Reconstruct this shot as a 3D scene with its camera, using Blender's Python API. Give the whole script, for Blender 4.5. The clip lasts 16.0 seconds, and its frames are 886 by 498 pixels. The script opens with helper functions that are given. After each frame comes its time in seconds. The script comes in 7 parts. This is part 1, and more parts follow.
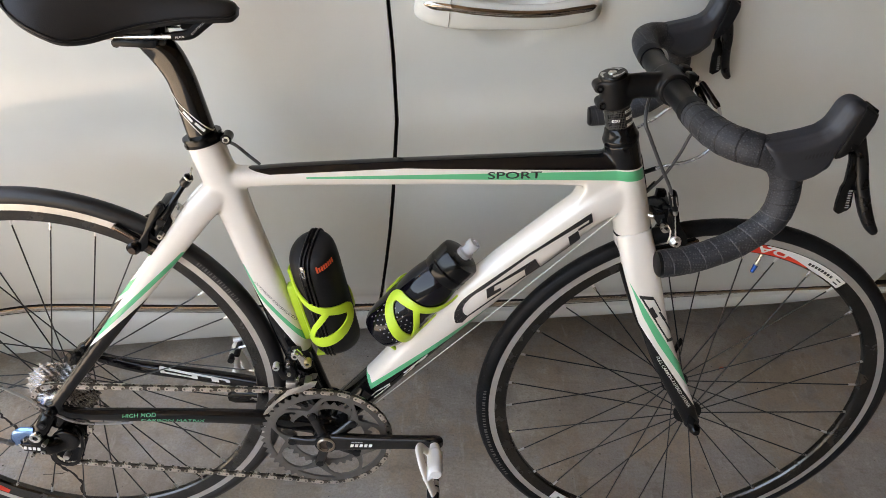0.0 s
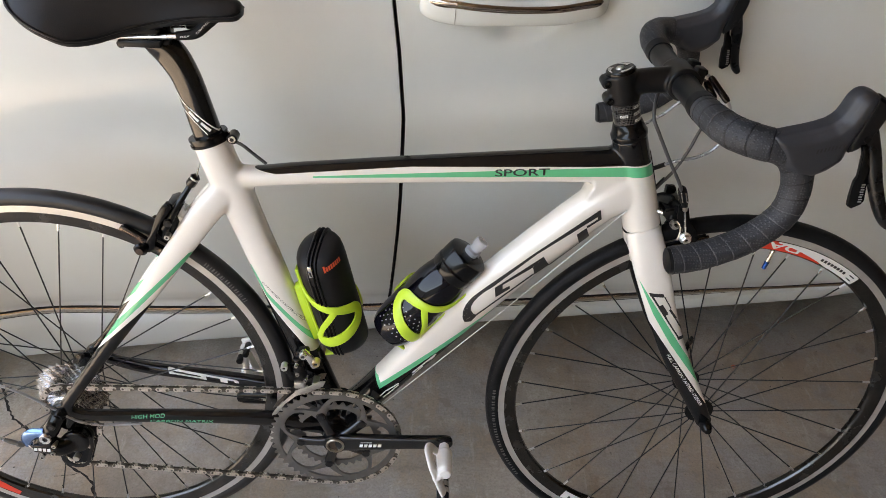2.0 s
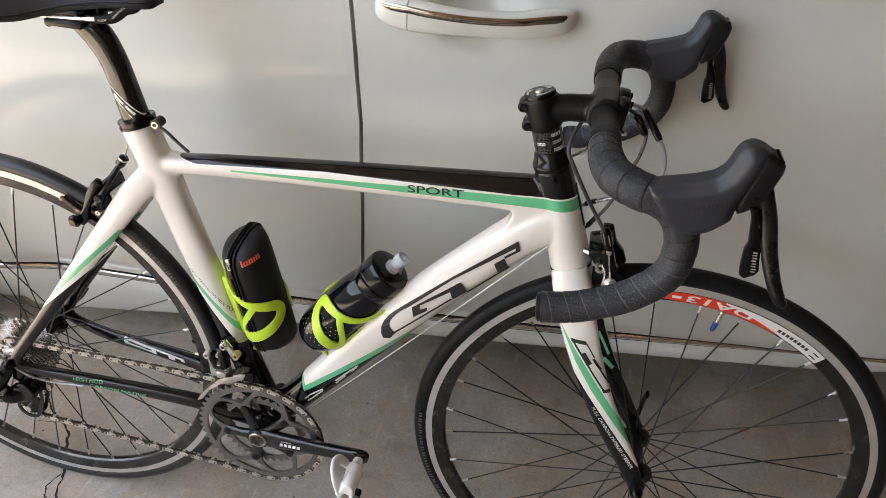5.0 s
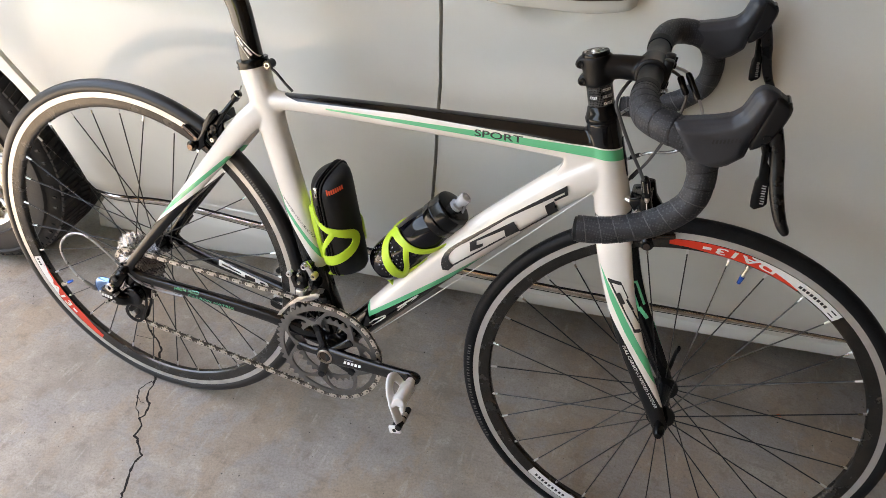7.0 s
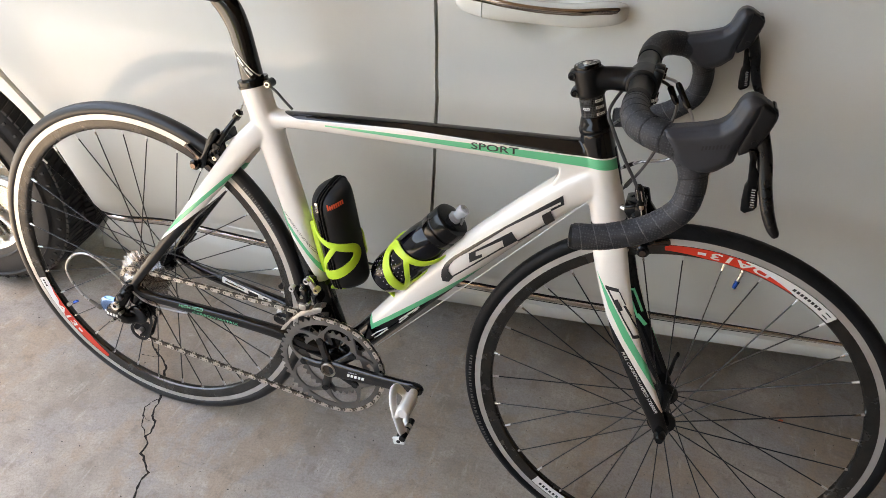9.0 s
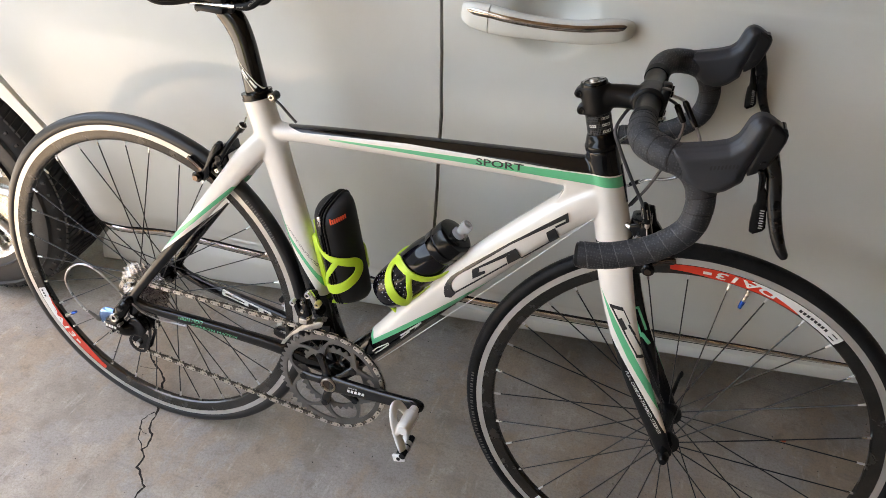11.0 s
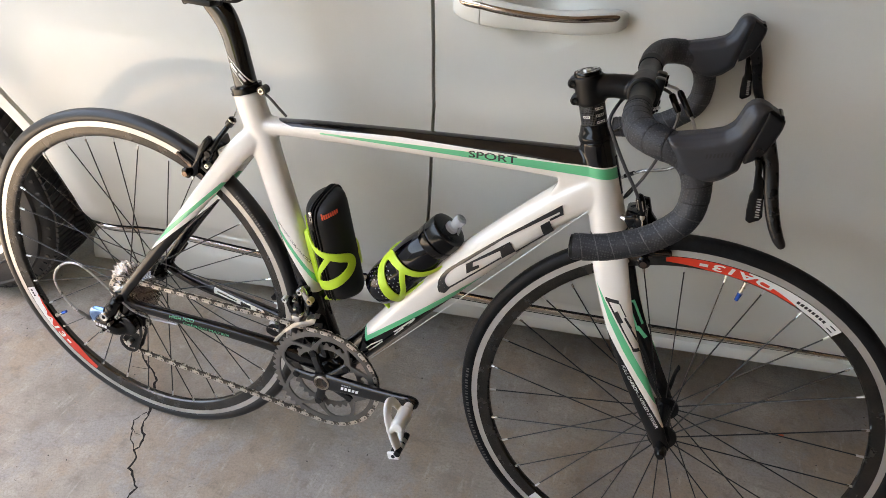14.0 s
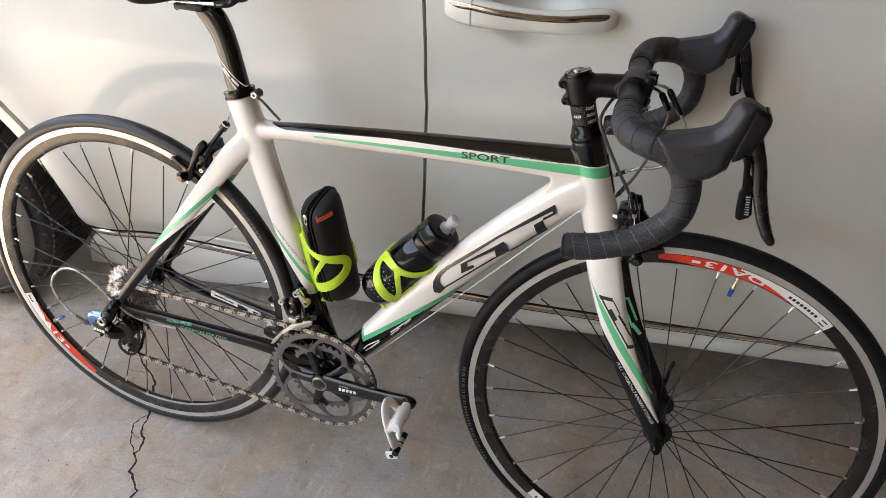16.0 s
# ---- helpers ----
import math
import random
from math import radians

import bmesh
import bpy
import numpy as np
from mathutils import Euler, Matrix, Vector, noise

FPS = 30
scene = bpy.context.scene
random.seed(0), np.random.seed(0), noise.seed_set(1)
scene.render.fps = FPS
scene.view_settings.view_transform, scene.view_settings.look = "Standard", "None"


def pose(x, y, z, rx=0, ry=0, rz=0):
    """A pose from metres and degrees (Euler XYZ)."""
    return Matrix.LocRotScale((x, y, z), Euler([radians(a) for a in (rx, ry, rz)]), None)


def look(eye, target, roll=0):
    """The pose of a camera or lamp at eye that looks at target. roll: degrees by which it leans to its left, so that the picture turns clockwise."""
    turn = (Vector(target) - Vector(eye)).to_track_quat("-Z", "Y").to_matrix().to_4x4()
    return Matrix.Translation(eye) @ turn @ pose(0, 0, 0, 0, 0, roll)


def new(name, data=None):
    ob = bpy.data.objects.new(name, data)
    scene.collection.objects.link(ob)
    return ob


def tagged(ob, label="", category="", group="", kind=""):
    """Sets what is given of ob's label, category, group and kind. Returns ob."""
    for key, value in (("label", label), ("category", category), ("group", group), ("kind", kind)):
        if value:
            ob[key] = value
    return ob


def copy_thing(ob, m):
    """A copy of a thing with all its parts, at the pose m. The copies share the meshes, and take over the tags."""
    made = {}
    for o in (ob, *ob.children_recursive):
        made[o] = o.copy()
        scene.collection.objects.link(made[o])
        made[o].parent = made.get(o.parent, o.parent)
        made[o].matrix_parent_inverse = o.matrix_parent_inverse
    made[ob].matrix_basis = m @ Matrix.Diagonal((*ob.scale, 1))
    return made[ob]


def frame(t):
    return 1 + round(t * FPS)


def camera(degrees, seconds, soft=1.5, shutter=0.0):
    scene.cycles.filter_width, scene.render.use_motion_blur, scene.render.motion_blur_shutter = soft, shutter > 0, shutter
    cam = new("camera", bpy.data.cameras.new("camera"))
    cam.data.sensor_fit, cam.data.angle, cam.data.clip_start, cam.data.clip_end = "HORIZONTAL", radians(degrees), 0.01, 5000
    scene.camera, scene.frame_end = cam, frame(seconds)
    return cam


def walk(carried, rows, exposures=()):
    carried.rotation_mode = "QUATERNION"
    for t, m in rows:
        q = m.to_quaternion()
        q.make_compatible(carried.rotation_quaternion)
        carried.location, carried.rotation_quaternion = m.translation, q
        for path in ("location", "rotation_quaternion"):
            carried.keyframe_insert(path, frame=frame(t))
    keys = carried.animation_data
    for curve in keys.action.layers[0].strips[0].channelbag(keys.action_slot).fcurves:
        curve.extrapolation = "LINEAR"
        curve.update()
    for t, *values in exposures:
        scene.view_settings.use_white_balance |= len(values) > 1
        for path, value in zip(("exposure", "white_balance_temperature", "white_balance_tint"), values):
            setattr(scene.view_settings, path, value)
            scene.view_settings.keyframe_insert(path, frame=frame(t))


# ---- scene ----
cam = camera(62.25, 16.0, soft=0.45)
PATH = [
    (0, (0.5003, -0.6978, 1.2680), (0.5795, 0.2862, 0.4220), 5.40),
    (0.5, (0.4999, -0.7008, 1.2666), (0.5744, 0.2847, 0.4221), 5.16),
    (1, (0.5009, -0.6961, 1.2651), (0.5689, 0.2894, 0.4201), 4.85),
    (1.5, (0.5035, -0.6941, 1.2645), (0.5676, 0.2906, 0.4182), 4.53),
    (2, (0.5036, -0.6950, 1.2623), (0.5655, 0.2897, 0.4158), 4.32),
    (2.5, (0.5135, -0.6932, 1.2669), (0.5749, 0.2888, 0.4172), 4.17),
    (3, (0.5665, -0.6795, 1.2687), (0.6288, 0.2982, 0.4141), 3.92),
    (3.5, (0.6035, -0.6358, 1.2590), (0.6665, 0.3440, 0.4070), 3.29),
    (3.7, (0.6158, -0.5943, 1.2536), (0.6758, 0.3851, 0.4009), 3.02),
    (5.8, (0.8454, -0.7016, 1.2729), (0.5546, 0.2287, 0.4126), 3.56),
    (6, (0.8439, -0.7332, 1.2735), (0.5489, 0.1976, 0.4151), 3.58),
    (6.5, (0.8545, -0.7604, 1.2686), (0.5686, 0.1792, 0.4170), 3.81),
    (7, (0.8490, -0.7810, 1.2711), (0.5506, 0.1610, 0.4264), 3.27),
    (7.5, (0.8582, -0.7875, 1.2780), (0.5548, 0.1594, 0.4406), 2.90),
    (8, (0.8542, -0.7951, 1.2786), (0.5457, 0.1554, 0.4470), 2.41),
    (8.5, (0.8551, -0.8011, 1.2769), (0.5475, 0.1558, 0.4524), 2.31),
    (9, (0.8578, -0.7998, 1.2767), (0.5502, 0.1599, 0.4556), 1.98),
    (11.5, (0.8437, -0.7910, 1.2752), (0.5317, 0.1855, 0.4758), 2.80),
    (12, (0.8400, -0.7916, 1.2741), (0.5280, 0.1877, 0.4780), 2.78),
    (12.5, (0.8410, -0.7918, 1.2687), (0.5299, 0.1875, 0.4724), 2.78),
    (13, (0.8467, -0.7900, 1.2678), (0.5389, 0.1892, 0.4700), 2.78),
    (13.5, (0.8470, -0.7891, 1.2640), (0.5388, 0.1889, 0.4650), 2.64),
    (14, (0.8508, -0.7845, 1.2606), (0.5467, 0.1901, 0.4559), 2.46),
    (14.5, (0.8495, -0.7854, 1.2590), (0.5467, 0.1876, 0.4519), 2.27),
    (15, (0.8479, -0.7878, 1.2566), (0.5463, 0.1822, 0.4453), 2.04),
    (15.5, (0.8573, -0.7845, 1.2632), (0.5568, 0.1862, 0.4523), 1.92),
    (16, (0.8558, -0.7858, 1.2691), (0.5567, 0.1873, 0.4607), 1.73),
]
walk(cam, [(t, look(eye, target, roll)) for t, eye, target, roll in PATH], [(0, 3.36, 9300, 13.5), (3.7, 3.37, 9300, 13.5), (5.8, 3.48, 9300, 13.5), (9.2, 3.45, 9300, 13.5), (11.3, 3.37, 9300, 13.5), (12.5, 3.36, 9300, 13.5), (15, 3.44, 9300, 13.5), (16, 3.44, 9300, 13.5)])

from mathutils.bvhtree import BVHTree

# ---- light ----
world = bpy.data.worlds.new("sky")
scene.world = world
world.use_nodes = True
wn = world.node_tree
sky = wn.nodes.new("ShaderNodeTexSky")
sky.sky_type, sky.sun_disc = "NISHITA", False
sky.sun_elevation, sky.sun_rotation = radians(82), radians(219)
wn.links.new(sky.outputs[0], wn.nodes["Background"].inputs[0])
wn.nodes["Background"].inputs[1].default_value = 0.15

sun = new("sun", bpy.data.lights.new("sun", "SUN"))
sun.data.energy, sun.data.angle, sun.data.color = 3.8, radians(0.5), (1.0, 0.975, 0.945)
sun.matrix_world = look((-0.8, -1.0, 9.0), (0, 0, 0))


# ---- materials ----
def material(name, color, rough=0.5, metal=0.0, coat=0.0, coat_rough=0.03, spec=0.5):
    m = bpy.data.materials.new(name)
    m.use_nodes = True
    b = m.node_tree.nodes["Principled BSDF"]
    b.inputs["Base Color"].default_value = (*color, 1)
    b.inputs["Roughness"].default_value = rough
    b.inputs["Metallic"].default_value = metal
    b.inputs["Coat Weight"].default_value = coat
    b.inputs["Coat Roughness"].default_value = coat_rough
    b.inputs["Specular IOR Level"].default_value = spec
    return m


class Nodes:
    """Short ways to wire a material's nodes."""

    def __init__(self, m):
        self.t = m.node_tree
        self.b = self.t.nodes["Principled BSDF"]
        self.coord = self.t.nodes.new("ShaderNodeTexCoord")

    def put(self, value, socket):
        if isinstance(value, (int, float)):
            socket.default_value = value
        elif isinstance(value, tuple):
            socket.default_value = (*value, 1)[: len(socket.default_value)]
        else:
            self.t.links.new(value, socket)

    def math(self, op, a, b=0.0, c=0.0):
        n = self.t.nodes.new("ShaderNodeMath")
        n.operation = op
        for v, s in zip((a, b, c), n.inputs):
            self.put(v, s)
        return n.outputs[0]

    def noise(self, scale, detail=4.0, rough=0.6, stretch=None, out="Fac"):
        n = self.t.nodes.new("ShaderNodeTexNoise")
        n.inputs["Scale"].default_value, n.inputs["Detail"].default_value, n.inputs["Roughness"].default_value = scale, detail, rough
        src = self.coord.outputs["Object"]
        if stretch:
            mp = self.t.nodes.new("ShaderNodeMapping")
            mp.inputs["Scale"].default_value = stretch
            self.t.links.new(src, mp.inputs[0])
            src = mp.outputs[0]
        self.t.links.new(src, n.inputs["Vector"])
        return n.outputs[out]

    def ramp(self, fac, *stops):
        n = self.t.nodes.new("ShaderNodeValToRGB")
        e = n.color_ramp.elements
        while len(e) < len(stops):
            e.new(0.5)
        for el, (pos, col) in zip(e, stops):
            el.position, el.color = pos, (*col, 1) if isinstance(col, tuple) else (col, col, col, 1)
        self.t.links.new(fac, n.inputs[0])
        return n.outputs[0]

    def mix(self, fac, a, b, kind="MIX"):
        n = self.t.nodes.new("ShaderNodeMix")
        n.data_type, n.blend_type = "RGBA", kind
        self.put(fac, n.inputs["Factor"])
        self.put(a, n.inputs[6])
        self.put(b, n.inputs[7])
        return n.outputs[2]

    def bump(self, height, strength=0.2, distance=0.001):
        n = self.t.nodes.new("ShaderNodeBump")
        n.inputs["Strength"].default_value, n.inputs["Distance"].default_value = strength, distance
        self.t.links.new(height, n.inputs["Height"])
        self.t.links.new(n.outputs[0], self.b.inputs["Normal"])

    def color(self, v):
        self.put(v, self.b.inputs["Base Color"])

    def rough(self, v):
        self.put(v, self.b.inputs["Roughness"])


def worn(name, color, rough, metal=0.0, coat=0.0, amount=0.25, scale=30.0, bump=0.15, grain=400.0, spec=0.5):
    """A surface with broad tone changes, fine grain and uneven gloss."""
    m = material(name, color, rough, metal, coat, spec=spec)
    n = Nodes(m)
    wide, fine = n.noise(scale), n.noise(grain, 2.0)
    both = n.math("ADD", n.math("MULTIPLY", wide, 0.7), n.math("MULTIPLY", fine, 0.3))
    lo, hi = tuple(c * (1 - amount) for c in color), tuple(min(1.0, c * (1 + amount)) for c in color)
    n.color(n.ramp(both, (0.3, lo), (0.7, hi)))
    n.rough(n.math("MULTIPLY_ADD", wide, 0.25, max(0.02, rough - 0.12)))
    if bump:
        n.bump(fine, bump, 0.0006)
    return m


def carbon_nodes(n):
    """The woven look of carbon fibre: a diagonal check of two dark tones."""
    mp = n.t.nodes.new("ShaderNodeMapping")
    mp.inputs["Rotation"].default_value = (0.0, radians(40), 0.0)
    n.t.links.new(n.coord.outputs["Object"], mp.inputs[0])
    ck = n.t.nodes.new("ShaderNodeTexChecker")
    ck.inputs["Scale"].default_value = 420.0
    ck.inputs["Color1"].default_value, ck.inputs["Color2"].default_value = (0.002, 0.002, 0.0022, 1), (0.010, 0.010, 0.0105, 1)
    n.t.links.new(mp.outputs[0], ck.inputs[0])
    return ck.outputs[0]


M = {}
M["black_gloss"] = worn("black_gloss_paint", (0.004, 0.004, 0.0042), 0.14, amount=0.2, bump=0.0, spec=0.28)
M["black_satin"] = worn("black_satin_metal", (0.005, 0.005, 0.0054), 0.34, amount=0.3, spec=0.25)
M["black_matt"] = worn("black_matt_plastic", (0.006, 0.006, 0.0066), 0.52, amount=0.25, grain=900, spec=0.22)
M["anodised"] = worn("black_anodised_rim", (0.078, 0.076, 0.073), 0.24, metal=1.0, amount=0.25)
M["chrome"] = material("chrome", (0.86, 0.85, 0.83), 0.06, 1.0)
M["dark_chrome"] = worn("dark_chrome_band", (0.42, 0.36, 0.32), 0.08, 1.0, amount=0.2, bump=0.0)
M["bright_steel"] = worn("nickel_plated_steel", (0.78, 0.78, 0.77), 0.22, 1.0, amount=0.3, scale=90)
M["steel"] = worn("steel", (0.56, 0.54, 0.50), 0.28, 1.0, amount=0.25)
M["alu"] = worn("polished_aluminium", (0.72, 0.72, 0.71), 0.26, 1.0, amount=0.15)
M["grey_ring"] = worn("hard_anodised_grey", (0.150, 0.142, 0.132), 0.38, 0.6, amount=0.2, grain=1500)
M["spoke"] = material("black_spoke", (0.010, 0.010, 0.010), 0.30, 0.0, spec=0.35)
M["rubber"] = worn("tyre_rubber", (0.009, 0.009, 0.0098), 0.44, amount=0.5, scale=40, bump=0.45, grain=700, spec=0.13)
M["slick_rubber"] = worn("slick_tyre_rubber", (0.009, 0.009, 0.010), 0.38, amount=0.4, scale=25, bump=0.12, grain=900, spec=0.42)
# front tyre tread: fine slanted cuts on both shoulders of the crown
n = Nodes(M["rubber"])
sep = n.t.nodes.new("ShaderNodeSeparateXYZ")
n.t.links.new(n.coord.outputs["Object"], sep.inputs[0])
off = n.math("ABSOLUTE", sep.outputs[1])
turn = n.math("ARCTAN2", sep.outputs[2], sep.outputs[0])
zig = n.math("PINGPONG", n.math("MULTIPLY", turn, 24.0), 1.0)
way = n.math("MULTIPLY_ADD", off, 330.0, n.math("MULTIPLY", zig, 2.6))
cuts = n.math("GREATER_THAN", n.math("SINE", n.math("MULTIPLY", way, 3.1)), 0.80)
cuts = n.math("MULTIPLY", cuts, n.math("MULTIPLY", n.math("GREATER_THAN", off, 0.0030), n.math("LESS_THAN", off, 0.0100)))
n.bump(n.math("MULTIPLY_ADD", cuts, -1.0, n.math("MULTIPLY", n.noise(700.0, 2.0), 0.2)), 0.9, 0.0007)
M["car_rubber"] = worn("car_tyre_rubber", (0.024, 0.023, 0.022), 0.66, amount=0.45, scale=14, bump=0.4, grain=250)
M["hood_rubber"] = worn("hood_rubber", (0.027, 0.029, 0.035), 0.42, amount=0.3, scale=18, bump=0.25, grain=1400, spec=0.42)
M["crank_black"] = worn("crank_black", (0.006, 0.006, 0.0065), 0.16, amount=0.2, bump=0.0, spec=0.5)
M["lever_plastic"] = worn("lever_plastic", (0.007, 0.007, 0.008), 0.42, amount=0.25, scale=40, bump=0.25, grain=1600, spec=0.25)
M["lever_satin"] = worn("lever_satin", (0.006, 0.006, 0.0066), 0.28, amount=0.3, scale=60, bump=0.05, spec=0.3)
M["neon"] = worn("neon_yellow_plastic", (0.50, 0.72, 0.055), 0.34, amount=0.06, bump=0.05)
M["white_plastic"] = worn("white_plastic", (0.80, 0.79, 0.76), 0.32, amount=0.06, bump=0.05)
M["black_print"] = material("black_print", (0.010, 0.010, 0.011), 0.3, coat=0.5)
M["white_print"] = material("white_print", (0.75, 0.74, 0.71), 0.35)
M["green_print"] = material("green_print", (0.10, 0.55, 0.30), 0.35)
M["grey_print"] = material("grey_print", (0.30, 0.30, 0.30), 0.6)
M["dim_print"] = material("dim_print", (0.05, 0.05, 0.052), 0.4)
M["red_print"] = material("red_print", (0.72, 0.035, 0.012), 0.35, coat=0.3)
M["orange_print"] = material("orange_print", (0.75, 0.10, 0.04), 0.6)
M["blue"] = material("blue_anodised", (0.02, 0.12, 0.55), 0.25, 0.8)
M["pale_blue"] = material("pale_blue_metal", (0.16, 0.30, 0.56), 0.22, 0.9)
M["gold"] = material("brass", (0.62, 0.50, 0.28), 0.3, 1.0)
# near-black: underbody, seals, and the shade put into gaps, slots and bolt sockets
M["shadow_gap"] = material("flat_black", (0.006, 0.006, 0.006), 0.8)
M["glass"] = material("dark_glass", (0.01, 0.012, 0.012), 0.03, coat=1.0)

clear = material("clear_nozzle_plastic", (0.78, 0.80, 0.82), 0.22)
clear.node_tree.nodes["Principled BSDF"].inputs["Transmission Weight"].default_value = 0.55
M["clear"] = clear

# brake track: turned aluminium with circular lines
m = material("brake_track", (0.55, 0.53, 0.50), 0.46, 0.7)
n = Nodes(m)
n.bump(n.noise(900.0, 2.0), 0.15, 0.0004)
n.color(n.ramp(n.noise(25.0), (0.3, (0.48, 0.46, 0.43)), (0.7, (0.58, 0.56, 0.53))))
M["track"] = m

# handlebar tape: soft blue-black tape with a grid of small glossy dots
m = material("bar_tape", (0.012, 0.012, 0.014), 0.52, spec=0.3)
n = Nodes(m)
v = n.t.nodes.new("ShaderNodeTexVoronoi")
v.inputs["Scale"].default_value, v.inputs["Randomness"].default_value = 300.0, 0.3
n.t.links.new(n.coord.outputs["Object"], v.inputs["Vector"])
dots = n.ramp(v.outputs["Distance"], (0.22, 1.0), (0.40, 0.0))
grain = n.noise(900.0, 3.0)
n.bump(n.math("ADD", dots, n.math("MULTIPLY", grain, 0.7)), 0.5, 0.0006)
cloth = n.ramp(n.math("ADD", n.math("MULTIPLY", n.noise(35.0), 0.6), n.math("MULTIPLY", grain, 0.5)), (0.35, (0.013, 0.014, 0.017)), (0.75, (0.042, 0.044, 0.050)))
n.color(n.mix(n.math("MULTIPLY", dots, 0.55), cloth, (0.075, 0.078, 0.086)))
n.rough(n.math("MULTIPLY_ADD", dots, -0.12, 0.54))
M["tape"] = m

# neoprene case of the tool bottle
m = material("neoprene", (0.012, 0.012, 0.013), 0.50, spec=0.3)
n = Nodes(m)
n.bump(n.noise(1500.0, 2.0), 0.2, 0.0003)
n.color(n.ramp(n.noise(20.0), (0.3, (0.003, 0.003, 0.0035)), (0.7, (0.007, 0.007, 0.008))))
M["neoprene"] = m

m = material("smoked_bottle", (0.004, 0.004, 0.007), 0.05, spec=0.32)
M["bottle"] = m

# coarse carbon weave of the headset spacers
m = material("spacer_weave", (0.02, 0.02, 0.02), 0.12, spec=0.5)
n = Nodes(m)
mp = n.t.nodes.new("ShaderNodeMapping")
mp.inputs["Rotation"].default_value = (0.0, radians(45), 0.0)
n.t.links.new(n.coord.outputs["Object"], mp.inputs[0])
ck = n.t.nodes.new("ShaderNodeTexChecker")
ck.inputs["Scale"].default_value = 430.0
ck.inputs["Color1"].default_value, ck.inputs["Color2"].default_value = (0.006, 0.006, 0.006, 1), (0.055, 0.053, 0.050, 1)
n.t.links.new(mp.outputs[0], ck.inputs[0])
n.color(ck.outputs[0])
M["spacer_weave"] = m

# carbon weave under lacquer
m = material("carbon_weave", (0.02, 0.02, 0.02), 0.07, spec=0.5)
n = Nodes(m)
n.color(carbon_nodes(n))
M["carbon"] = m

# pearl white car paint: flakes, faint dust, clear coat
m = material("pearl_car_paint", (0.65, 0.650, 0.60), 0.55, 0.0, coat=0.6, coat_rough=0.02, spec=0.2)
n = Nodes(m)
fl = n.noise(2600.0, 1.0)
n.color(n.ramp(n.math("ADD", n.math("MULTIPLY", fl, 0.25), n.math("MULTIPLY", n.noise(3.0), 0.75)), (0.3, (0.600, 0.606, 0.562)), (0.7, (0.680, 0.686, 0.642))))
n.put(n.math("MULTIPLY_ADD", n.noise(6.0, 6.0), 0.03, 0.0), n.b.inputs["Coat Roughness"])
M["car_paint"] = m

# concrete slab: trowelled smooth, with pale and brownish washes, few pits and a fine tooth
m = material("concrete", (0.30, 0.285, 0.26), 0.6)
n = Nodes(m)
wide, mid, fine = n.noise(1.7, 6.0, 0.6), n.noise(7.0, 7.0, 0.62), n.noise(210.0, 4.0, 0.7)
base = n.ramp(n.math("ADD", n.math("MULTIPLY", wide, 0.5), n.math("MULTIPLY", mid, 0.5)), (0.38, (0.259, 0.222, 0.182)), (0.50, (0.374, 0.324, 0.270)), (0.62, (0.483, 0.427, 0.363)))
wash = n.noise(3.4, 6.0, 0.62, (1.0, 1.6, 1.0))
base = n.mix(n.ramp(wash, (0.49, 0.0), (0.54, 0.70)), base, (0.345, 0.324, 0.305))
rust = n.noise(4.2, 7.0, 0.70, (1.5, 1.0, 1.0))
base = n.mix(n.ramp(rust, (0.50, 0.0), (0.58, 0.75)), base, (0.402, 0.309, 0.223))
blot = n.noise(21.0, 7.0, 0.74)
base = n.mix(n.ramp(blot, (0.36, 0.60), (0.46, 0.0)), base, (0.236, 0.191, 0.148))
base = n.mix(n.ramp(blot, (0.55, 0.0), (0.66, 0.50)), base, (0.529, 0.483, 0.424))
drag = n.noise(6.0, 6.0, 0.65, (1.0, 8.0, 1.0))
base = n.mix(n.ramp(drag, (0.32, 0.45), (0.44, 0.0)), base, (0.247, 0.211, 0.175))
scuff = n.noise(11.0, 5.0, 0.6, (5.0, 1.0, 1.0))
base = n.mix(n.ramp(scuff, (0.60, 0.0), (0.68, 0.40)), base, (0.540, 0.500, 0.445))
pits = n.noise(75.0, 3.0, 0.6)
base = n.mix(n.ramp(pits, (0.26, 0.85), (0.31, 0.0)), base, (0.103, 0.087, 0.070))
base = n.mix(n.ramp(fine, (0.34, 0.45), (0.56, 0.0)), base, (0.190, 0.164, 0.138))
n.color(base)
n.rough(n.ramp(mid, (0.3, 0.40), (0.7, 0.66)))
n.bump(n.math("ADD", fine, n.math("MULTIPLY", mid, 0.8)), 0.55, 0.0025)
M["concrete"] = m

m = worn("wall_plaster", (0.250, 0.188, 0.128), 0.85, amount=0.08, scale=4, grain=120, bump=0.3)
M["plaster"] = m
M["dull_wall"] = worn("dull_render", (0.26, 0.255, 0.22), 0.9, amount=0.2, scale=2, grain=60, bump=0.4)
M["road"] = worn("dull_asphalt", (0.060, 0.056, 0.050), 0.9, amount=0.25, scale=3, grain=90, bump=0.4)
M["driveway"] = worn("driveway_concrete", (0.345, 0.343, 0.335), 0.85, amount=0.15, scale=2, grain=90, bump=0.4)


# ---- mesh helpers ----
def smooth(me, angle=None):
    for p in me.polygons:
        p.use_smooth = True
    if angle is not None:
        me.set_sharp_from_angle(angle=radians(angle))
    return me


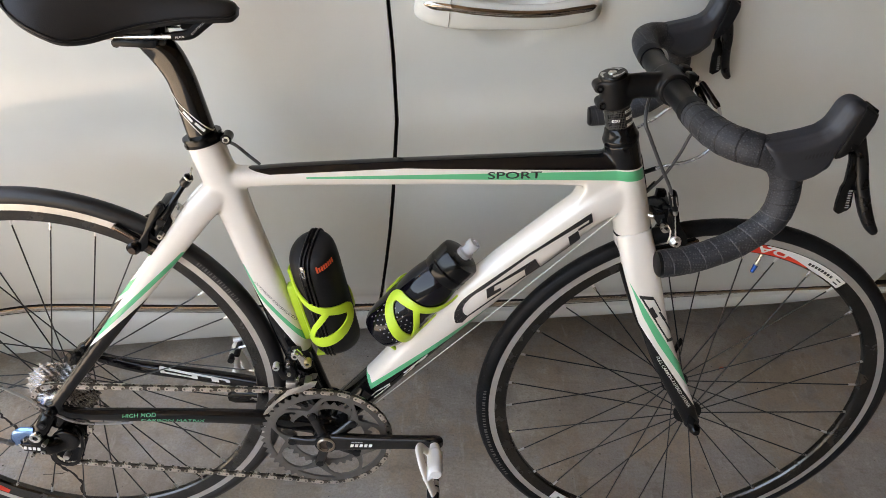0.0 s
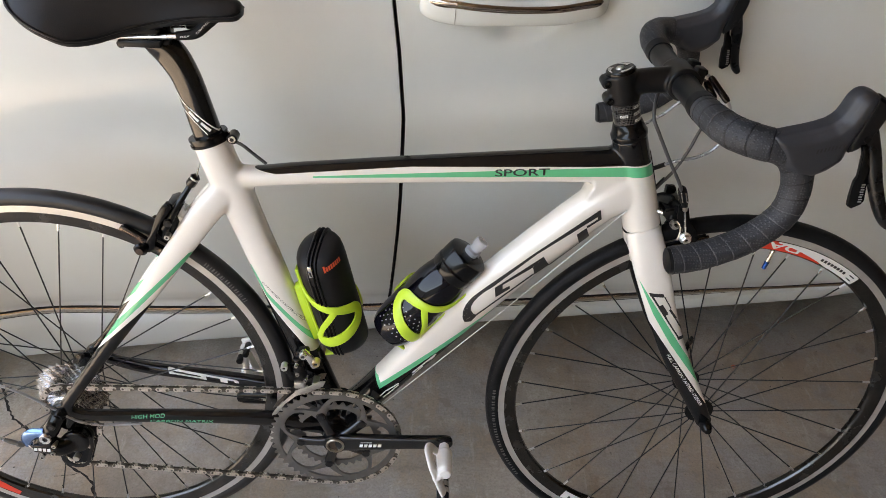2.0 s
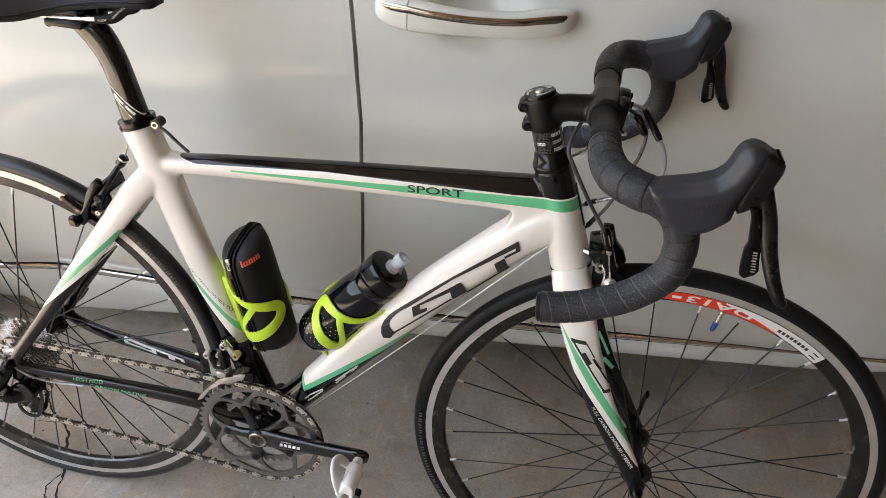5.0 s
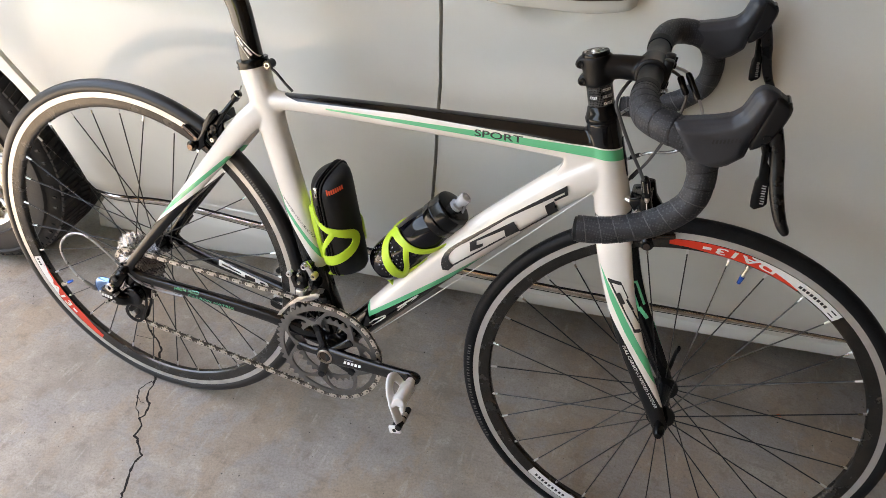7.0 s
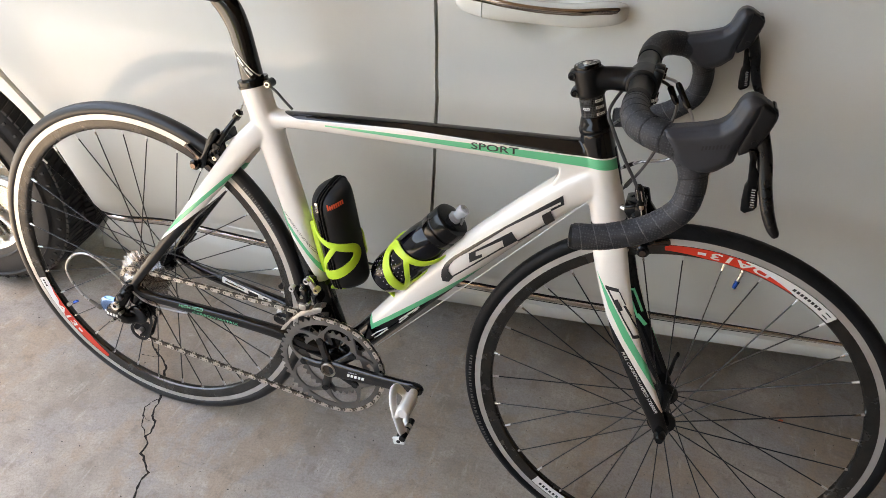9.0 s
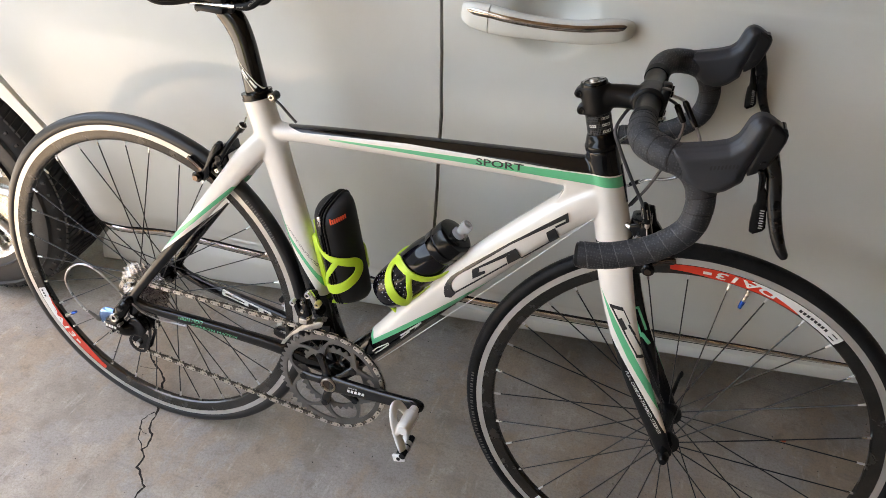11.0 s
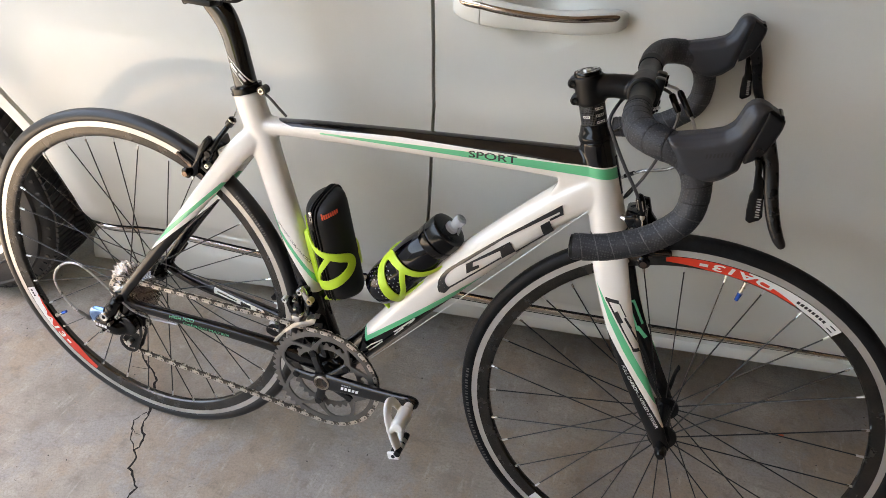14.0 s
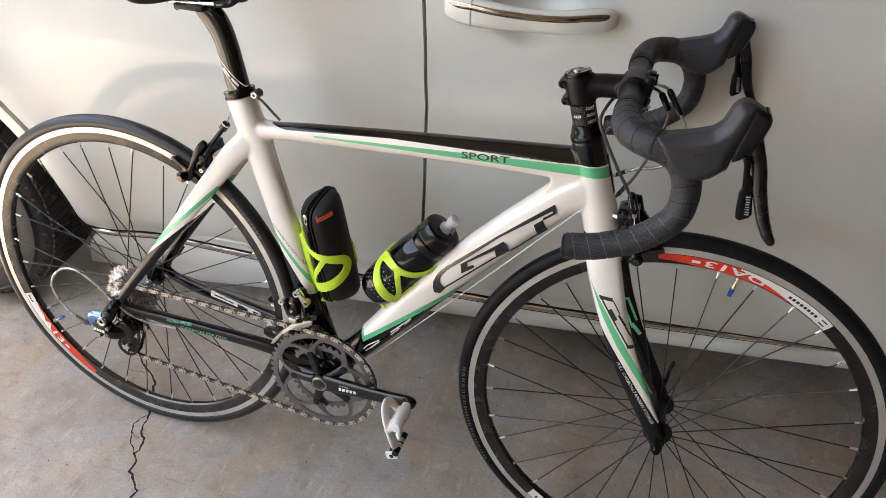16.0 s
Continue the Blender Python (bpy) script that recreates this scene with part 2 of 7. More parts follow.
def mesh(name, verts, faces, mats, index=None, angle=40):
    me = bpy.data.meshes.new(name)
    me.from_pydata([tuple(v) for v in verts], [], faces)
    for m in mats if isinstance(mats, (list, tuple)) else [mats]:
        me.materials.append(M[m] if isinstance(m, str) else m)
    if index is not None:
        me.polygons.foreach_set("material_index", index)
    b = bmesh.new()
    b.from_mesh(me)
    bmesh.ops.recalc_face_normals(b, faces=b.faces)
    b.to_mesh(me)
    b.free()
    return smooth(me, angle)


def part(name, me, parent, label="", m=None):
    ob = new(name, me)
    ob.parent = parent
    if m is not None:
        ob.matrix_basis = m
    return tagged(ob, label=label)


class Shape:
    """Vertices and faces of several solids, gathered into one mesh."""

    def __init__(self):
        self.v, self.f, self.i = [], [], []

    def add(self, verts, faces, slot=0, m=None):
        k = len(self.v)
        self.v += [m @ Vector(v) if m is not None else Vector(v) for v in verts]
        self.f += [tuple(k + j for j in f) for f in faces]
        self.i += [slot] * len(faces)
        return self

    def mesh(self, name, mats, angle=40):
        return mesh(name, self.v, self.f, mats, self.i, angle)


def catmull(points, per):
    """A smooth line through points (tuples of any length), with per steps between two of them."""
    p = [np.array(q, float) for q in points]
    p = [2 * p[0] - p[1], *p, 2 * p[-1] - p[-2]]
    out = []
    for a, b, c, d in zip(p, p[1:], p[2:], p[3:]):
        for k in range(per):
            t = k / per
            out.append(0.5 * (2 * b + (c - a) * t + (2 * a - 5 * b + 4 * c - d) * t * t + (3 * b - a - 3 * c + d) * t**3))
    out.append(p[-2])
    return out


def tube(path, sides=20, lateral=None, power=2.0, shape=None):
    """A closed tube along rows of x, y, z, half width across, half depth. With lateral, the width lies along that direction."""
    path = [np.array(r, float) for r in path]
    pts = [r[:3] for r in path]
    n = len(pts)
    tans = [pts[min(i + 1, n - 1)] - pts[max(i - 1, 0)] for i in range(n)]
    tans = [t / (np.linalg.norm(t) + 1e-12) for t in tans]
    ref = np.array((0, 1, 0), float) if lateral is None else np.array(lateral, float)
    if lateral is None and abs(tans[0] @ ref) > 0.9:
        ref = np.array((0, 0, 1), float)
    verts, faces = [], []
    along = 0.0
    for i in range(n):
        t = tans[i]
        u = ref - (ref @ t) * t
        u /= np.linalg.norm(u) + 1e-12
        if lateral is None:
            ref = u
        w = np.cross(t, u)
        if i:
            along += np.linalg.norm(pts[i] - pts[i - 1])
        for k in range(sides):
            a = 2 * math.pi * k / sides
            c, s = math.cos(a), math.sin(a)
            c, s = math.copysign(abs(c) ** (2 / power), c), math.copysign(abs(s) ** (2 / power), s)
            g = shape(along, a) if shape else 1.0
            verts.append(pts[i] + g * (path[i][3] * c * u + path[i][-1] * s * w))
    for i in range(n - 1):
        for k in range(sides):
            a, b = i * sides + k, i * sides + (k + 1) % sides
            faces.append((a, b, b + sides, a + sides))
    faces.append(tuple(range(sides))[::-1])
    faces.append(tuple(range((n - 1) * sides, n * sides)))
    return verts, faces


def rod(a, b, r, sides=10, r2=None):
    return tube([(*a, r), (*b, r if r2 is None else r2)], sides)


def lathe(profile, steps=64, closed=True, a0=0.0, a1=360.0):
    """Rows of radius, y turned about the y axis."""
    full = abs(a1 - a0) >= 359.9
    verts, faces, m = [], [], len(profile)
    cols = steps if full else steps + 1
    for k in range(cols):
        a = radians(a0 + (a1 - a0) * k / steps)
        verts += [(r * math.cos(a), y, r * math.sin(a)) for r, y in profile]
    for k in range(steps):
        for j in range(m if closed else m - 1):
            p, q = k * m + j, k * m + (j + 1) % m
            kk = (k + 1) % cols
            faces.append((p, q, kk * m + (j + 1) % m, kk * m + j))
    if not closed and full:
        faces.append(tuple(k * m for k in range(steps)))
        faces.append(tuple(k * m + m - 1 for k in range(steps)))
    return verts, faces


def box(size, at=(0, 0, 0), bevel=0.002, segments=2, m=None):
    """A box with rounded edges."""
    b = bmesh.new()
    bmesh.ops.create_cube(b, size=1.0)
    bmesh.ops.scale(b, vec=size, verts=b.verts)
    if bevel:
        bmesh.ops.bevel(b, geom=list(b.edges), offset=bevel, segments=segments, affect="EDGES", profile=0.5)
    bmesh.ops.translate(b, vec=at, verts=b.verts)
    if m is not None:
        bmesh.ops.transform(b, matrix=m, verts=b.verts)
    b.verts.index_update()
    out = [v.co.copy() for v in b.verts], [tuple(v.index for v in f.verts) for f in b.faces]
    b.free()
    return out


def plate(outline, y0, y1, bevel=0.001, holes=()):
    """A flat plate with the given outline of x, z, between y0 and y1."""
    b = bmesh.new()
    vs = [b.verts.new((x, y0, z)) for x, z in outline]
    f = b.faces.new(vs)
    r = bmesh.ops.extrude_face_region(b, geom=[f])
    bmesh.ops.translate(b, vec=(0, y1 - y0, 0), verts=[g for g in r["geom"] if isinstance(g, bmesh.types.BMVert)])
    bmesh.ops.recalc_face_normals(b, faces=b.faces)
    if bevel:
        sharp = [e for e in b.edges if len(e.link_faces) == 2 and e.calc_face_angle(0) > 1.2]
        bmesh.ops.bevel(b, geom=sharp, offset=bevel, segments=2, affect="EDGES", profile=0.5)
    b.verts.index_update()
    out = [v.co.copy() for v in b.verts], [tuple(v.index for v in q.verts) for q in b.faces]
    b.free()
    return out


def moulded(name, shape, mats, voxel=0.0022, soft=6, factor=0.5):
    """One skin over all solids of a shape, with soft joints."""
    me = shape.mesh("raw", "black_matt")
    ob = new("raw", me)
    r = ob.modifiers.new("skin", "REMESH")
    r.mode, r.voxel_size, r.use_smooth_shade = "VOXEL", voxel, True
    s = ob.modifiers.new("soft", "SMOOTH")
    s.factor, s.iterations = factor, soft
    dg = bpy.context.evaluated_depsgraph_get()
    out = bpy.data.meshes.new_from_object(ob.evaluated_get(dg))
    bpy.data.objects.remove(ob)
    bpy.data.meshes.remove(me)
    out.name = name
    out.materials.clear()
    for m in mats if isinstance(mats, (list, tuple)) else [mats]:
        out.materials.append(M[m] if isinstance(m, str) else m)
    return smooth(out)


def tree_of(me):
    return BVHTree.FromPolygons([v.co.copy() for v in me.vertices], [tuple(p.vertices) for p in me.polygons])


def grid_cell(corners, nu, nv):
    """A four-cornered patch of x, z, cut into nu by nv pieces."""
    a, b, c, d = [np.array(q, float) for q in corners]
    pts = [(1 - j / nv) * ((1 - i / nu) * a + i / nu * b) + j / nv * ((1 - i / nu) * d + i / nu * c) for j in range(nv + 1) for i in range(nu + 1)]
    faces = [(j * (nu + 1) + i, j * (nu + 1) + i + 1, (j + 1) * (nu + 1) + i + 1, (j + 1) * (nu + 1) + i) for j in range(nv) for i in range(nu)]
    return pts, faces


def lettering(text, size=1.0, shear=0.0, bold=0.0):
    """The outline of words as points of x, y and faces, with the left end of the base line at 0, 0."""
    cu = bpy.data.curves.new("words", "FONT")
    cu.body, cu.size, cu.shear, cu.offset, cu.resolution_u = text, size, shear, bold, 3
    ob = new("words", cu)
    dg = bpy.context.evaluated_depsgraph_get()
    dg.update()
    me = bpy.data.meshes.new_from_object(ob.evaluated_get(dg))
    pts, faces = [np.array(v.co[:2]) for v in me.vertices], [tuple(p.vertices) for p in me.polygons]
    bpy.data.objects.remove(ob)
    bpy.data.curves.remove(cu)
    bpy.data.meshes.remove(me)
    return pts, faces


def words_on(text, a, b, height, shear=0.0, bold=0.0):
    """Lettering laid in the x, z plane from a to b, with letters of that height."""
    pts, faces = lettering(text, 1.0, shear, bold)
    lo, hi = min(q[0] for q in pts), max(q[0] for q in pts)
    top = max(q[1] for q in pts)
    a, b = np.array(a, float), np.array(b, float)
    along = (b - a) / (hi - lo)
    up = np.array((-along[1], along[0]))
    up *= height / top / np.linalg.norm(up)
    return [a + (q[0] - lo) * along + q[1] * up for q in pts], faces


def laid_on(name, tree, pieces, mat, parent, side=-1, lift=0.0004, label="", spread=0.15):
    """Print laid on a surface: each piece's x, z points are moved along y until they meet it."""
    s = Shape()
    for pts, faces in pieces:
        vs, ok = [], []
        for x, z in pts:
            hit = tree.ray_cast(Vector((x, side * spread, z)), Vector((0, -side, 0)), 2 * spread)
            ok.append(hit[0] is not None)
            vs.append(hit[0] + hit[1] * lift * (1 if hit[1].y * side > 0 else -1) if hit[0] is not None else Vector((x, 0, z)))
        keep = [f for f in faces if all(ok[k] for k in f)]
        used = sorted({k for f in keep for k in f})
        at = {k: i for i, k in enumerate(used)}
        s.add([vs[k] for k in used], [tuple(at[k] for k in f) for f in keep])
    return part(name, s.mesh(name, mat, None), parent, label)


# ---- the garage ----
def slab(name, lo, hi, mat, label, category, bevel=0.0):
    size = [b - a for a, b in zip(lo, hi)]
    mid = [(a + b) / 2 for a, b in zip(lo, hi)]
    v, f = box(size, mid, bevel)
    ob = new(name, mesh(name, v, f, mat))
    return tagged(ob, label, category, kind="structure")


floor = slab("floor", (-1.6, -8.0, -0.12), (4.6, 3.2, 0.0), "concrete", "worn grey concrete garage floor with a crack", "floor")
slab("ground", (-60, -60, -0.30), (60, 60, -0.125), "road", "dark worn asphalt outside the garage", "ground")
slab("pavement", (-5.0, -5.2, -0.124), (-1.6, 6.0, -0.02), "driveway", "sunlit pale concrete apron at the garage door", "pavement", 0.01)
# unseen walls, added to keep the bright low sky out of the reflections
slab("backdrop", (-14.0, -16.4, -0.125), (9.0, -16.0, 4.2), "dull_wall", "unseen dull wall added to block the low bright sky", "backdrop")
slab("backdrop", (-14.0, -16.0, -0.125), (-13.6, 10.0, 4.2), "dull_wall", "unseen dull wall added to block the low bright sky", "backdrop")
slab("wall_north", (-0.85, 2.7, 0), (4.8, 2.85, 2.75), "plaster", "plain dull plaster garage wall", "wall")
slab("wall_south", (-0.85, -8.15, 0), (4.8, -8.0, 2.75), "plaster", "plain dull plaster garage wall", "wall")
slab("wall_east", (4.6, -8.0, 0), (4.75, 2.7, 2.75), "plaster", "plain dull plaster garage wall", "wall")
slab("wall_west", (-1.0, -8.15, 2.55), (-0.85, 2.85, 2.75), "plaster", "wall strip over the open garage door", "wall")
slab("ceiling", (-1.0, -8.15, 2.75), (4.75, 2.85, 2.87), "plaster", "plain dull garage ceiling", "ceiling")


# low yellow-green hedge beyond the driveway, mirrored in the car's door
M["hedge_leaf"] = worn("hedge_leaf", (0.30, 0.36, 0.05), 0.6, amount=0.4, scale=9, bump=0.0)
rnd = random.Random(5)
s = Shape()
for k in range(1300):
    u = rnd.random()
    c = Vector((-3.9 + 1.9 * u + rnd.gauss(0, 0.10), -5.55 + 0.30 * u + rnd.gauss(0, 0.12), -0.02 + (0.30 + 0.12 * math.sin(9 * u)) * rnd.random() ** 0.7))
    a, b = Vector((rnd.gauss(0, 1), rnd.gauss(0, 1), rnd.gauss(0, 1))).normalized() * 0.035, Vector((rnd.gauss(0, 1), rnd.gauss(0, 1), rnd.gauss(0, 1))).normalized() * 0.022
    s.add([c - a, c + b, c + a, c - b], [(0, 1, 2, 3)])
tagged(new("hedge", s.mesh("hedge", "hedge_leaf", None)), "low yellow-green hedge beside the driveway", "hedge", kind="stuff")


def jagged(points, step, wander, seed):
    """A line through points of x, y, broken into short uneven steps."""
    rnd = random.Random(seed)
    out = []
    for (x0, y0), (x1, y1) in zip(points, points[1:]):
        k = max(1, int(math.hypot(x1 - x0, y1 - y0) / step))
        for i in range(k):
            t = i / k
            out.append((x0 + (x1 - x0) * t + rnd.uniform(-wander, wander), y0 + (y1 - y0) * t + rnd.uniform(-wander, wander)))
    return out + [points[-1]]


def crack(points, width, seed):
    """A broken line in the slab, as a thin dark ribbon laid just above it."""
    rnd = random.Random(seed + 50)
    line = jagged(points, 0.007, 0.0022, seed)
    s = Shape()
    vs = []
    for i, (x, y) in enumerate(line):
        dx = line[min(i + 1, len(line) - 1)][0] - line[max(i - 1, 0)][0]
        dy = line[min(i + 1, len(line) - 1)][1] - line[max(i - 1, 0)][1]
        k = math.hypot(dx, dy) + 1e-9
        w = width * rnd.uniform(0.35, 1.1) / 2
        vs += [(x - dy / k * w, y + dx / k * w, 0.0006), (x + dy / k * w, y - dx / k * w, 0.0006)]
    s.add(vs, [(2 * i, 2 * i + 1, 2 * i + 3, 2 * i + 2) for i in range(len(line) - 1)])
    return s


M["crack"] = worn("crack_dark", (0.016, 0.013, 0.011), 0.95, amount=0.5, scale=120, bump=0)
main_line = [(-0.36, 0.33), (-0.31, 0.26), (-0.278, 0.211), (-0.241, 0.185), (-0.18, 0.15), (-0.121, 0.098), (-0.091, 0.085), (-0.067, 0.064), (-0.057, 0.036), (-0.040, 0.010), (-0.027, -0.011), (-0.021, -0.041), (-0.014, -0.06), (0.005, -0.075), (0.008, -0.098), (0.004, -0.110), (0.020, -0.122), (0.022, -0.146), (0.043, -0.164), (0.062, -0.177), (0.058, -0.20), (0.075, -0.24), (0.10, -0.33)]
for pts, w, seed in ((main_line, 0.0056, 1), ([(-0.034, -0.02), (-0.045, -0.045), (-0.037, -0.058), (-0.028, -0.078), (-0.012, -0.092), (0.004, -0.110)], 0.0030, 2), ([(-0.037, -0.062), (-0.022, -0.070), (-0.010, -0.072)], 0.0013, 3), ([(-0.144, 0.082), (-0.121, 0.082), (-0.100, 0.090)], 0.0014, 4)):
    part("crack", crack(pts, w, seed).mesh("crack", "crack", None), floor, "dark jagged crack in the concrete")


# grit and crumbs lying on the slab, and one orange scrap
rnd = random.Random(21)
s = Shape()
for k in range(420):
    x, y = rnd.uniform(-0.6, 1.7), rnd.uniform(-0.45, 0.75)
    r = rnd.choice((0.0007, 0.0009, 0.0012, 0.0018))
    a = rnd.uniform(0, 6.3)
    pts = [(x + r * c * math.cos(a + t), y + r * c * math.sin(a + t), z) for z, q in ((0.0, 1.0), (r * 0.9, 0.55)) for t, c in zip((0.0, 1.3, 2.5, 3.8, 5.1), (q, 0.8 * q, q, 0.7 * q, 0.9 * q))]
    s.add(pts, [(0, 1, 6, 5), (1, 2, 7, 6), (2, 3, 8, 7), (3, 4, 9, 8), (4, 0, 5, 9), (5, 6, 7, 8, 9)], rnd.choice((0, 0, 1)))
M["pale_grit"] = worn("pale_grit", (0.34, 0.30, 0.25), 0.9, scale=200)
M["dark_grit"] = worn("dark_grit", (0.06, 0.05, 0.042), 0.9, scale=200)
tagged(new("floor_grit", s.mesh("floor_grit", ["dark_grit", "pale_grit"], 20)), "fine dark and pale grit scattered on the concrete", "grit", kind="stuff")
M["orange_scrap"] = material("orange_scrap", (0.62, 0.10, 0.03), 0.6)
s = Shape().add(*plate([(-0.006, -0.002), (0.001, -0.004), (0.007, -0.001), (0.003, 0.003), (-0.004, 0.002)], 0.0, 0.0012, 0.0003), 0, pose(1.257, 0.394, 0.0, 90, 0, 20))
ob = new("paper_scrap", s.mesh("paper_scrap", "orange_scrap"))
ob.location.z = 0.0013
tagged(ob, "tiny orange scrap lying on the concrete floor", "litter")


# ---- the car ----
SLOPE = 0.073
M["moulding_chrome"] = worn("moulding_chrome", (0.72, 0.68, 0.62), 0.10, 1.0, amount=0.15, bump=0.0)
SIDE_Z, SIDE_IN = zip((0.06, 0.125), (0.10, 0.115), (0.16, 0.095), (0.22, 0.080), (0.26, 0.055), (0.30, 0.036), (0.40, 0.010), (0.53, 0.001), (0.62, 0.0), (0.70, 0.004), (0.78, 0.019), (0.86, 0.041), (0.898, 0.052), (0.905, 0.058), (0.95, 0.074), (1.02, 0.095), (1.06, 0.115))
FINE_Z = np.linspace(0.06, 1.06, 401)
curve = catmull(list(zip(SIDE_Z, SIDE_IN)), 10)
FINE_IN = np.interp(FINE_Z, [q[0] for q in curve], [q[1] for q in curve])
bell = np.exp(-((np.arange(-30, 31) / 10.0) ** 2) / 2)
soft_in = np.convolve(np.pad(FINE_IN, 30, "edge"), bell / bell.sum(), "valid")
FINE_IN = np.where((FINE_Z > 0.32) & (FINE_Z < 0.86), soft_in, FINE_IN)
ARCH_X, ARCH_Z, ARCH_R = -0.66, 0.33, 0.345
WHEEL_X, WHEEL_Z = -0.660, 0.318
FRONT_X = 2.02
BUMP = [(0.652, 0.856, 0.074, 0.030)]


def side_y(x, z):
    """The car's near flank: its y at x and height z."""
    y = 0.283 + SLOPE * (x - 0.5) + float(np.interp(z, FINE_Z, FINE_IN))
    for ax in (ARCH_X, FRONT_X):
        d = math.hypot(x - ax, z - ARCH_Z)
        y -= 0.028 * math.exp(-(((d - 0.37) / (0.12 if d < 0.37 else 0.085)) ** 2)) * (1.0 if z > 0.2 else max(0.0, z / 0.2))
    for bx, bz, r, depth in BUMP:
        q = ((x - bx) / r) ** 2 + ((z - bz) / (0.85 * r)) ** 2
        if q < 1:
            y += depth * (1 - q) ** 1.3
    return y


def sheet(rows, mat, fold=0.02, inward=(0, 1, 0)):
    """A panel from rows of points, its rim folded inward."""
    b = bmesh.new()
    vs = [[b.verts.new(p) for p in r] for r in rows]
    for r, q in zip(vs, vs[1:]):
        for k in range(len(r) - 1):
            b.faces.new((r[k], r[k + 1], q[k + 1], q[k]))
    if fold:
        edge = [e for e in b.edges if e.is_boundary]
        ex = bmesh.ops.extrude_edge_only(b, edges=edge)
        bmesh.ops.translate(b, vec=Vector(inward) * fold, verts=[g for g in ex["geom"] if isinstance(g, bmesh.types.BMVert)])
    bmesh.ops.recalc_face_normals(b, faces=b.faces)
    me = bpy.data.meshes.new("sheet")
    b.to_mesh(me)
    b.free()
    me.materials.append(M[mat])
    return smooth(me, 35)


def flank(x0, x1, z0, z1, mat, nx=120, nz=110, out=0.0, fold=0.02):
    """A panel of the flank; its bounds may be numbers or functions of the height (x) and of x (z)."""
    rows = []
    for j in range(nz + 1):
        row = []
        for i in range(nx + 1):
            u, w = i / nx, j / nz
            zg = (z0(0.5) if callable(z0) else z0) * (1 - w) + z1 * w
            a, c = x0(zg) if callable(x0) else x0, x1(zg) if callable(x1) else x1
            x = a + (c - a) * u
            z = (z0(x) if callable(z0) else z0) * (1 - w) + (z1(x) if callable(z1) else z1) * w
            row.append((x, side_y(x, z) - out, z))
        rows.append(row)
    return sheet(rows, mat, fold)


def strip_z(x):
    return 0.199 + 0.066 * (x - 0.37) ** 2


def sill_z(x):
    return 0.055 + 0.095 * x


def gap_x(z):
    return float(np.interp(z, (0.2, 0.32, 0.46, 0.53, 0.68, 0.78, 0.86, 1.06), (0.468, 0.476, 0.485, 0.488, 0.490, 0.481, 0.470, 0.435)))


def seam_x(z):
    """The slanting rear edge of the rear door, which ends at the wheel arch."""
    arch = ARCH_X + math.sqrt(max(0.0, ARCH_R**2 - (z - ARCH_Z) ** 2)) if z < ARCH_Z + ARCH_R else ARCH_X
    line = -0.335 - (z - 0.519) * 0.70
    e = min(1.0, max(0.0, (z - 0.44) / 0.03))
    return arch * (1 - e) + max(arch, line) * e


BELT = 1.03
car = tagged(new("car"), "pearl white car with chrome door handle, parked in the garage", "car")
rear_door = part("rear_door", flank(lambda z: seam_x(z) + 0.0016, lambda z: gap_x(z) - 0.0030, strip_z, BELT, "car_paint"), car)
front_door = part("front_door", flank(lambda z: gap_x(z) + 0.0030, 1.49, strip_z, BELT, "car_paint", 160, 130), car)


def quarter(cx, to_x, top, other):
    """The panel over a wheel arch: from the arch out to the door's seam, the belt and the car's end."""
    rows = []
    for k in range(65):
        th = radians(12 + 168 * k / 64) if other > 0 else radians(180 - 12 - 168 * k / 64)
        c, s = math.cos(th), math.sin(th)
        far = 3.0
        if s > 1e-6:
            far = min(far, (top - ARCH_Z) / s)
        r = ARCH_R
        while r < far:
            x, z = cx + r * c, ARCH_Z + r * s
            if other > 0 and x > seam_x(z) - 0.0016:
                break
            if other < 0 and x < 1.496:
                break
            if (x < to_x) if other > 0 else (x > to_x):
                break
            r += 0.002
        rows.append([(cx + (ARCH_R + (r - ARCH_R) * t / 14) * c, side_y(cx + (ARCH_R + (r - ARCH_R) * t / 14) * c, ARCH_Z + (ARCH_R + (r - ARCH_R) * t / 14) * s), ARCH_Z + (ARCH_R + (r - ARCH_R) * t / 14) * s) for t in range(15)])
    return sheet(rows, "car_paint", 0.035)


part("rear_quarter_panel", quarter(ARCH_X, -1.75, BELT, 1), car)
part("front_wing", quarter(FRONT_X, 2.85, BELT, -1), car)


# sill below the doors, with the chrome moulding above it
def rail(z_low, z_high, x0, x1, out, mat, fold=0.01, nx=120, nz=4, lean=0.0):
    rows = []
    for j in range(nz + 1):
        row = []
        for i in range(nx + 1):
            x = x0 + (x1 - x0) * i / nx - lean * (1 - j / nz) * max(0.0, 1 - i / 14)
            z = z_low(x) + (z_high(x) - z_low(x)) * j / nz
            row.append((x, side_y(x, z) - out * math.sin(math.pi * min(1, max(0, j / nz))) ** 0.4, z))
        rows.append(row)
    return sheet(rows, mat, fold)


SILL_0, SILL_1 = -0.330, 1.60
part("door_seal", rail(lambda x: strip_z(x) - 0.0075, lambda x: strip_z(x) - 0.0010, SILL_0, SILL_1, -0.004, "shadow_gap"), car)
part("chrome_moulding", rail(lambda x: strip_z(x) - 0.024, lambda x: strip_z(x) - 0.0085, SILL_0, SILL_1, 0.004, "moulding_chrome", 0.012, nz=8), car, "chrome moulding along the bottom of the doors")
part("moulding_groove", rail(lambda x: strip_z(x) - 0.028, lambda x: strip_z(x) - 0.0245, SILL_0, SILL_1, -0.003, "shadow_gap"), car)


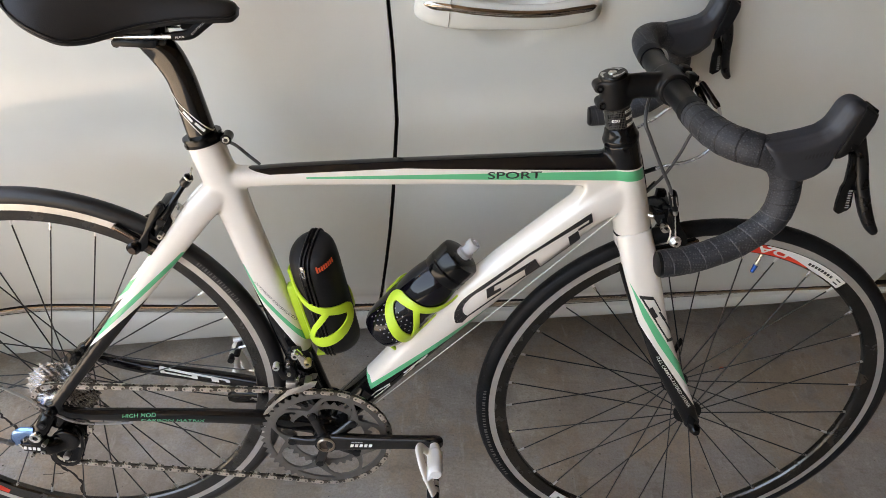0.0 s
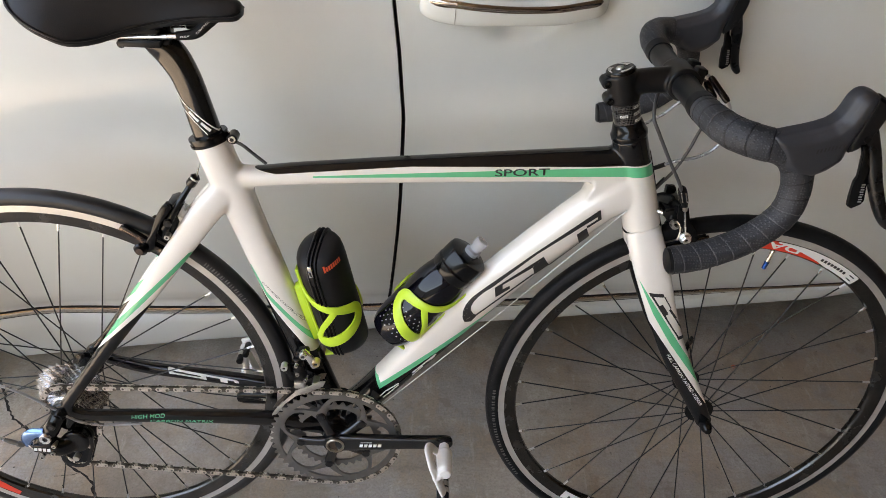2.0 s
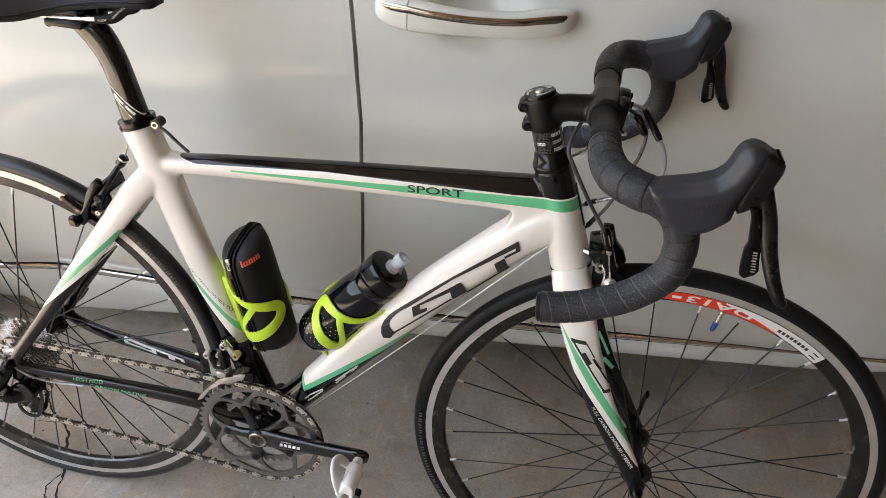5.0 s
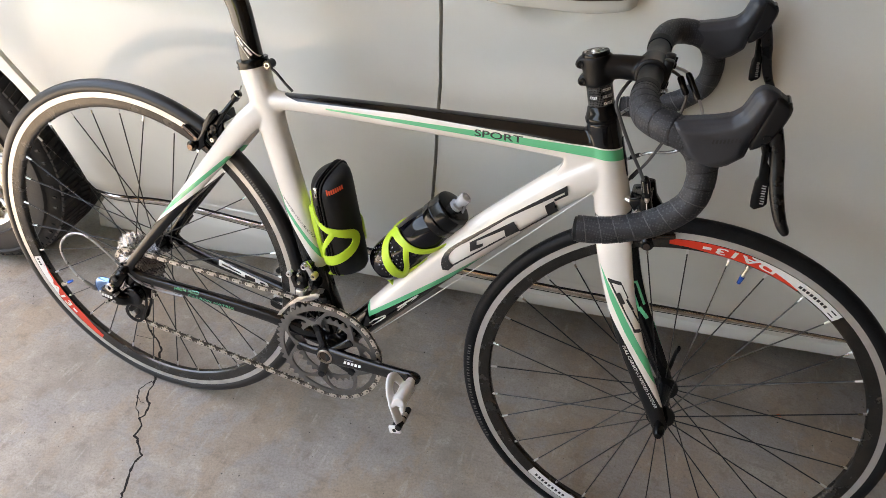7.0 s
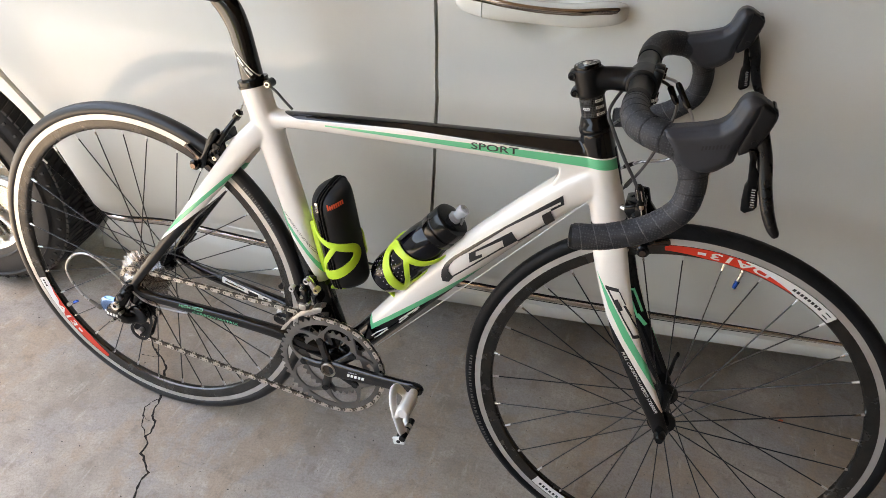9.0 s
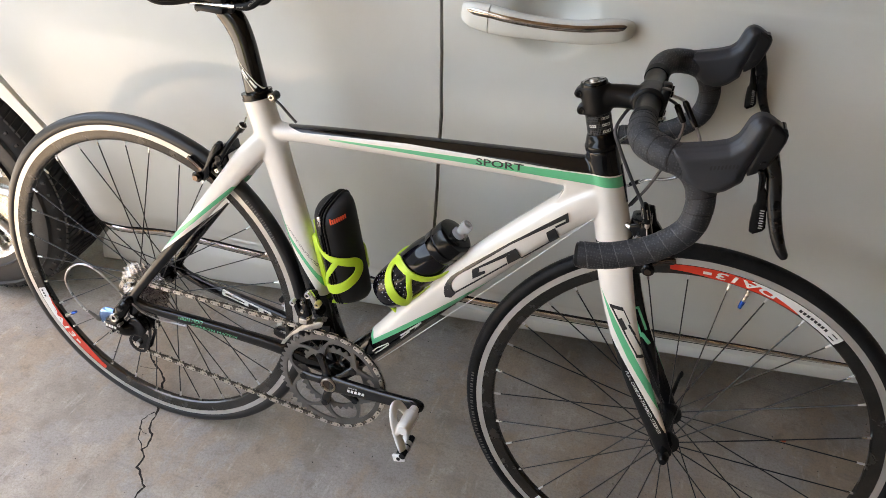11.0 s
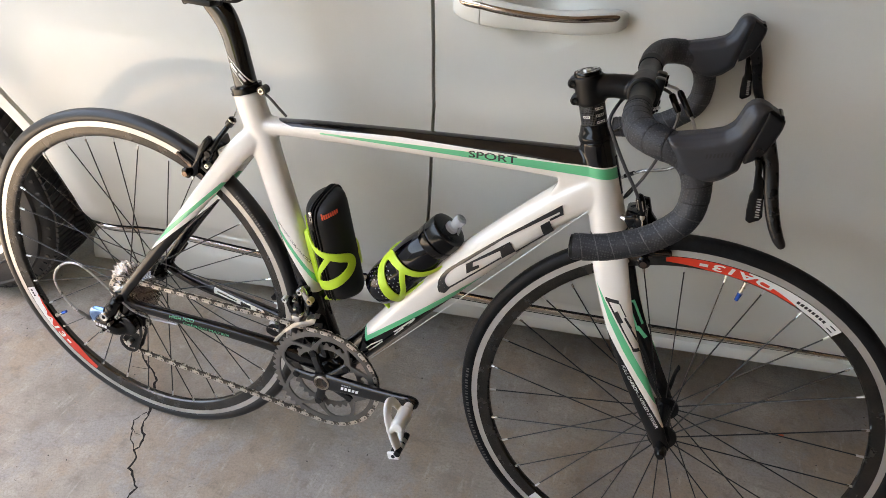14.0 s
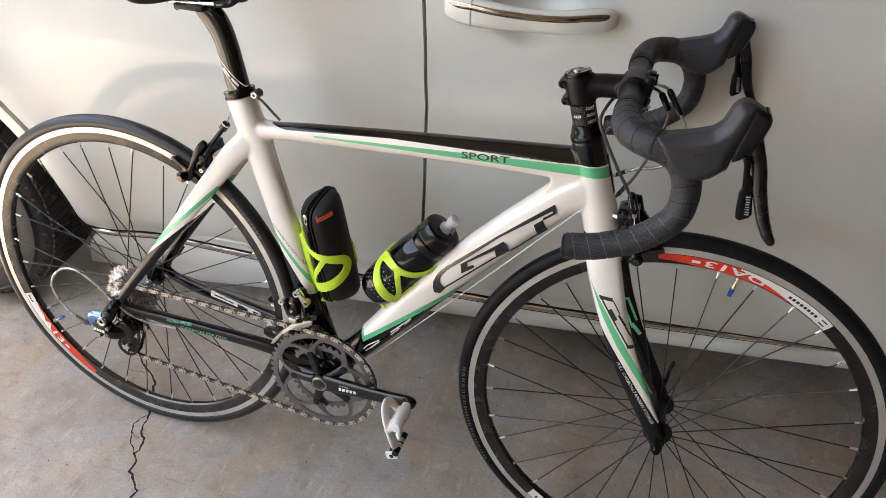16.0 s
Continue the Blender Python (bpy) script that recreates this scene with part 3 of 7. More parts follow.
def sill_low(x):
    e = min(1.0, max(0.0, (x - SILL_0) / 0.022))
    g = min(1.0, max(0.0, (SILL_1 - x) / 0.25))
    return sill_z(x) + 0.03 * (1 - e) ** 3 + 0.07 * (1 - g) ** 2


part("sill", rail(sill_low, lambda x: strip_z(x) - 0.0285, SILL_0, SILL_1, 0.012, "car_paint", 0.10, nz=10, lean=0.105), car)

# near-black sheet behind the door gap, standing in for the gap's shade
s = Shape()
for i in range(40):
    z0, z1 = 0.2 + (BELT - 0.2) * i / 40, 0.2 + (BELT - 0.2) * (i + 1) / 40
    a, b = gap_x(z0), gap_x(z1)
    s.add([(a - 0.03, side_y(a - 0.03, z0) + 0.016, z0), (a + 0.03, side_y(a + 0.03, z0) + 0.016, z0), (b + 0.03, side_y(b + 0.03, z1) + 0.016, z1), (b - 0.03, side_y(b - 0.03, z1) + 0.016, z1)], [(0, 1, 2, 3)])
part("gap_backing", s.mesh("gap_backing", "shadow_gap"), car)

# the rest of the body: floor pan, far side, bonnet, cabin and roof
s = Shape()
lower = [(-1.72, 0.34), (-1.80, 0.60), (-1.76, 1.02), (1.35, 1.02), (2.55, 0.94), (2.86, 0.78), (2.90, 0.45), (2.84, 0.30), (2.52, 0.28), (2.50, 0.55), (2.28, 0.80), (1.78, 0.80), (1.55, 0.55), (1.53, 0.20), (-0.27, 0.20), (-0.28, 0.52), (-0.44, 0.70), (-0.88, 0.70), (-1.04, 0.52), (-1.06, 0.32)]
v, f = plate(lower, 0.0, 1.62, 0.03)
s.add([(x, 0.43 + SLOPE * (x - 0.5) + y, z) for x, y, z in v], f, 1)
v, f = plate([(-1.76, 1.03), (1.35, 1.03), (2.55, 0.95), (2.86, 0.79), (2.50, 0.90), (1.35, 0.98), (-1.74, 0.98)], 0.0, 1.66, 0.01)
s.add([(x, 0.39 + SLOPE * (x - 0.5) + y, z) for x, y, z in v], f, 0)
part("body", s.mesh("body", ["car_paint", "shadow_gap"]), car)
v, f = plate(lower, 1.622, 1.66, 0.01)
fs = Shape().add([(x, 0.43 + SLOPE * (x - 0.5) + y, z) for x, y, z in v], f)
part("far_side", fs.mesh("far_side", "car_paint"), car)
v, f = plate([(-1.60, 1.035), (1.30, 1.035), (0.62, 1.56), (0.30, 1.60), (-1.15, 1.58), (-1.42, 1.42)], 0.0, 1.0, 0.02)
cab = Shape().add([(x, 0.42 + SLOPE * (x - 0.5) + 0.02 + 0.25 * (z - 1.03) + y * (1.58 - 0.5 * (z - 1.03)), z) for x, y, z in v], f)
part("windows", cab.mesh("windows", "glass"), car, "dark side windows and windscreen")
v, f = plate([(0.62, 1.565), (0.30, 1.615), (-1.15, 1.60), (-1.44, 1.43), (-1.38, 1.40), (-1.12, 1.57), (0.30, 1.585)], 0.0, 1.0, 0.01)
roof = Shape().add([(x, 0.42 + SLOPE * (x - 0.5) + 0.01 + 0.25 * (z - 1.03) + y * (1.60 - 0.5 * (z - 1.03)), z) for x, y, z in v], f)
part("roof", roof.mesh("roof", "car_paint"), car)


# wheel with coarse tread and alloy rim; its outer face looks to -y
def car_wheel():
    R = 0.318
    hold = new("wheel")
    s = Shape()
    prof = [(0.205, 0.0), (0.214, -0.006), (0.235, -0.011), (0.262, -0.012), (0.285, -0.007), (0.300, 0.003), (R - 0.010, 0.018), (R - 0.009, 0.06), (R - 0.008, 0.10), (R - 0.009, 0.15), (R - 0.010, 0.180), (0.300, 0.196), (0.27, 0.208), (0.22, 0.200), (0.205, 0.190)]
    s.add(*lathe(prof, 96))
    for r in (0.228, 0.279):
        s.add(*lathe([(r - 0.003, -0.010), (r, -0.0165), (r + 0.003, -0.010)], 72))
    rnd = random.Random(7)
    n = 116
    for k in range(n):
        rot = pose(0, 0, 0, 0, -360.0 * k / n, 0)
        for y0, y1, skew, part_of in ((0.010, 0.056, 16.0, 1), (0.061, 0.097, -22.0, 0), (0.102, 0.138, 22.0, 0), (0.143, 0.188, -16.0, 2)):
            w = 0.0142 + rnd.uniform(-0.0008, 0.0004)
            pts = []
            for top, shrink in ((0, 0.0), (1, 0.0012)):
                for yy in (y0, y1):
                    rr = (R - 0.001 if top else R - 0.018) - (0.007 if (part_of == 1 and yy == y0) or (part_of == 2 and yy == y1) else 0.0)
                    for t in (-1, 1):
                        pts.append((rr, yy, t * (w / 2 - shrink) + (yy - (y0 + y1) / 2) * math.tan(radians(skew))))
            s.add(pts, [(0, 1, 3, 2), (4, 6, 7, 5), (0, 2, 6, 4), (1, 5, 7, 3), (0, 4, 5, 1), (2, 3, 7, 6)], 0, rot)
    for k in range(60):
        a = 360.0 * k / 60
        s.add(*box((0.014, 0.004, 0.006), (0.294, -0.0012, 0), 0.001, 1), 0, pose(0, 0, 0, 0, -a, 0))
    part("tyre", s.mesh("tyre", "car_rubber", 30), hold, "black tyre with coarse blocky tread")
    r = Shape()
    r.add(*lathe([(0.204, 0.0), (0.211, -0.004), (0.211, 0.004), (0.196, 0.02), (0.192, 0.10), (0.204, 0.19), (0.200, 0.19), (0.183, 0.10), (0.188, 0.016)], 72))
    r.add(*lathe([(0.0, 0.018), (0.030, 0.012), (0.055, 0.020), (0.060, 0.045), (0.0, 0.05)], 40, False))
    for k in range(6):
        a = 60.0 * k + 10
        for q in (-0.016, 0.016):
            r.add(*tube([(0.04, 0.030, q * 0.6, 0.016, 0.012), (0.12, 0.020, q, 0.014, 0.011), (0.196, 0.012, q * 1.9, 0.016, 0.011)], 10), 0, pose(0, 0, 0, 0, -a, 0))
    part("rim", r.mesh("rim", "alu"), hold, "silver alloy rim")
    d = Shape().add(*lathe([(0.0, 0.075), (0.15, 0.070), (0.15, 0.082), (0.0, 0.085)], 40, False))
    part("brake_disc", d.mesh("brake_disc", "steel"), hold)
    return hold


TURN = math.degrees(math.atan(SLOPE))
w = car_wheel()
w.parent = car
w.matrix_basis = pose(WHEEL_X, 0.163, WHEEL_Z, 0, 0, TURN)
for x, y, flip in ((FRONT_X, 0.40, 0), (WHEEL_X - 0.118, 1.80, 180), (FRONT_X - 0.118, 2.01, 180)):
    k = copy_thing(w, pose(x, y, WHEEL_Z, 0, 0, TURN + flip))
    k.parent = car

# door handle: body with a chrome band, and the lock cap beside it
def handle_y(x, z):
    return 0.283 + SLOPE * (x - 0.5) + float(np.interp(z, SIDE_Z, SIDE_IN))


rows = []
for x, zc, h, o, d in ((0.512, 0.8520, 0.010, 0.004, 0.004), (0.517, 0.8515, 0.0165, 0.013, 0.008), (0.534, 0.8505, 0.0205, 0.021, 0.010), (0.559, 0.8500, 0.0225, 0.026, 0.011), (0.5605, 0.8500, 0.0225, 0.026, 0.011), (0.592, 0.8490, 0.0205, 0.031, 0.010), (0.645, 0.8485, 0.0175, 0.033, 0.009), (0.700, 0.8500, 0.0180, 0.031, 0.010), (0.735, 0.8535, 0.0185, 0.025, 0.012), (0.762, 0.8560, 0.0165, 0.018, 0.012), (0.774, 0.8560, 0.0120, 0.008, 0.008)):
    rows.append((x, handle_y(x, zc) - o, zc, d, h))
s = Shape()
s.add(*tube(catmull(rows[4:], 4), 24, (0, 1, 0), 3.0))
handle = part("door_handle", s.mesh("door_handle", "car_paint"), front_door, "white pull handle with a dark chrome band")
s = Shape()
s.add(*tube(catmull(rows[:4], 4), 24, (0, 1, 0), 3.0))
part("lock_cap", s.mesh("lock_cap", "car_paint"), front_door)
s = Shape()
line = [(x, y - d * 0.96, z + h * 0.45, 0.0024, 0.0052) for x, y, z, d, h in rows[1:]]
line[0] = (*line[0][:3], 0.0012, 0.001)
line[-1] = (*line[-1][:3], 0.0012, 0.001)
s.add(*tube(catmull(line, 4), 10, (0, 1, 0)))
part("chrome_band", s.mesh("chrome_band", "dark_chrome"), front_door, "dark chrome band on the handle")


# ---- the bicycle: x ahead from the rear axle, y to the car, z up in its own leaning plane ----
LEAN_DEG = 7.95
HUB = 0.335
bike = tagged(new("road_bicycle"), "white, green and black carbon road bicycle leaning on the car", "bicycle")
bike.matrix_basis = pose(0, 0, 0, -LEAN_DEG, 0, 0)
FRONT = (0.9714, 0.3355)
BB = (0.400, 0.264)


def steer(d, off=0.0, y=0.0):
    """A point d metres up the steering axis from the crown joint, moved off metres ahead of it."""
    c, s_ = -0.307, 0.9517
    return (0.8225 + c * d + s_ * off, y, 0.655 + s_ * d - c * off)


# paint of frame and fork: which colour stands where, by lines in the x, z plane
def half(n, a, b, keep="below"):
    """1 where a place lies below (or above) the line through a and b."""
    sl = (b[1] - a[1]) / (b[0] - a[0])
    x, z = n.xz
    v = n.math("SUBTRACT", z, n.math("MULTIPLY_ADD", x, sl, a[1] - sl * a[0]))
    return n.math("LESS_THAN", v, 0.0) if keep == "below" else n.math("GREATER_THAN", v, 0.0)


def all_of(n, *k):
    out = k[0]
    for q in k[1:]:
        out = n.math("MULTIPLY", out, q)
    return out


def any_of(n, *k):
    out = k[0]
    for q in k[1:]:
        out = n.math("MAXIMUM", out, q)
    return out


def paint(name):
    m = material(name, (0.7, 0.7, 0.68), 0.30, 0.0, coat=1.0, coat_rough=0.02)
    n = Nodes(m)
    sep = n.t.nodes.new("ShaderNodeSeparateXYZ")
    n.t.links.new(n.coord.outputs["Object"], sep.inputs[0])
    n.xz, n.across = (sep.outputs[0], sep.outputs[2]), sep.outputs[1]
    pearl = n.ramp(n.math("ADD", n.math("MULTIPLY", n.noise(5.0), 0.6), n.math("MULTIPLY", n.noise(2200.0, 1.0), 0.4)), (0.3, (0.738, 0.696, 0.632)), (0.7, (0.828, 0.786, 0.722)))
    return m, n, pearl, carbon_nodes(n)


GREEN = (0.07, 0.50, 0.24)
m, n, pearl, weave = paint("frame_paint")
X, Z = n.xz
gt, lt = (lambda v, c: n.math("GREATER_THAN", v, c)), (lambda v, c: n.math("LESS_THAN", v, c))
tt_up = all_of(n, any_of(n, half(n, (0.3308, 0.7133), (0.5036, 0.7322), "above"), half(n, (0.5036, 0.7322), (0.7448, 0.7452), "above")), half(n, (0.3008, 0.7166), (0.3308, 0.7133), "above"))
head_up = half(n, (0.7448, 0.7452), (0.8109, 0.7512), "above")
tt_low = half(n, (0.378, 0.7108), (0.8144, 0.7345), "above")
tip = n.math("MULTIPLY_ADD", Z, 0.38, X)
black = any_of(
    n,
    all_of(n, tt_up, gt(X, 0.300), lt(X, 0.7448)),
    all_of(n, head_up, gt(X, 0.7448)),
    all_of(n, any_of(n, half(n, (0.2900, 0.5480), (0.3104, 0.5005)), half(n, (0.3104, 0.5005), (0.361, 0.4223))), gt(X, 0.262), lt(X, 0.420), lt(Z, 0.57)),
    all_of(n, half(n, (0.09, 0.466), (0.19, 0.557)), lt(X, 0.262), lt(Z, 0.60)),
    all_of(n, lt(tip, 0.6008), lt(Z, 0.42), lt(X, 0.475)),
    all_of(n, half(n, (0.4768, 0.3612), (0.6000, 0.4710)), gt(X, 0.40), lt(X, 0.62)),
    lt(Z, 0.334),
)
green = any_of(
    n,
    all_of(n, tt_low, half(n, (0.6077, 0.7322), (0.8109, 0.7490)), gt(X, 0.378)),
    all_of(n, any_of(n, half(n, (0.290, 0.563), (0.3052, 0.5265)), half(n, (0.3052, 0.5265), (0.380, 0.4310))), half(n, (0.290, 0.553), (0.3052, 0.5165), "above"), half(n, (0.3052, 0.5165), (0.380, 0.4210), "above"), gt(X, 0.262), lt(X, 0.420), lt(Z, 0.57)),
    all_of(n, half(n, (0.09, 0.482), (0.19, 0.580)), half(n, (0.09, 0.472), (0.19, 0.571), "above"), lt(X, 0.262), lt(Z, 0.60)),
    all_of(n, half(n, (0.4736, 0.3690), (0.6002, 0.4836)), gt(X, 0.43), lt(X, 0.68)),
    all_of(n, lt(tip, 0.6065), lt(Z, 0.374), gt(X, 0.45), lt(X, 0.48)),
    all_of(n, half(n, (0.13, 0.5385), (0.20, 0.6140)), half(n, (0.13, 0.5385), (0.20, 0.6020), "above"), gt(X, 0.138), lt(X, 0.166), gt(n.across, 0.0)),
)
n.color(n.mix(black, n.mix(green, pearl, GREEN), weave))
n.put(n.math("MULTIPLY_ADD", black, -0.75, 1.0), n.b.inputs["Coat Weight"])
n.put(n.math("MULTIPLY_ADD", black, -0.25, 0.5), n.b.inputs["Specular IOR Level"])
n.rough(n.math("MULTIPLY_ADD", black, -0.21, 0.30))
M["frame_paint"] = m

m, n, pearl, weave = paint("fork_paint")
X, Z = n.xz
black = any_of(n, half(n, (0.872, 0.4907), (0.937, 0.4079)), n.math("LESS_THAN", Z, 0.372))
strip = all_of(n, half(n, (0.8367, 0.5688), (0.9053, 0.4772)), half(n, (0.8349, 0.5654), (0.8516, 0.5347), "above"), half(n, (0.8516, 0.5347), (0.8824, 0.4897), "above"), half(n, (0.8824, 0.4897), (0.9116, 0.4531), "above"))
inner = n.math("LESS_THAN", n.math("ABSOLUTE", n.across), n.math("MULTIPLY_ADD", Z, -0.0822, 0.0833))
black = any_of(n, black, all_of(n, inner, n.math("LESS_THAN", Z, 0.585), n.math("GREATER_THAN", n.across, -0.010)))
n.color(n.mix(black, n.mix(strip, pearl, GREEN), weave))
n.put(n.math("MULTIPLY_ADD", black, -0.75, 1.0), n.b.inputs["Coat Weight"])
n.put(n.math("MULTIPLY_ADD", black, -0.25, 0.5), n.b.inputs["Specular IOR Level"])
n.rough(n.math("MULTIPLY_ADD", black, -0.21, 0.30))
M["fork_paint"] = m

# frame: one skin over all tubes
LAT = (0, 1, 0)
s = Shape()
s.add(*tube([(*steer(-0.004), 0.0262), (*steer(0.03), 0.0255), (*steer(0.08), 0.0240), (*steer(0.134), 0.0225)], 32))
s.add(*tube(catmull([(0.250, 0, 0.7000, 0.016, 0.020), (0.300, 0, 0.7030, 0.0155, 0.0135), (0.36, 0, 0.7095, 0.0150, 0.0145), (0.50, 0, 0.7215, 0.0165, 0.0175), (0.66, 0, 0.7335, 0.0190, 0.0210), (0.755, 0, 0.7395, 0.0205, 0.0240), (0.80, 0, 0.7400, 0.021, 0.030)], 6), 28, LAT, 2.4))
s.add(*tube(catmull([(0.400, 0, 0.264, 0.026, 0.024), (0.4705, 0, 0.3480, 0.0235, 0.0245), (0.5513, 0, 0.4519, 0.0240, 0.0288), (0.6264, 0, 0.5433, 0.0245, 0.0305), (0.7102, 0, 0.6346, 0.0245, 0.0285), (0.7635, 0, 0.6875, 0.0240, 0.0285), (0.799, 0, 0.7100, 0.023, 0.034)], 6), 28, LAT, 2.4))
s.add(*tube(catmull([(0.2494, 0, 0.7510, 0.0205, 0.0235), (0.2580, 0, 0.7200, 0.0195, 0.0235), (0.2700, 0, 0.6850, 0.0180, 0.0255), (0.2840, 0, 0.6400, 0.0170, 0.0235), (0.3090, 0, 0.5590, 0.0170, 0.0230), (0.3450, 0, 0.4400, 0.0180, 0.0225), (0.3750, 0, 0.3450, 0.0215, 0.0215), (0.400, 0, 0.264, 0.026, 0.022)], 6), 28, LAT, 2.4))
s.add(*rod((BB[0], -0.036, BB[1]), (BB[0], 0.036, BB[1]), 0.0235, 28))
for k in (-1, 1):
    s.add(*tube(catmull([(0.268, 0.006 * k, 0.690, 0.011, 0.020), (0.235, 0.0165 * k, 0.6540, 0.0105, 0.0195), (0.200, 0.0250 * k, 0.6070, 0.0095, 0.0175), (0.150, 0.0370 * k, 0.5390, 0.0085, 0.0145), (0.090, 0.0490 * k, 0.4580, 0.0075, 0.0115), (0.035, 0.0600 * k, 0.3830, 0.0070, 0.0095), (0.004, 0.0665 * k, 0.3400, 0.0065, 0.0095)], 5), 20, LAT, 2.4))
    s.add(*tube(catmull([(0.400, 0.018 * k, 0.266, 0.012, 0.020), (0.345, 0.0280 * k, 0.2830, 0.0110, 0.0165), (0.290, 0.0360 * k, 0.2980, 0.0095, 0.0140), (0.200, 0.0440 * k, 0.3070, 0.0085, 0.0125), (0.090, 0.0530 * k, 0.3140, 0.0080, 0.0115), (0.030, 0.0615 * k, 0.3220, 0.0070, 0.0105), (0.000, 0.0665 * k, 0.3350, 0.0060, 0.0130)], 5), 20, LAT, 2.4))
    s.add(*rod((0, 0.0600 * k, 0.335), (0, 0.0725 * k, 0.335), 0.0150, 20))
s.add(*plate([(0.7425, 0.7290), (0.7430, 0.7130), (0.7350, 0.6950), (0.7600, 0.6600), (0.8000, 0.7000), (0.8000, 0.7350)], -0.0185, 0.0185, 0))
s.add(*plate([(0.2850, 0.7080), (0.3250, 0.7030), (0.3060, 0.6965), (0.2990, 0.6880), (0.2960, 0.6700), (0.2850, 0.6640)], -0.0075, 0.0075, 0))
s.add(*tube([(0.010, -0.0675, 0.322, 0.006, 0.011), (0.000, -0.069, 0.300, 0.005, 0.010)], 12, LAT))
me = moulded("frame", s, "frame_paint", 0.0022, 8)
frame_skin = part("frame", me, bike, "pearl white carbon frame with green stripes and bare carbon stays")
frame_tree = tree_of(me)

# fork: steerer crown and two blades
s = Shape()
s.add(*tube([(*steer(-0.0055), 0.0263), (*steer(-0.03), 0.0268), (*steer(-0.055), 0.0255)], 28))
for k in (-1, 1):
    s.add(*tube(catmull([(0.823, 0.010 * k, 0.650, 0.018, 0.0240), (0.8355, 0.0260 * k, 0.6150, 0.0135, 0.0250), (0.8500, 0.0360 * k, 0.5750, 0.0110, 0.0235), (0.8705, 0.0425 * k, 0.5230, 0.0098, 0.0208), (0.8980, 0.0470 * k, 0.4640, 0.0090, 0.0190), (0.9305, 0.0505 * k, 0.4060, 0.0080, 0.0165), (0.9565, 0.0535 * k, 0.3620, 0.0075, 0.0140), (0.9690, 0.0560 * k, 0.3400, 0.0070, 0.0120)], 5), 22, LAT, 2.3))
    s.add(*rod((FRONT[0], 0.0500 * k, FRONT[1]), (FRONT[0], 0.0600 * k, FRONT[1]), 0.0125, 20))
me = moulded("fork", s, "fork_paint", 0.0021, 7)
fork = part("fork", me, bike, "white fork blades with a green stripe and carbon tips")
fork_tree = tree_of(me)
s = Shape().add(*tube([(*steer(-0.0062), 0.0250), (*steer(-0.0060), 0.0262), (*steer(-0.0042), 0.0262), (*steer(-0.0040), 0.0250)], 40))
part("crown_seal", s.mesh("crown_seal", "black_matt"), bike, "thin dark seal between head tube and fork crown")
s = Shape().add(*tube(catmull([(*steer(0.050, 0.0225), 0.0055, 0.0030), (*steer(0.075, 0.0222), 0.0058, 0.0032), (*steer(0.105, 0.0212), 0.0055, 0.0030)], 4), 14, LAT, 3.0))
part("head_badge", s.mesh("head_badge", "black_gloss"), bike, "small black badge on the front of the head tube")


# wheels: x, z round the axle, y across
def bike_wheel(name, at, rubber, label):
    rim = Shape()
    for k in (-1, 1):
        v, f = lathe([(0.3165, 0.0099 * k), (0.3060, 0.0099 * k)], 160, False)
        rim.add(v, f[:160], 1)
    prof = [(0.3165, -0.0097), (0.3060, -0.0097), (0.3045, -0.0092), (0.2960, -0.0085), (0.2890, -0.0065), (0.2868, -0.0035), (0.2862, 0.0), (0.2868, 0.0035), (0.2890, 0.0065), (0.2960, 0.0085), (0.3045, 0.0092), (0.3060, 0.0097), (0.3165, 0.0097), (0.3150, 0.0075), (0.3090, 0.0060), (0.3090, -0.0060), (0.3150, -0.0075)]
    rim.add(*lathe(prof, 160), 0)
    wheel = part(name, rim.mesh(name, ["anodised", "track"], 25), bike, label, pose(at[0], 0, at[1]))
    # tyre, a little flatter at the sides, with a worn crown
    ring = []
    for k in range(29):
        a = radians(-128 + 256 * k / 28)
        c = 0.0128 if 9 <= k <= 19 else 0.0122
        ring.append((0.3228 + c * math.cos(a), c * math.sin(a)))
    t = Shape().add(*lathe(ring, 180))
    tyre = part("tyre", t.mesh("tyre", rubber), wheel, "black road tyre")
    return wheel, tyre


def arc_patch(r0, r1, a0, a1, y0, y1, n=24, m=3):
    """A curved patch on a wheel's near face: radii, angles in degrees, and y at the two radii."""
    pts = [((r0 + (r1 - r0) * j / m) * math.cos(radians(a0 + (a1 - a0) * i / n)), y0 + (y1 - y0) * j / m, (r0 + (r1 - r0) * j / m) * math.sin(radians(a0 + (a1 - a0) * i / n))) for j in range(m + 1) for i in range(n + 1)]
    return pts, [(j * (n + 1) + i, j * (n + 1) + i + 1, (j + 1) * (n + 1) + i + 1, (j + 1) * (n + 1) + i) for j in range(m) for i in range(n)]


def spoke_mesh(side, cross, flange_r, flange_y):
    """One spoke, with its nipple, whose rim end lies at angle 0."""
    a = radians(cross)
    hub = Vector((flange_r * math.cos(a), side * flange_y, flange_r * math.sin(a)))
    rim = Vector((0.2880, side * 0.0025, 0))
    s = Shape()
    s.add(*rod(hub, rim, 0.00105, 6))
    d = (hub - rim).normalized()
    s.add(*rod(rim - d * 0.002, rim + d * 0.012, 0.0021, 8, 0.0017), 1)
    s.add(*rod(hub + Vector((0, -0.002, 0)), hub + Vector((0, 0.002, 0)), 0.0018, 6), 0)
    return s.mesh("spoke", ["spoke", "alu"])


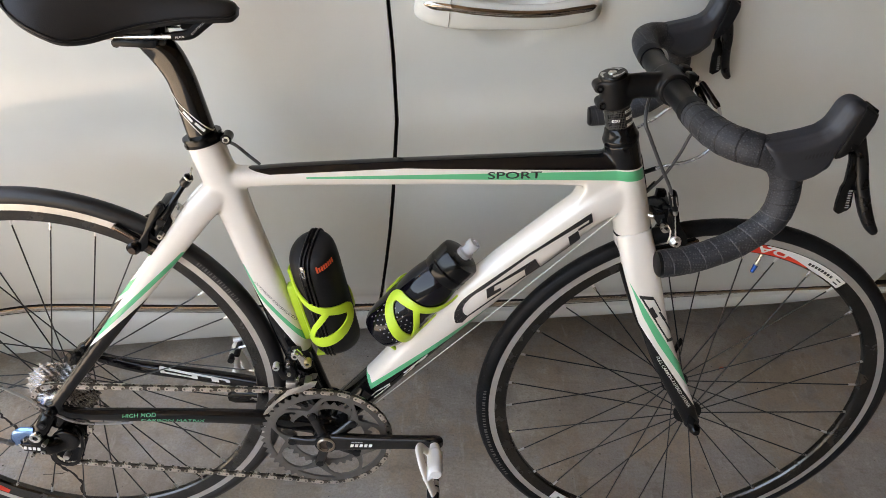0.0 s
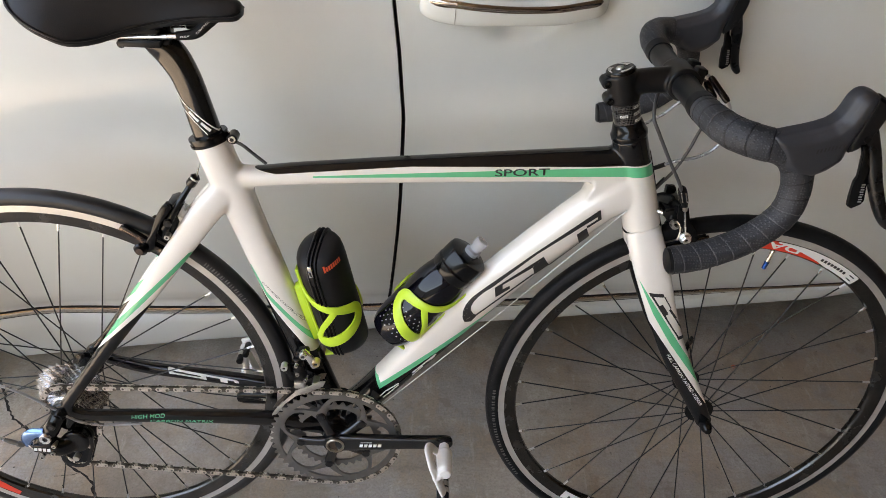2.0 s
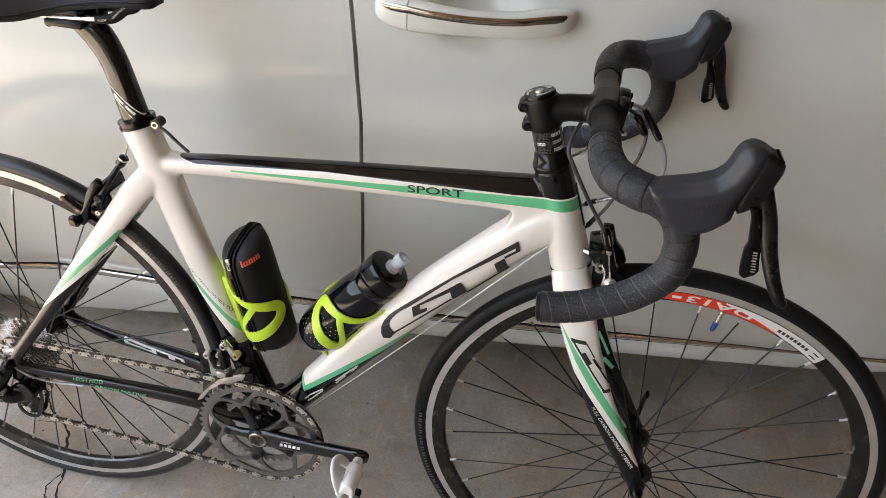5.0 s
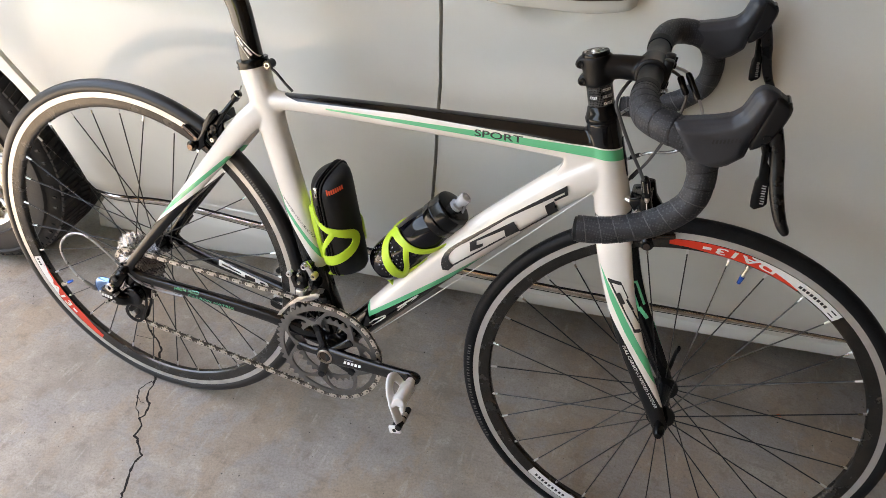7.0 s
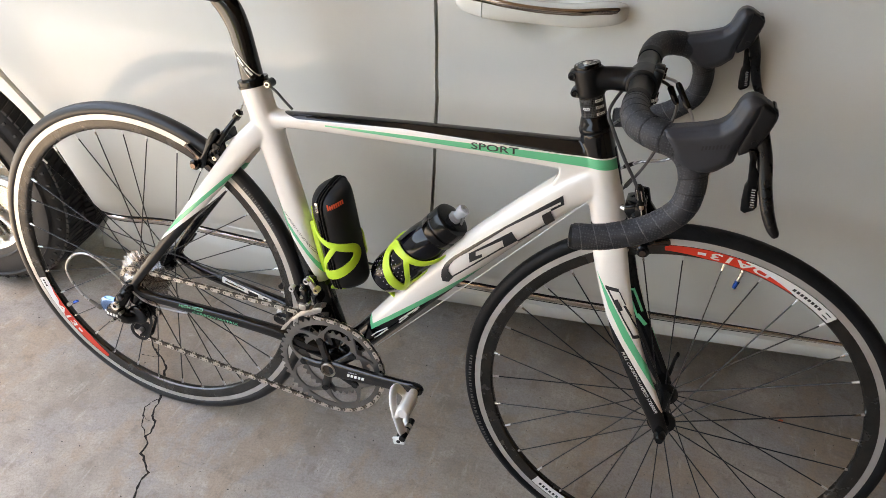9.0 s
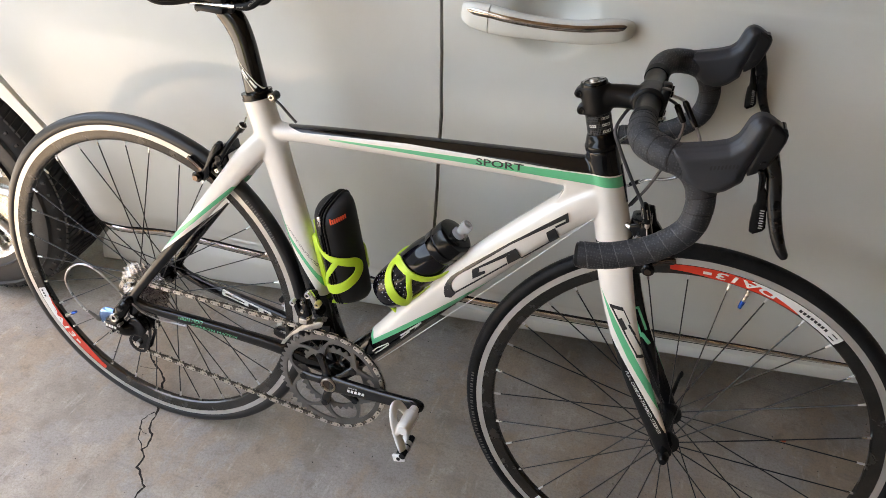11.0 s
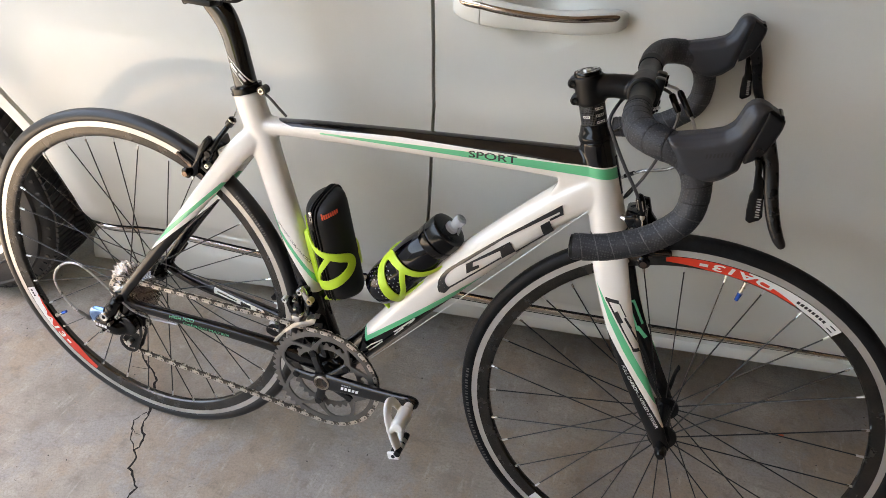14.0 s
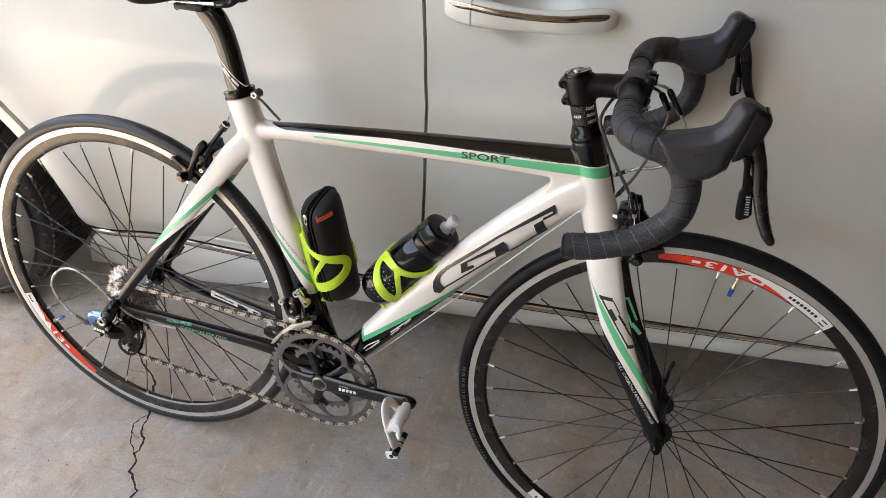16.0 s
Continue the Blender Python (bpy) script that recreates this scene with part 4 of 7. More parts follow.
def lace(wheel, phase, right, left, turn=62.0):
    """32 spokes, straight or crossed by turn degrees; right and left give the flanges' radius and distance."""
    kinds = {}
    for k in range(32):
        side = -1 if k % 2 == 0 else 1
        cross = turn if (k // 2) % 2 == 0 else -turn
        key = side, cross
        if key not in kinds:
            kinds[key] = spoke_mesh(side, cross, *(right if side < 0 else left))
        part("spoke", kinds[key], wheel, "", pose(0, 0, 0, 0, -(phase + 11.25 * k), 0))


front_wheel, front_tyre = bike_wheel("front_wheel", FRONT, "rubber", "black front rim with silver brake track")
rear_wheel, rear_tyre = bike_wheel("rear_wheel", (0.0, HUB), "slick_rubber", "black rear rim with silver brake track")
lace(front_wheel, 18.2, (0.0185, 0.0345), (0.0185, 0.0345), 0.0)
lace(rear_wheel, 38.6, (0.0215, 0.018), (0.0215, 0.036))

s = Shape()
s.add(*lathe([(0.0, -0.050), (0.009, -0.050), (0.010, -0.043), (0.012, -0.038), (0.022, -0.0365), (0.022, -0.0325), (0.0140, -0.030), (0.0110, -0.015), (0.0108, 0.015), (0.0140, 0.030), (0.022, 0.0325), (0.022, 0.0365), (0.012, 0.038), (0.010, 0.043), (0.009, 0.050), (0.0, 0.050)], 40, False))
part("hub", s.mesh("hub", "black_gloss"), front_wheel)
s = Shape()
s.add(*lathe([(0.0, -0.081), (0.005, -0.081), (0.0065, -0.078), (0.0085, -0.074), (0.0095, -0.066), (0.0085, -0.061), (0.0, -0.061)], 24, False))
s.add(*rod((0, -0.066, 0), (0, 0.066, 0), 0.0025, 10))
s.add(*rod((0, 0.060, 0), (0, 0.074, 0), 0.008, 16))
part("skewer", s.mesh("skewer", "black_gloss"), front_wheel, "black quick-release skewer")
s = Shape()
s.add(*tube(catmull([(0.0, 0.070, 0.0, 0.006, 0.004), (0.003, 0.073, 0.022, 0.005, 0.0035), (0.004, 0.070, 0.048, 0.006, 0.003), (0.006, 0.066, 0.062, 0.006, 0.003)], 4), 12))
part("skewer_lever", s.mesh("skewer_lever", "black_gloss"), front_wheel)
s = Shape()
s.add(*lathe([(0.0, -0.060), (0.009, -0.060), (0.012, -0.022), (0.0255, -0.020), (0.0255, -0.016), (0.016, -0.013), (0.0130, 0.015), (0.016, 0.033), (0.0235, 0.035), (0.0235, 0.038), (0.012, 0.042), (0.010, 0.062), (0.0, 0.062)], 40, False))
part("hub", s.mesh("hub", "black_gloss"), rear_wheel)
s = Shape()
s.add(*lathe([(0.0, -0.083), (0.006, -0.083), (0.009, -0.076), (0.009, -0.070), (0.0, -0.070)], 24, False))
s.add(*rod((0, -0.072, 0), (0, 0.083, 0), 0.0030, 10)).add(*rod((0, 0.068, 0), (0, 0.083, 0), 0.008, 16))
part("skewer", s.mesh("skewer", "black_gloss"), rear_wheel, "black quick-release skewer")
s = Shape()
s.add(*tube([(0.0, 0.078, 0.0, 0.005, 0.004), (0.03, 0.080, 0.03, 0.004, 0.003), (0.045, 0.076, 0.05, 0.004, 0.003)], 10))
part("skewer_lever", s.mesh("skewer_lever", "black_gloss"), rear_wheel)


# prints on the rims and tyres, and the valves
def rim_y(r):
    return float(np.interp(r, (0.2868, 0.2890, 0.2960, 0.3045, 0.3060), (-0.0035, -0.0065, -0.0085, -0.0092, -0.0097))) - 0.0004


def rim_band(r0, r1, a0, a1, n=24, lift=0.0):
    pts, faces = arc_patch(r0, r1, a0, a1, 0, 0, n, 4)
    return [(x, rim_y(math.hypot(x, z)) - lift, z) for x, y, z in pts], faces


def taper_band(ra, rb, a0, a1, n=24, lift=0.0, m=4):
    """A band whose two radii change from ra (at a0) to rb (at a1)."""
    pts = []
    for j in range(m + 1):
        for i in range(n + 1):
            t = i / n
            r0, r1 = ra[0] + (rb[0] - ra[0]) * t, ra[1] + (rb[1] - ra[1]) * t
            r, a = r0 + (r1 - r0) * j / m, radians(a0 + (a1 - a0) * t)
            pts.append((r * math.cos(a), rim_y(r) - lift, r * math.sin(a)))
    return pts, [(j * (n + 1) + i, j * (n + 1) + i + 1, (j + 1) * (n + 1) + i + 1, (j + 1) * (n + 1) + i) for j in range(m) for i in range(n)]


def rim_prints(wheel, start, white_end, thin_end, red, words, marks):
    """A white and a red sticker on the rim, in degrees from start, the white one's blunt end; red: where it begins, widens, narrows and ends."""
    q = lambda d: start + d
    r = Shape().add(*taper_band((0.2895, 0.2905), (0.2895, 0.3050), q(red[0]), q(red[1]))).add(*rim_band(0.2895, 0.3050, q(red[1]), q(red[2]))).add(*taper_band((0.2895, 0.3050), (0.2965, 0.3050), q(red[2]), q(red[3])))
    part("rim_sticker", r.mesh("rim_sticker", "red_print"), wheel, "red rim sticker")
    white = Shape().add(*rim_band(0.2895, 0.3050, q(0), q(white_end))).add(*taper_band((0.2895, 0.3050), (0.3030, 0.3050), q(white_end), q(thin_end), lift=0.0003))
    part("rim_sticker", white.mesh("rim_sticker", "white_print"), wheel, "white rim sticker")
    bars = Shape()
    pts, faces = lettering("DA13", 0.0150, 0.1, 0.0003)
    wide = max(p[0] for p in pts)
    vs = []
    for x, h in pts:
        r, a = 0.3028 - h, radians(q(words[0] + (words[1] - words[0]) * x / wide))
        vs.append((r * math.cos(a), rim_y(r) - 0.0007, r * math.sin(a)))
    bars.add(vs, faces)
    bars.add(*rim_band(0.2955, 0.3000, q(words[1] + 1.2), q(words[1] + 3.4), 4, 0.0006))
    part("rim_lettering", bars.mesh("rim_lettering", "white_print"), wheel)
    bars = Shape()
    if marks > 4:
        bars.add(*rim_band(0.2930, 0.2948, q(1.2), q(3.2), 4, 0.0006)).add(*rim_band(0.2990, 0.3008, q(1.2), q(3.2), 4, 0.0006))
    for k in range(marks):
        a = (4.6 if marks > 4 else 0.8) + 1.2 * k
        bars.add(*rim_band(0.2955, 0.2998, q(a), q(a + 0.85), 2, 0.0006))
    part("rim_lettering", bars.mesh("rim_lettering", "black_print"), wheel)


rim_prints(front_wheel, 53.0, 11.0, 28.0, (13.0, 26.0, 38.0, 49.0), (20.2, 37.0), 8)
low = Shape().add(*rim_band(0.2895, 0.3050, -127, -108))
part("rim_sticker", low.mesh("rim_sticker", "white_print"), front_wheel, "white rim sticker")
bars = Shape()
for k in range(9):
    bars.add(*rim_band(0.2950, 0.3000, -124.5 + 1.5 * k, -123.6 + 1.5 * k, 2, 0.0006))
part("rim_lettering", bars.mesh("rim_lettering", "black_print"), front_wheel)
rim_prints(rear_wheel, -161.6, 4.5, 18.0, (3.6, 11.0, 30.0, 41.6), (7.0, 24.0), 3)


M["tyre_grey"] = worn("tyre_print", (0.10, 0.10, 0.10), 0.7, amount=0.4, scale=300, bump=0.0)


def tyre_print(wheel, a0, a1, count, r0, r1, mat):
    """Unreadable writing on the tyre's side, as thin plain bars."""
    rnd = random.Random(count)
    s = Shape()
    pitch = (a1 - a0) / count
    for k in range(count):
        a = a0 + pitch * k
        for p0, p1 in ((0.08, rnd.uniform(0.22, 0.36)), (0.50, rnd.uniform(0.62, 0.80))):
            pts, faces = arc_patch(r0, r1, a + pitch * p0, a + pitch * p1, 0, 0, 2, 3)
            s.add([(x, -math.sqrt(max(0, 1 - ((math.hypot(x, z) - 0.3228) / 0.0125) ** 2)) * 0.0124 - 0.0004, z) for x, y, z in pts], faces)
    part("tyre_lettering", s.mesh("tyre_lettering", mat), wheel, "worn grey bars of writing on the tyre")


tyre_print(front_wheel, -182.0, -145.0, 17, 0.3215, 0.3262, "tyre_grey")
tyre_print(rear_wheel, 46.5, 31.5, 9, 0.3200, 0.3262, "tyre_grey")


def valve(wheel, a):
    m_ = pose(0, 0, 0, 0, -a, 0)
    s = Shape().add(*rod((0.288, 0, 0), (0.264, 0, 0), 0.0030, 12), 0, m_).add(*rod((0.286, 0, 0), (0.2835, 0, 0), 0.0046, 12), 0, m_).add(*rod((0.266, 0, 0), (0.2535, 0, 0), 0.0036, 12, 0.0028), 1, m_)
    part("valve", s.mesh("valve", ["steel", "blue"]), wheel, "inner tube valve with a blue cap")


valve(front_wheel, 80.0)
valve(rear_wheel, -146.7)


# ---- seat post, clamp and saddle ----
s = Shape()
s.add(*tube(catmull([(0.2520, 0, 0.7420, 0.0150, 0.0180), (0.2470, 0, 0.7600, 0.0145, 0.0180), (0.2380, 0, 0.8000, 0.0140, 0.0175), (0.2290, 0, 0.8350, 0.0135, 0.0175), (0.2150, 0, 0.8620, 0.0135, 0.0190), (0.1980, 0, 0.8760, 0.0140, 0.0150), (0.1840, 0, 0.8800, 0.0130, 0.0080)], 6), 28, LAT, 2.3))
me = s.mesh("seat_post", "carbon")
post = part("seat_post", me, bike, "glossy carbon seat post with set-back head")
post_tree = tree_of(me)
s = Shape()
axis = Vector((-0.30, 0, 0.954))
for d0, d1, r0, r1 in ((0.000, 0.0105, 0.0254, 0.0250), (0.0086, 0.0112, 0.0260, 0.0254), (-0.0005, 0.0026, 0.0264, 0.0266)):
    a, b = Vector((0.2494, 0, 0.7500)) + axis * d0, Vector((0.2494, 0, 0.7500)) + axis * d1
    s.add(*tube([(*a, r0 * 0.84, r0), (*b, r1 * 0.84, r1)], 36, LAT))
s.add(*rod((0.2790, -0.012, 0.7590), (0.2790, 0.004, 0.7590), 0.0068, 20))
part("seat_clamp", s.mesh("seat_clamp", "black_gloss"), bike, "black seat clamp ring")
s = Shape().add(*rod((0.2790, -0.0135, 0.7590), (0.2790, -0.008, 0.7590), 0.0044, 16)).add(*rod((0.2790, -0.0140, 0.7590), (0.2790, -0.0130, 0.7590), 0.0026, 6), 1)
part("clamp_bolt", s.mesh("clamp_bolt", ["steel", "black_satin"]), bike)

for name, y, size, at in (("lower_cradle", -0.022, (0.048, 0.014, 0.0085), (0.1900, 0.8800)), ("lower_cradle", 0.022, (0.048, 0.014, 0.0085), (0.1900, 0.8800)), ("upper_cradle", -0.022, (0.040, 0.014, 0.0070), (0.1930, 0.8945)), ("upper_cradle", 0.022, (0.040, 0.014, 0.0070), (0.1930, 0.8945))):
    s = Shape().add(*box(size, (at[0], y, at[1]), 0.0022))
    part(name, s.mesh(name, "black_satin"), post, "black half of the saddle rail clamp")
s = Shape().add(*box((0.056, 0.030, 0.008), (0.1930, 0, 0.8795), 0.002))
part("saddle_clamp", s.mesh("saddle_clamp", "black_satin"), post, "black two-bolt saddle clamp")
s = Shape().add(*box((0.034, 0.030, 0.006), (0.1940, 0, 0.8945), 0.002))
part("clamp_plate", s.mesh("clamp_plate", "black_satin"), post)
for x in (0.176, 0.216):
    s = Shape().add(*rod((x, 0, 0.872), (x, 0, 0.899), 0.0032, 10))
    part("clamp_bolt", s.mesh("clamp_bolt", "black_satin"), post)
s = Shape().add(*rod((0.168, -0.024, 0.878), (0.168, 0.024, 0.878), 0.0050, 12))
part("cross_bolt", s.mesh("cross_bolt", "black_satin"), post)

st = catmull([(0.052, 0.026, 0.934, 0.927), (0.062, 0.046, 0.938, 0.917), (0.080, 0.0590, 0.940, 0.906), (0.102, 0.0650, 0.940, 0.896), (0.124, 0.0635, 0.938, 0.888), (0.147, 0.0545, 0.936, 0.888), (0.170, 0.0430, 0.935, 0.893), (0.200, 0.0320, 0.932, 0.900), (0.240, 0.0245, 0.930, 0.907), (0.280, 0.0210, 0.929, 0.910), (0.298, 0.0170, 0.927, 0.911), (0.304, 0.0080, 0.922, 0.914)], 4)
verts, faces, K = [], [], 33
for x, hw, zt, ze in st:
    for k in range(K):
        u = -1 + 2 * k / (K - 1)
        z = zt - (zt - ze) * abs(u) ** 2.4
        groove = 0.006 * math.exp(-((u * hw / 0.008) ** 2)) * min(1.0, max(0.0, (x - 0.07) / 0.03)) * min(1.0, max(0.0, (0.24 - x) / 0.04))
        verts.append((x, u * hw, z - groove))
    for k in range(K):
        u = 1 - 2 * k / (K - 1)
        verts.append((x, u * (hw - 0.003), zt - 0.012 - (zt - ze - 0.008) * abs(u) ** 2.4))
W = 2 * K
for i in range(len(st) - 1):
    for k in range(W):
        a, b = i * W + k, i * W + (k + 1) % W
        faces.append((a, b, b + W, a + W))
faces += [tuple(range(W)), tuple(range((len(st) - 1) * W, len(st) * W))]
sad = worn("saddle_cover", (0.009, 0.009, 0.0095), 0.45, amount=0.25, scale=25, bump=0.3, grain=1100, spec=0.35)
M["saddle"] = sad
me = mesh("saddle", verts, faces, "saddle", None, 60)
saddle_ob = part("saddle", me, bike, "black padded saddle with short nose")
for side in (-1, 1):
    rim = [(x, side * (hw + 0.0004), ze + 0.0035, 0.0016) for x, hw, zt, ze in st[1:-1]]
    s = Shape().add(*tube(rim, 8))
    part("edge_piping", s.mesh("edge_piping", "black_satin"), saddle_ob, "smooth raised edge of the saddle cover")
for y in (-0.022, 0.022):
    s = Shape().add(*tube(catmull([(0.075, y * 1.5, 0.917, 0.0035), (0.105, y * 1.25, 0.893, 0.0035), (0.140, y, 0.8850, 0.0035), (0.190, y, 0.8865, 0.0035), (0.236, y, 0.8900, 0.0035)], 5), 12))
    part("rail", s.mesh("rail", "alu"), saddle_ob, "silver saddle rail")
    s = Shape().add(*tube(catmull([(0.232, y, 0.8897, 0.0050, 0.0050), (0.252, y * 0.9, 0.8925, 0.0045, 0.0060), (0.266, y * 0.7, 0.9030, 0.0040, 0.0065), (0.280, y * 0.5, 0.9150, 0.0060, 0.0070)], 5), 14, LAT))
    part("nose_bracket", s.mesh("nose_bracket", "black_matt"), saddle_ob)
for word, a, b, h in (("FLEX", (0.2375, 0.8890), (0.2480, 0.8905), 0.0022), ("CONTROL", (0.2565, 0.8935), (0.2705, 0.9065), 0.0022)):
    pts, faces = words_on(word, a, b, h, 0.1)
    s = Shape().add([(x, -0.0280 + 0.10 * max(0.0, x - 0.236) + 0.55 * max(0.0, x - 0.262), z) for x, z in pts], faces)
    part("bracket_lettering", s.mesh("bracket_lettering", "white_print", None), saddle_ob, "small white word " + word + " on the bracket")

# ---- headset, stem and handlebar ----
s = Shape().add(*tube([(*steer(0.133), 0.0228), (*steer(0.1345), 0.0234), (*steer(0.1395), 0.0234), (*steer(0.1405), 0.0226), (*steer(0.147), 0.0205), (*steer(0.1535), 0.0186), (*steer(0.1545), 0.0178)], 40))
part("headset_cover", s.mesh("headset_cover", "black_gloss"), bike, "glossy black cone under the spacers")
for k in range(3):
    d = 0.1548 + 0.0090 * k
    s = Shape().add(*tube([(*steer(d), 0.0168), (*steer(d + 0.0004), 0.0173), (*steer(d + 0.0083), 0.0173), (*steer(d + 0.0087), 0.0168)], 36))
    me = s.mesh("spacer", "spacer_weave")
    sp = part("spacer", me, bike, "headset spacer of woven carbon")
    tr = tree_of(me)
    for x in (-0.0105, 0.0065) if k == 1 else (0.0065,):
        c = steer(d + 0.0042, x)
        pieces = []
        for q in range(3):
            a, b = steer(0.0, 0.0030 * q), steer(0.0, 0.0030 * q + 0.0026)
            u, w = np.array((c[0] + a[0] - 0.8225, c[2] + a[2] - 0.655)), np.array((c[0] + b[0] - 0.8225, c[2] + b[2] - 0.655))
            up = np.array((-0.307, 0.9517))
            for e, h in ((-0.0017, 0.0007), (0.0011, 0.0007)):
                pieces.append(grid_cell([u + up * e, w + up * e, w + up * (e + h), u + up * (e + h)], 3, 1))
            for g in (u, w - (w - u) * 0.25):
                pieces.append(grid_cell([g - up * 0.0017, g + (w - u) * 0.25 - up * 0.0017, g + (w - u) * 0.25 + up * 0.0018, g + up * 0.0018], 1, 2))
        laid_on("spacer_lettering", tr, pieces, "white_print", sp, label="white outlined marks on the spacer")

stem_a, stem_b = steer(0.2035), (0.8290, 0, 0.8585)
s = Shape()
s.add(*tube([(*steer(0.1815), 0.0182), (*steer(0.184), 0.0192), (*steer(0.218), 0.0195), (*steer(0.2205), 0.0190)], 32))
s.add(*tube([(*stem_a, 0.0165, 0.0170), (0.79, 0, 0.8555, 0.0155, 0.0155), (*stem_b, 0.0185, 0.0165)], 28, LAT))
s.add(*rod((stem_b[0], -0.0225, stem_b[2]), (stem_b[0], 0.0225, stem_b[2]), 0.0205, 32))
for d in (0.190, 0.213):
    c = steer(d, -0.0195)
    s.add(*rod((c[0], -0.011, c[2]), (c[0], 0.011, c[2]), 0.0068, 16))
me = moulded("stem", s, "black_satin", 0.0018, 4)
stem = part("stem", me, bike, "matt black handlebar stem")
for d in (0.190, 0.213):
    c = steer(d, -0.0195)
    b = Shape().add(*lathe([(0.0024, -0.0118), (0.0024, -0.0136), (0.0042, -0.0138), (0.0046, -0.0130), (0.0046, -0.0100), (0.0024, -0.0100)], 18), 0, pose(c[0], 0, c[2])).add(*rod((c[0], -0.0118, c[2]), (c[0], -0.010, c[2]), 0.0026, 6), 1)
    part("bolt", b.mesh("bolt", ["black_gloss", "shadow_gap"]), stem, "black socket bolt of the stem")
s = Shape()
for y in (-0.0135, 0.0135):
    s.add(*box((0.0130, 0.0150, 0.0460), (0.0155, y, 0), 0.003, 2, pose(stem_b[0], 0, stem_b[2], 0, 6, 0)))
    for z in (-0.017, 0.017):
        s.add(*rod((0.0200, y, z), (0.0245, y, z), 0.0038, 12), 1, pose(stem_b[0], 0, stem_b[2], 0, 6, 0))
part("faceplate", s.mesh("faceplate", ["black_satin", "black_gloss"]), stem, "black faceplate with four bolts")
s = Shape().add(*tube([(*steer(0.2203), 0.0178), (*steer(0.2235), 0.0180), (*steer(0.2252), 0.0168)], 36)).add(*tube([(*steer(0.2250), 0.0058), (*steer(0.2268), 0.0050)], 12), 1)
part("top_cap", s.mesh("top_cap", ["black_gloss", "steel"]), stem, "black steerer top cap with a steel bolt")
s = Shape()
c = steer(0.2253)
for a in range(3):
    for k in range(7):
        w0, w1 = radians(20 + 120 * a + 11 * k), radians(31 + 120 * a + 11 * k)
        q0, q1 = 0.0085 + 0.0008 * k, 0.0085 + 0.0008 * (k + 1)
        s.add([(q0 * math.cos(w0), q0 * math.sin(w0), 0.0003), (0.0150 * math.cos(w0), 0.0150 * math.sin(w0), 0.0003), (0.0150 * math.cos(w1), 0.0150 * math.sin(w1), 0.0003), (q1 * math.cos(w1), q1 * math.sin(w1), 0.0003)], [(0, 1, 2, 3)], 0, pose(c[0], 0, c[2], 0, -17.9, 0))
part("cap_mark", s.mesh("cap_mark", "alu"), stem, "silver swirls printed on the cap")

BAR = [(0.8290, 0.000, 0.8585), (0.8290, 0.055, 0.8590), (0.8290, 0.092, 0.8600), (0.8310, 0.128, 0.8615), (0.8400, 0.1620, 0.8625), (0.8600, 0.1810, 0.8620), (0.8830, 0.1860, 0.8580), (0.9000, 0.1880, 0.8440), (0.9090, 0.1900, 0.8170), (0.9040, 0.1925, 0.7830), (0.8750, 0.1945, 0.7530), (0.8400, 0.1965, 0.7350), (0.8160, 0.1980, 0.7275), (0.7930, 0.1990, 0.7235)]


def mirrored(points, side):
    return [(p[0], p[1] * side, *p[2:]) for p in points]


s = Shape().add(*tube([(stem_b[0], y, stem_b[2] + max(0, abs(y) - 0.05) * 0.04, 0.0150 if abs(y) > 0.035 else 0.0158) for y in (-0.112, -0.09, -0.06, -0.04, -0.034, 0.034, 0.04, 0.06, 0.09, 0.112)], 24))
BAR_POSE = pose(0.8290, 0.0035, 0.8585, 1.6, 0, 0.25) @ pose(-0.8290, 0, -0.8585)
handlebar = part("handlebar", s.mesh("handlebar", "black_satin"), bike, "black drop handlebar", BAR_POSE)


PITCH = 0.0185


def wound(along, a):
    """How far along its turn the tape is, from 0 to 1, at a place on the bar."""
    t = (along + 0.0040 * math.sin(a + 0.6) + 0.0012 * math.sin(along * 61.0)) / PITCH
    return t - math.floor(t)


def wrap(along, a):
    """Tape wound on at a slant: each turn swells over the last and ends in a fine crease."""
    f = wound(along, a)
    return 1.0 + 0.022 * f - (0.020 if f < 0.06 else 0.0)


def tape_path(side):
    wide = (0.0160, 0.0172, 0.0178, 0.0178, 0.0172, 0.0164)
    pts = catmull([(*p, wide[k] if k < 6 else 0.0157) for k, p in enumerate(BAR[2:])], 56)
    return mirrored([tuple(p) for p in pts], side)


def tape_skin(side, sides=30):
    """The wound tape; its creases dark on the tops and pale on the drops."""
    path = tape_path(side)
    s = Shape().add(*tube(path, sides, None, 2.0, wrap))
    along, total = [0.0], 0.0
    for p, q in zip(path, path[1:]):
        total += math.dist(p[:3], q[:3])
        along.append(total)
    for i in range(len(path) - 1):
        mid = (along[i] + along[i + 1]) / 2
        for k in range(sides):
            if wound(mid, 2 * math.pi * (k + 0.5) / sides) < 0.06:
                s.i[i * sides + k] = 1 if mid < 0.19 else 2
    return s


